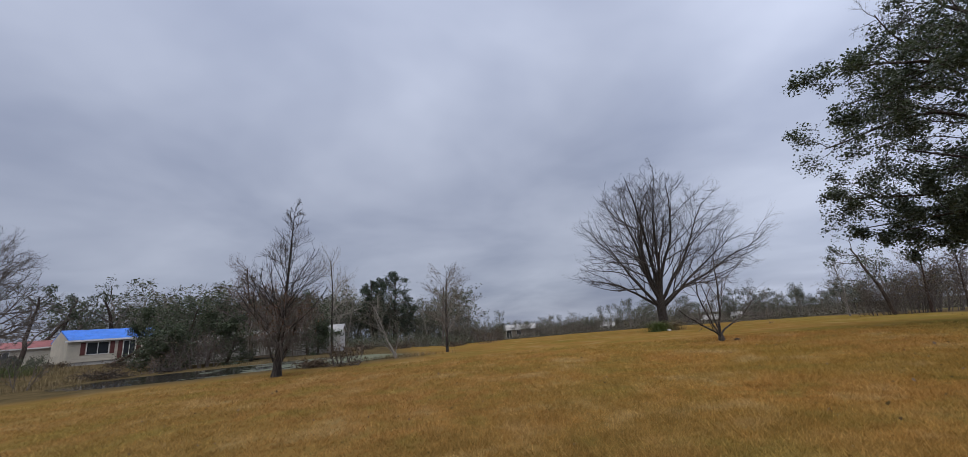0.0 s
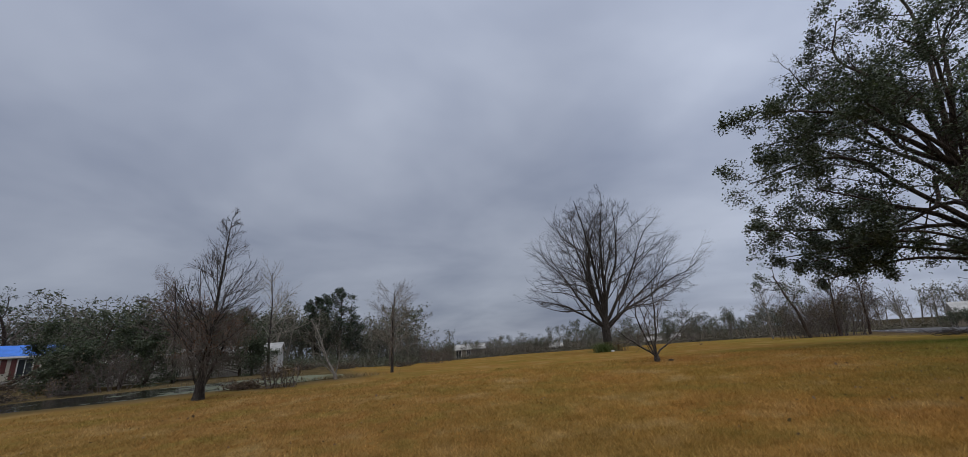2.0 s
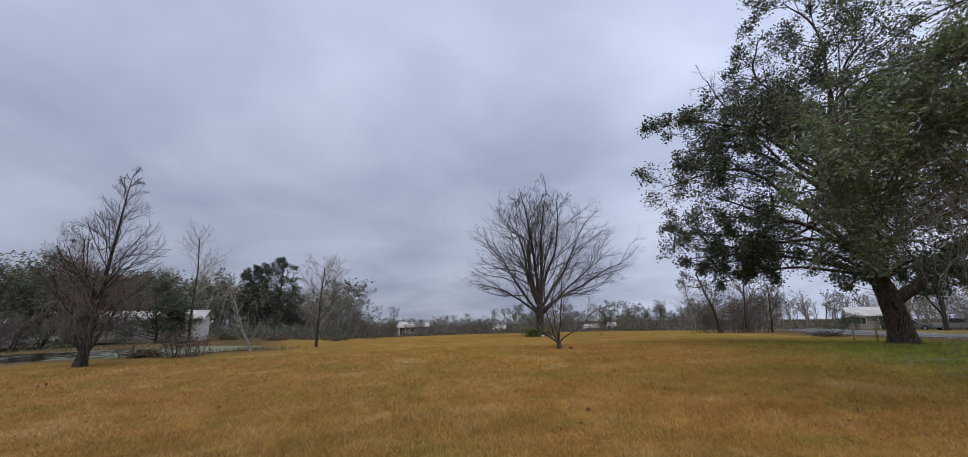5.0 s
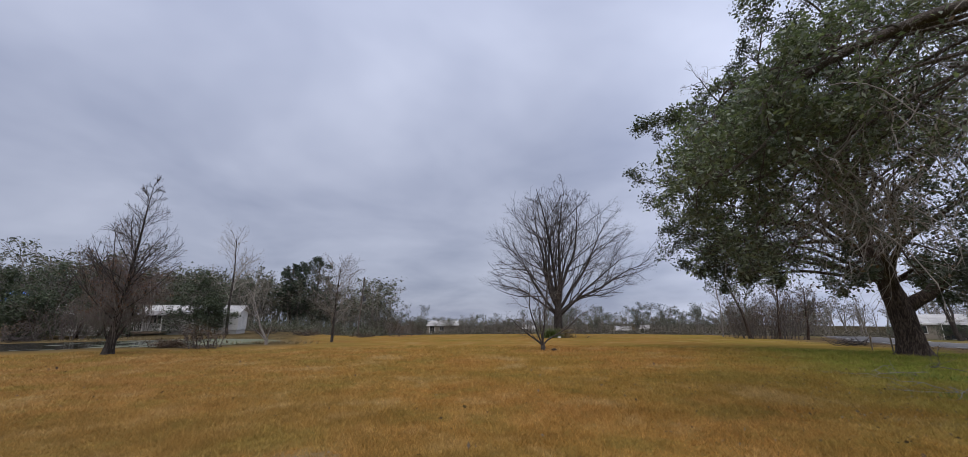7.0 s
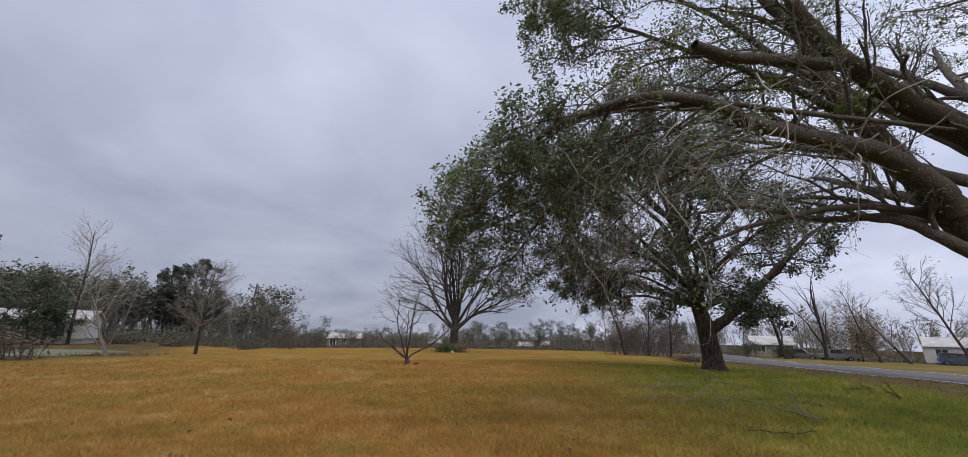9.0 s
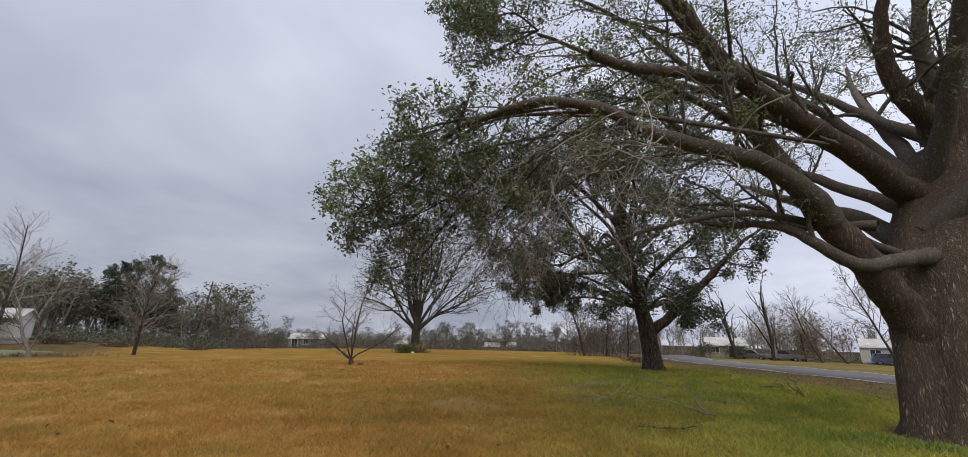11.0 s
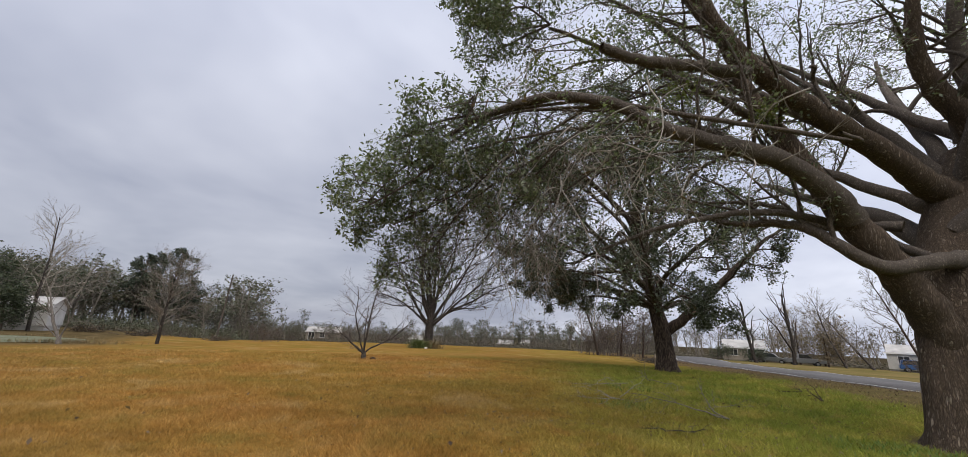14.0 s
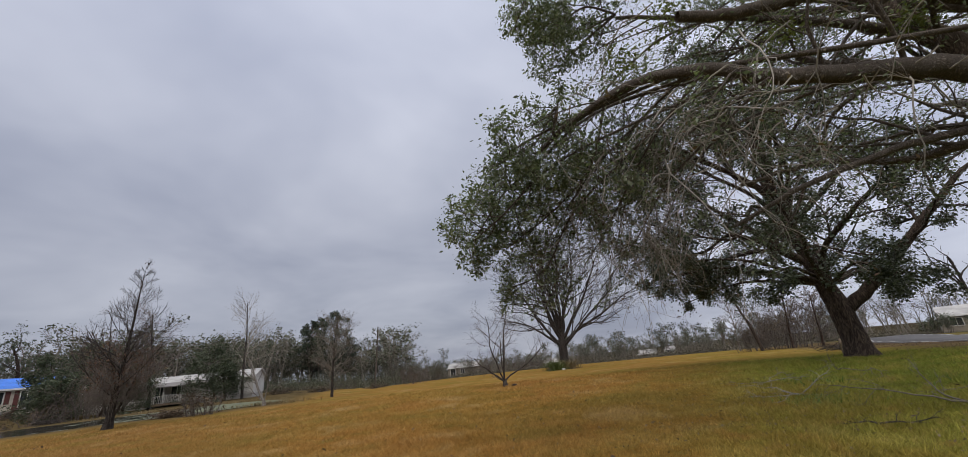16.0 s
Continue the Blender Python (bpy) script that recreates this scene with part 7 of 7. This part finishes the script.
def blade_clump(name, at, n, h, spread, mat, label, category, seed, lean=0.35):
    r = np.random.default_rng(seed)
    x, y = r.normal(size=n) * spread[0], r.normal(size=n) * spread[1]
    z = land(x + at[0], y + at[1]) - gz(*at)
    a = r.uniform(0, math.tau, n)
    hh = h * r.uniform(0.5, 1.1, n)
    w = 0.008 + 0.007 * r.random(n)
    d = np.stack([np.cos(a), np.sin(a), np.zeros(n)], -1)
    s = np.stack([-np.sin(a), np.cos(a), np.zeros(n)], -1) * w[:, None]
    b = np.stack([x, y, z - 0.02], -1)
    up = np.array((0, 0, 1.0))
    m = b + up * (hh * 0.6)[:, None] + d * (hh * lean * 0.35)[:, None]
    e = b + up * hh[:, None] + d * (hh * lean)[:, None]
    v = np.stack([b - s, b + s, m + s * 0.8, m - s * 0.8, e + s * 0.1, e - s * 0.1], 1).reshape(-1, 3)
    k = np.arange(n)[:, None] * 6
    f = np.concatenate([k + (0, 1, 2, 3), k + (3, 2, 4, 5)], 0)
    me = make_mesh(name, v, f, mat)
    ob = new(name, me)
    ob.location = (at[0], at[1], gz(*at))
    return tagged(ob, label, category, kind="stuff" if n > 300 else "")


blade_clump("ornamental_grass", (22.2, 45.4), 800, 1.15, (0.55, 0.5), GREEN_BLADE, "thick clump of green arching grass below the bare tree", "grass clump", 1, 1.0)
blade_clump("ornamental_grass", (24.2, 45.6), 500, 1.2, (0.5, 0.45), REED, "thick clump of dry tan arching grass below the bare tree", "grass clump", 2, 0.9)
bm = boxes((-0.18, -0.14, 0, 0.18, 0.14, 0.16), bevel=0.04)
tub = part("white_tub", bm, TRIM, None)
tub.location = (22.6, 44.2, gz(22.6, 44.2))
tagged(tub, "small white tub beside the grass clump", "tub")
for k, (x, y, n, h, sx, sy) in enumerate(((-7.0, 37.4, 900, 0.34, 1.6, 0.8), (-31.5, 42.0, 700, 0.45, 1.2, 2.4), (-18.0, 47.8, 900, 0.24, 5.0, 0.6), (-37.5, 50.0, 1100, 0.6, 3.0, 2.6))):
    blade_clump("reeds", (x, y), n, h, (sx, sy), REED, "dry tan reeds along the pond bank", "reeds", 20 + k, 0.5)
blade_clump("weeds", (-38.6, 48.6), 700, 0.9, (0.9, 0.7), GREEN_BLADE, "dark green weed clump on the bank", "weeds", 40, 0.5)
blade_clump("weeds", (-10.6, 38.0), 500, 0.35, (1.8, 0.6), GREEN_BLADE, "bright green weeds at the pond edge", "weeds", 41, 0.8)


for k, (x, y, n, h, sp) in enumerate(((10.1, 1.5, 280, 0.11, 0.34), (10.3, 0.9, 220, 0.10, 0.26), (9.9, 2.1, 280, 0.10, 0.42), (9.4, 6.4, 240, 0.14, 0.4), (12.2, 8.6, 240, 0.13, 0.6), (13.5, 5.6, 220, 0.12, 0.5))):
    blade_clump("weeds", (x, y), n, h, (sp, sp), FRESH_BLADE, "fresh green weeds in the turf by the oaks", "weeds", 70 + k, 0.7)
fallen_branch((9.6, 6.9), [((-0.5, 0.6), 1.6), ((0.6, 0.7), 1.4), ((-0.8, -0.1), 1.1), ((0.3, -0.6), 1.0), ((0.9, 0.1), 1.2)], 46, "flat tangle of thin dry twigs on green grass", GREY_TWIG, 0.012)
fallen_branch((11.6, 9.2), [((-0.5, 0.6), 1.6), ((0.6, 0.7), 1.4), ((-0.8, -0.1), 1.3), ((0.3, -0.6), 1.0)], 47, "flat tangle of thin dry twigs on green grass", GREY_TWIG, 0.012)


def tufts(count, seed):
    """Coarser tufts and fallen leaves in the near grass."""
    r = np.random.default_rng(seed)
    x, y = r.uniform(-14, 18, count), r.uniform(4, 22, count)
    at = np.stack([x, y, land(x, y) + 0.03], -1)
    me = leaves_mesh("fallen_leaves", at, 0.07, DRY_LEAF, r, 0.6, 0.0)
    tagged(new("fallen_leaves", me), "scattered brown fallen leaves in the grass", "leaves", kind="stuff")


tufts(420, 6)


def verge_litter(count, seed):
    """Brown leaves and bits of twig along the verge of the road."""
    r = np.random.default_rng(seed)
    q, s = r.uniform(-14, 26, count), -0.9 - np.abs(r.normal(size=count)) * 2.2
    x = ROAD_AT[0] + ALONG[0] * q + ACROSS[0] * s
    y = ROAD_AT[1] + ALONG[1] * q + ACROSS[1] * s
    me = leaves_mesh("leaf_litter", np.stack([x, y, land(x, y) + 0.015], -1), 0.055, DRY_LEAF, r, 0.6, 0.0)
    tagged(new("leaf_litter", me), "brown leaf litter along the road verge", "leaves", kind="stuff")


verge_litter(7600, 16)


def fallen_leaves(count, seed):
    """Pale leaves and chips of bark strewn on the grass below the oaks."""
    r = np.random.default_rng(seed)
    x, y = r.normal(size=count) * 3.6 + 8.5, r.normal(size=count) * 4.0 + 5.0
    me = leaves_mesh("fallen_leaves", np.stack([x, y, land(x, y) + 0.035], -1), 0.042, TAN_LEAF, r, 0.55, 0.0)
    tagged(new("fallen_leaves", me), "pale dry leaves strewn on the grass below the oaks", "leaves", kind="stuff")


fallen_leaves(2600, 19)
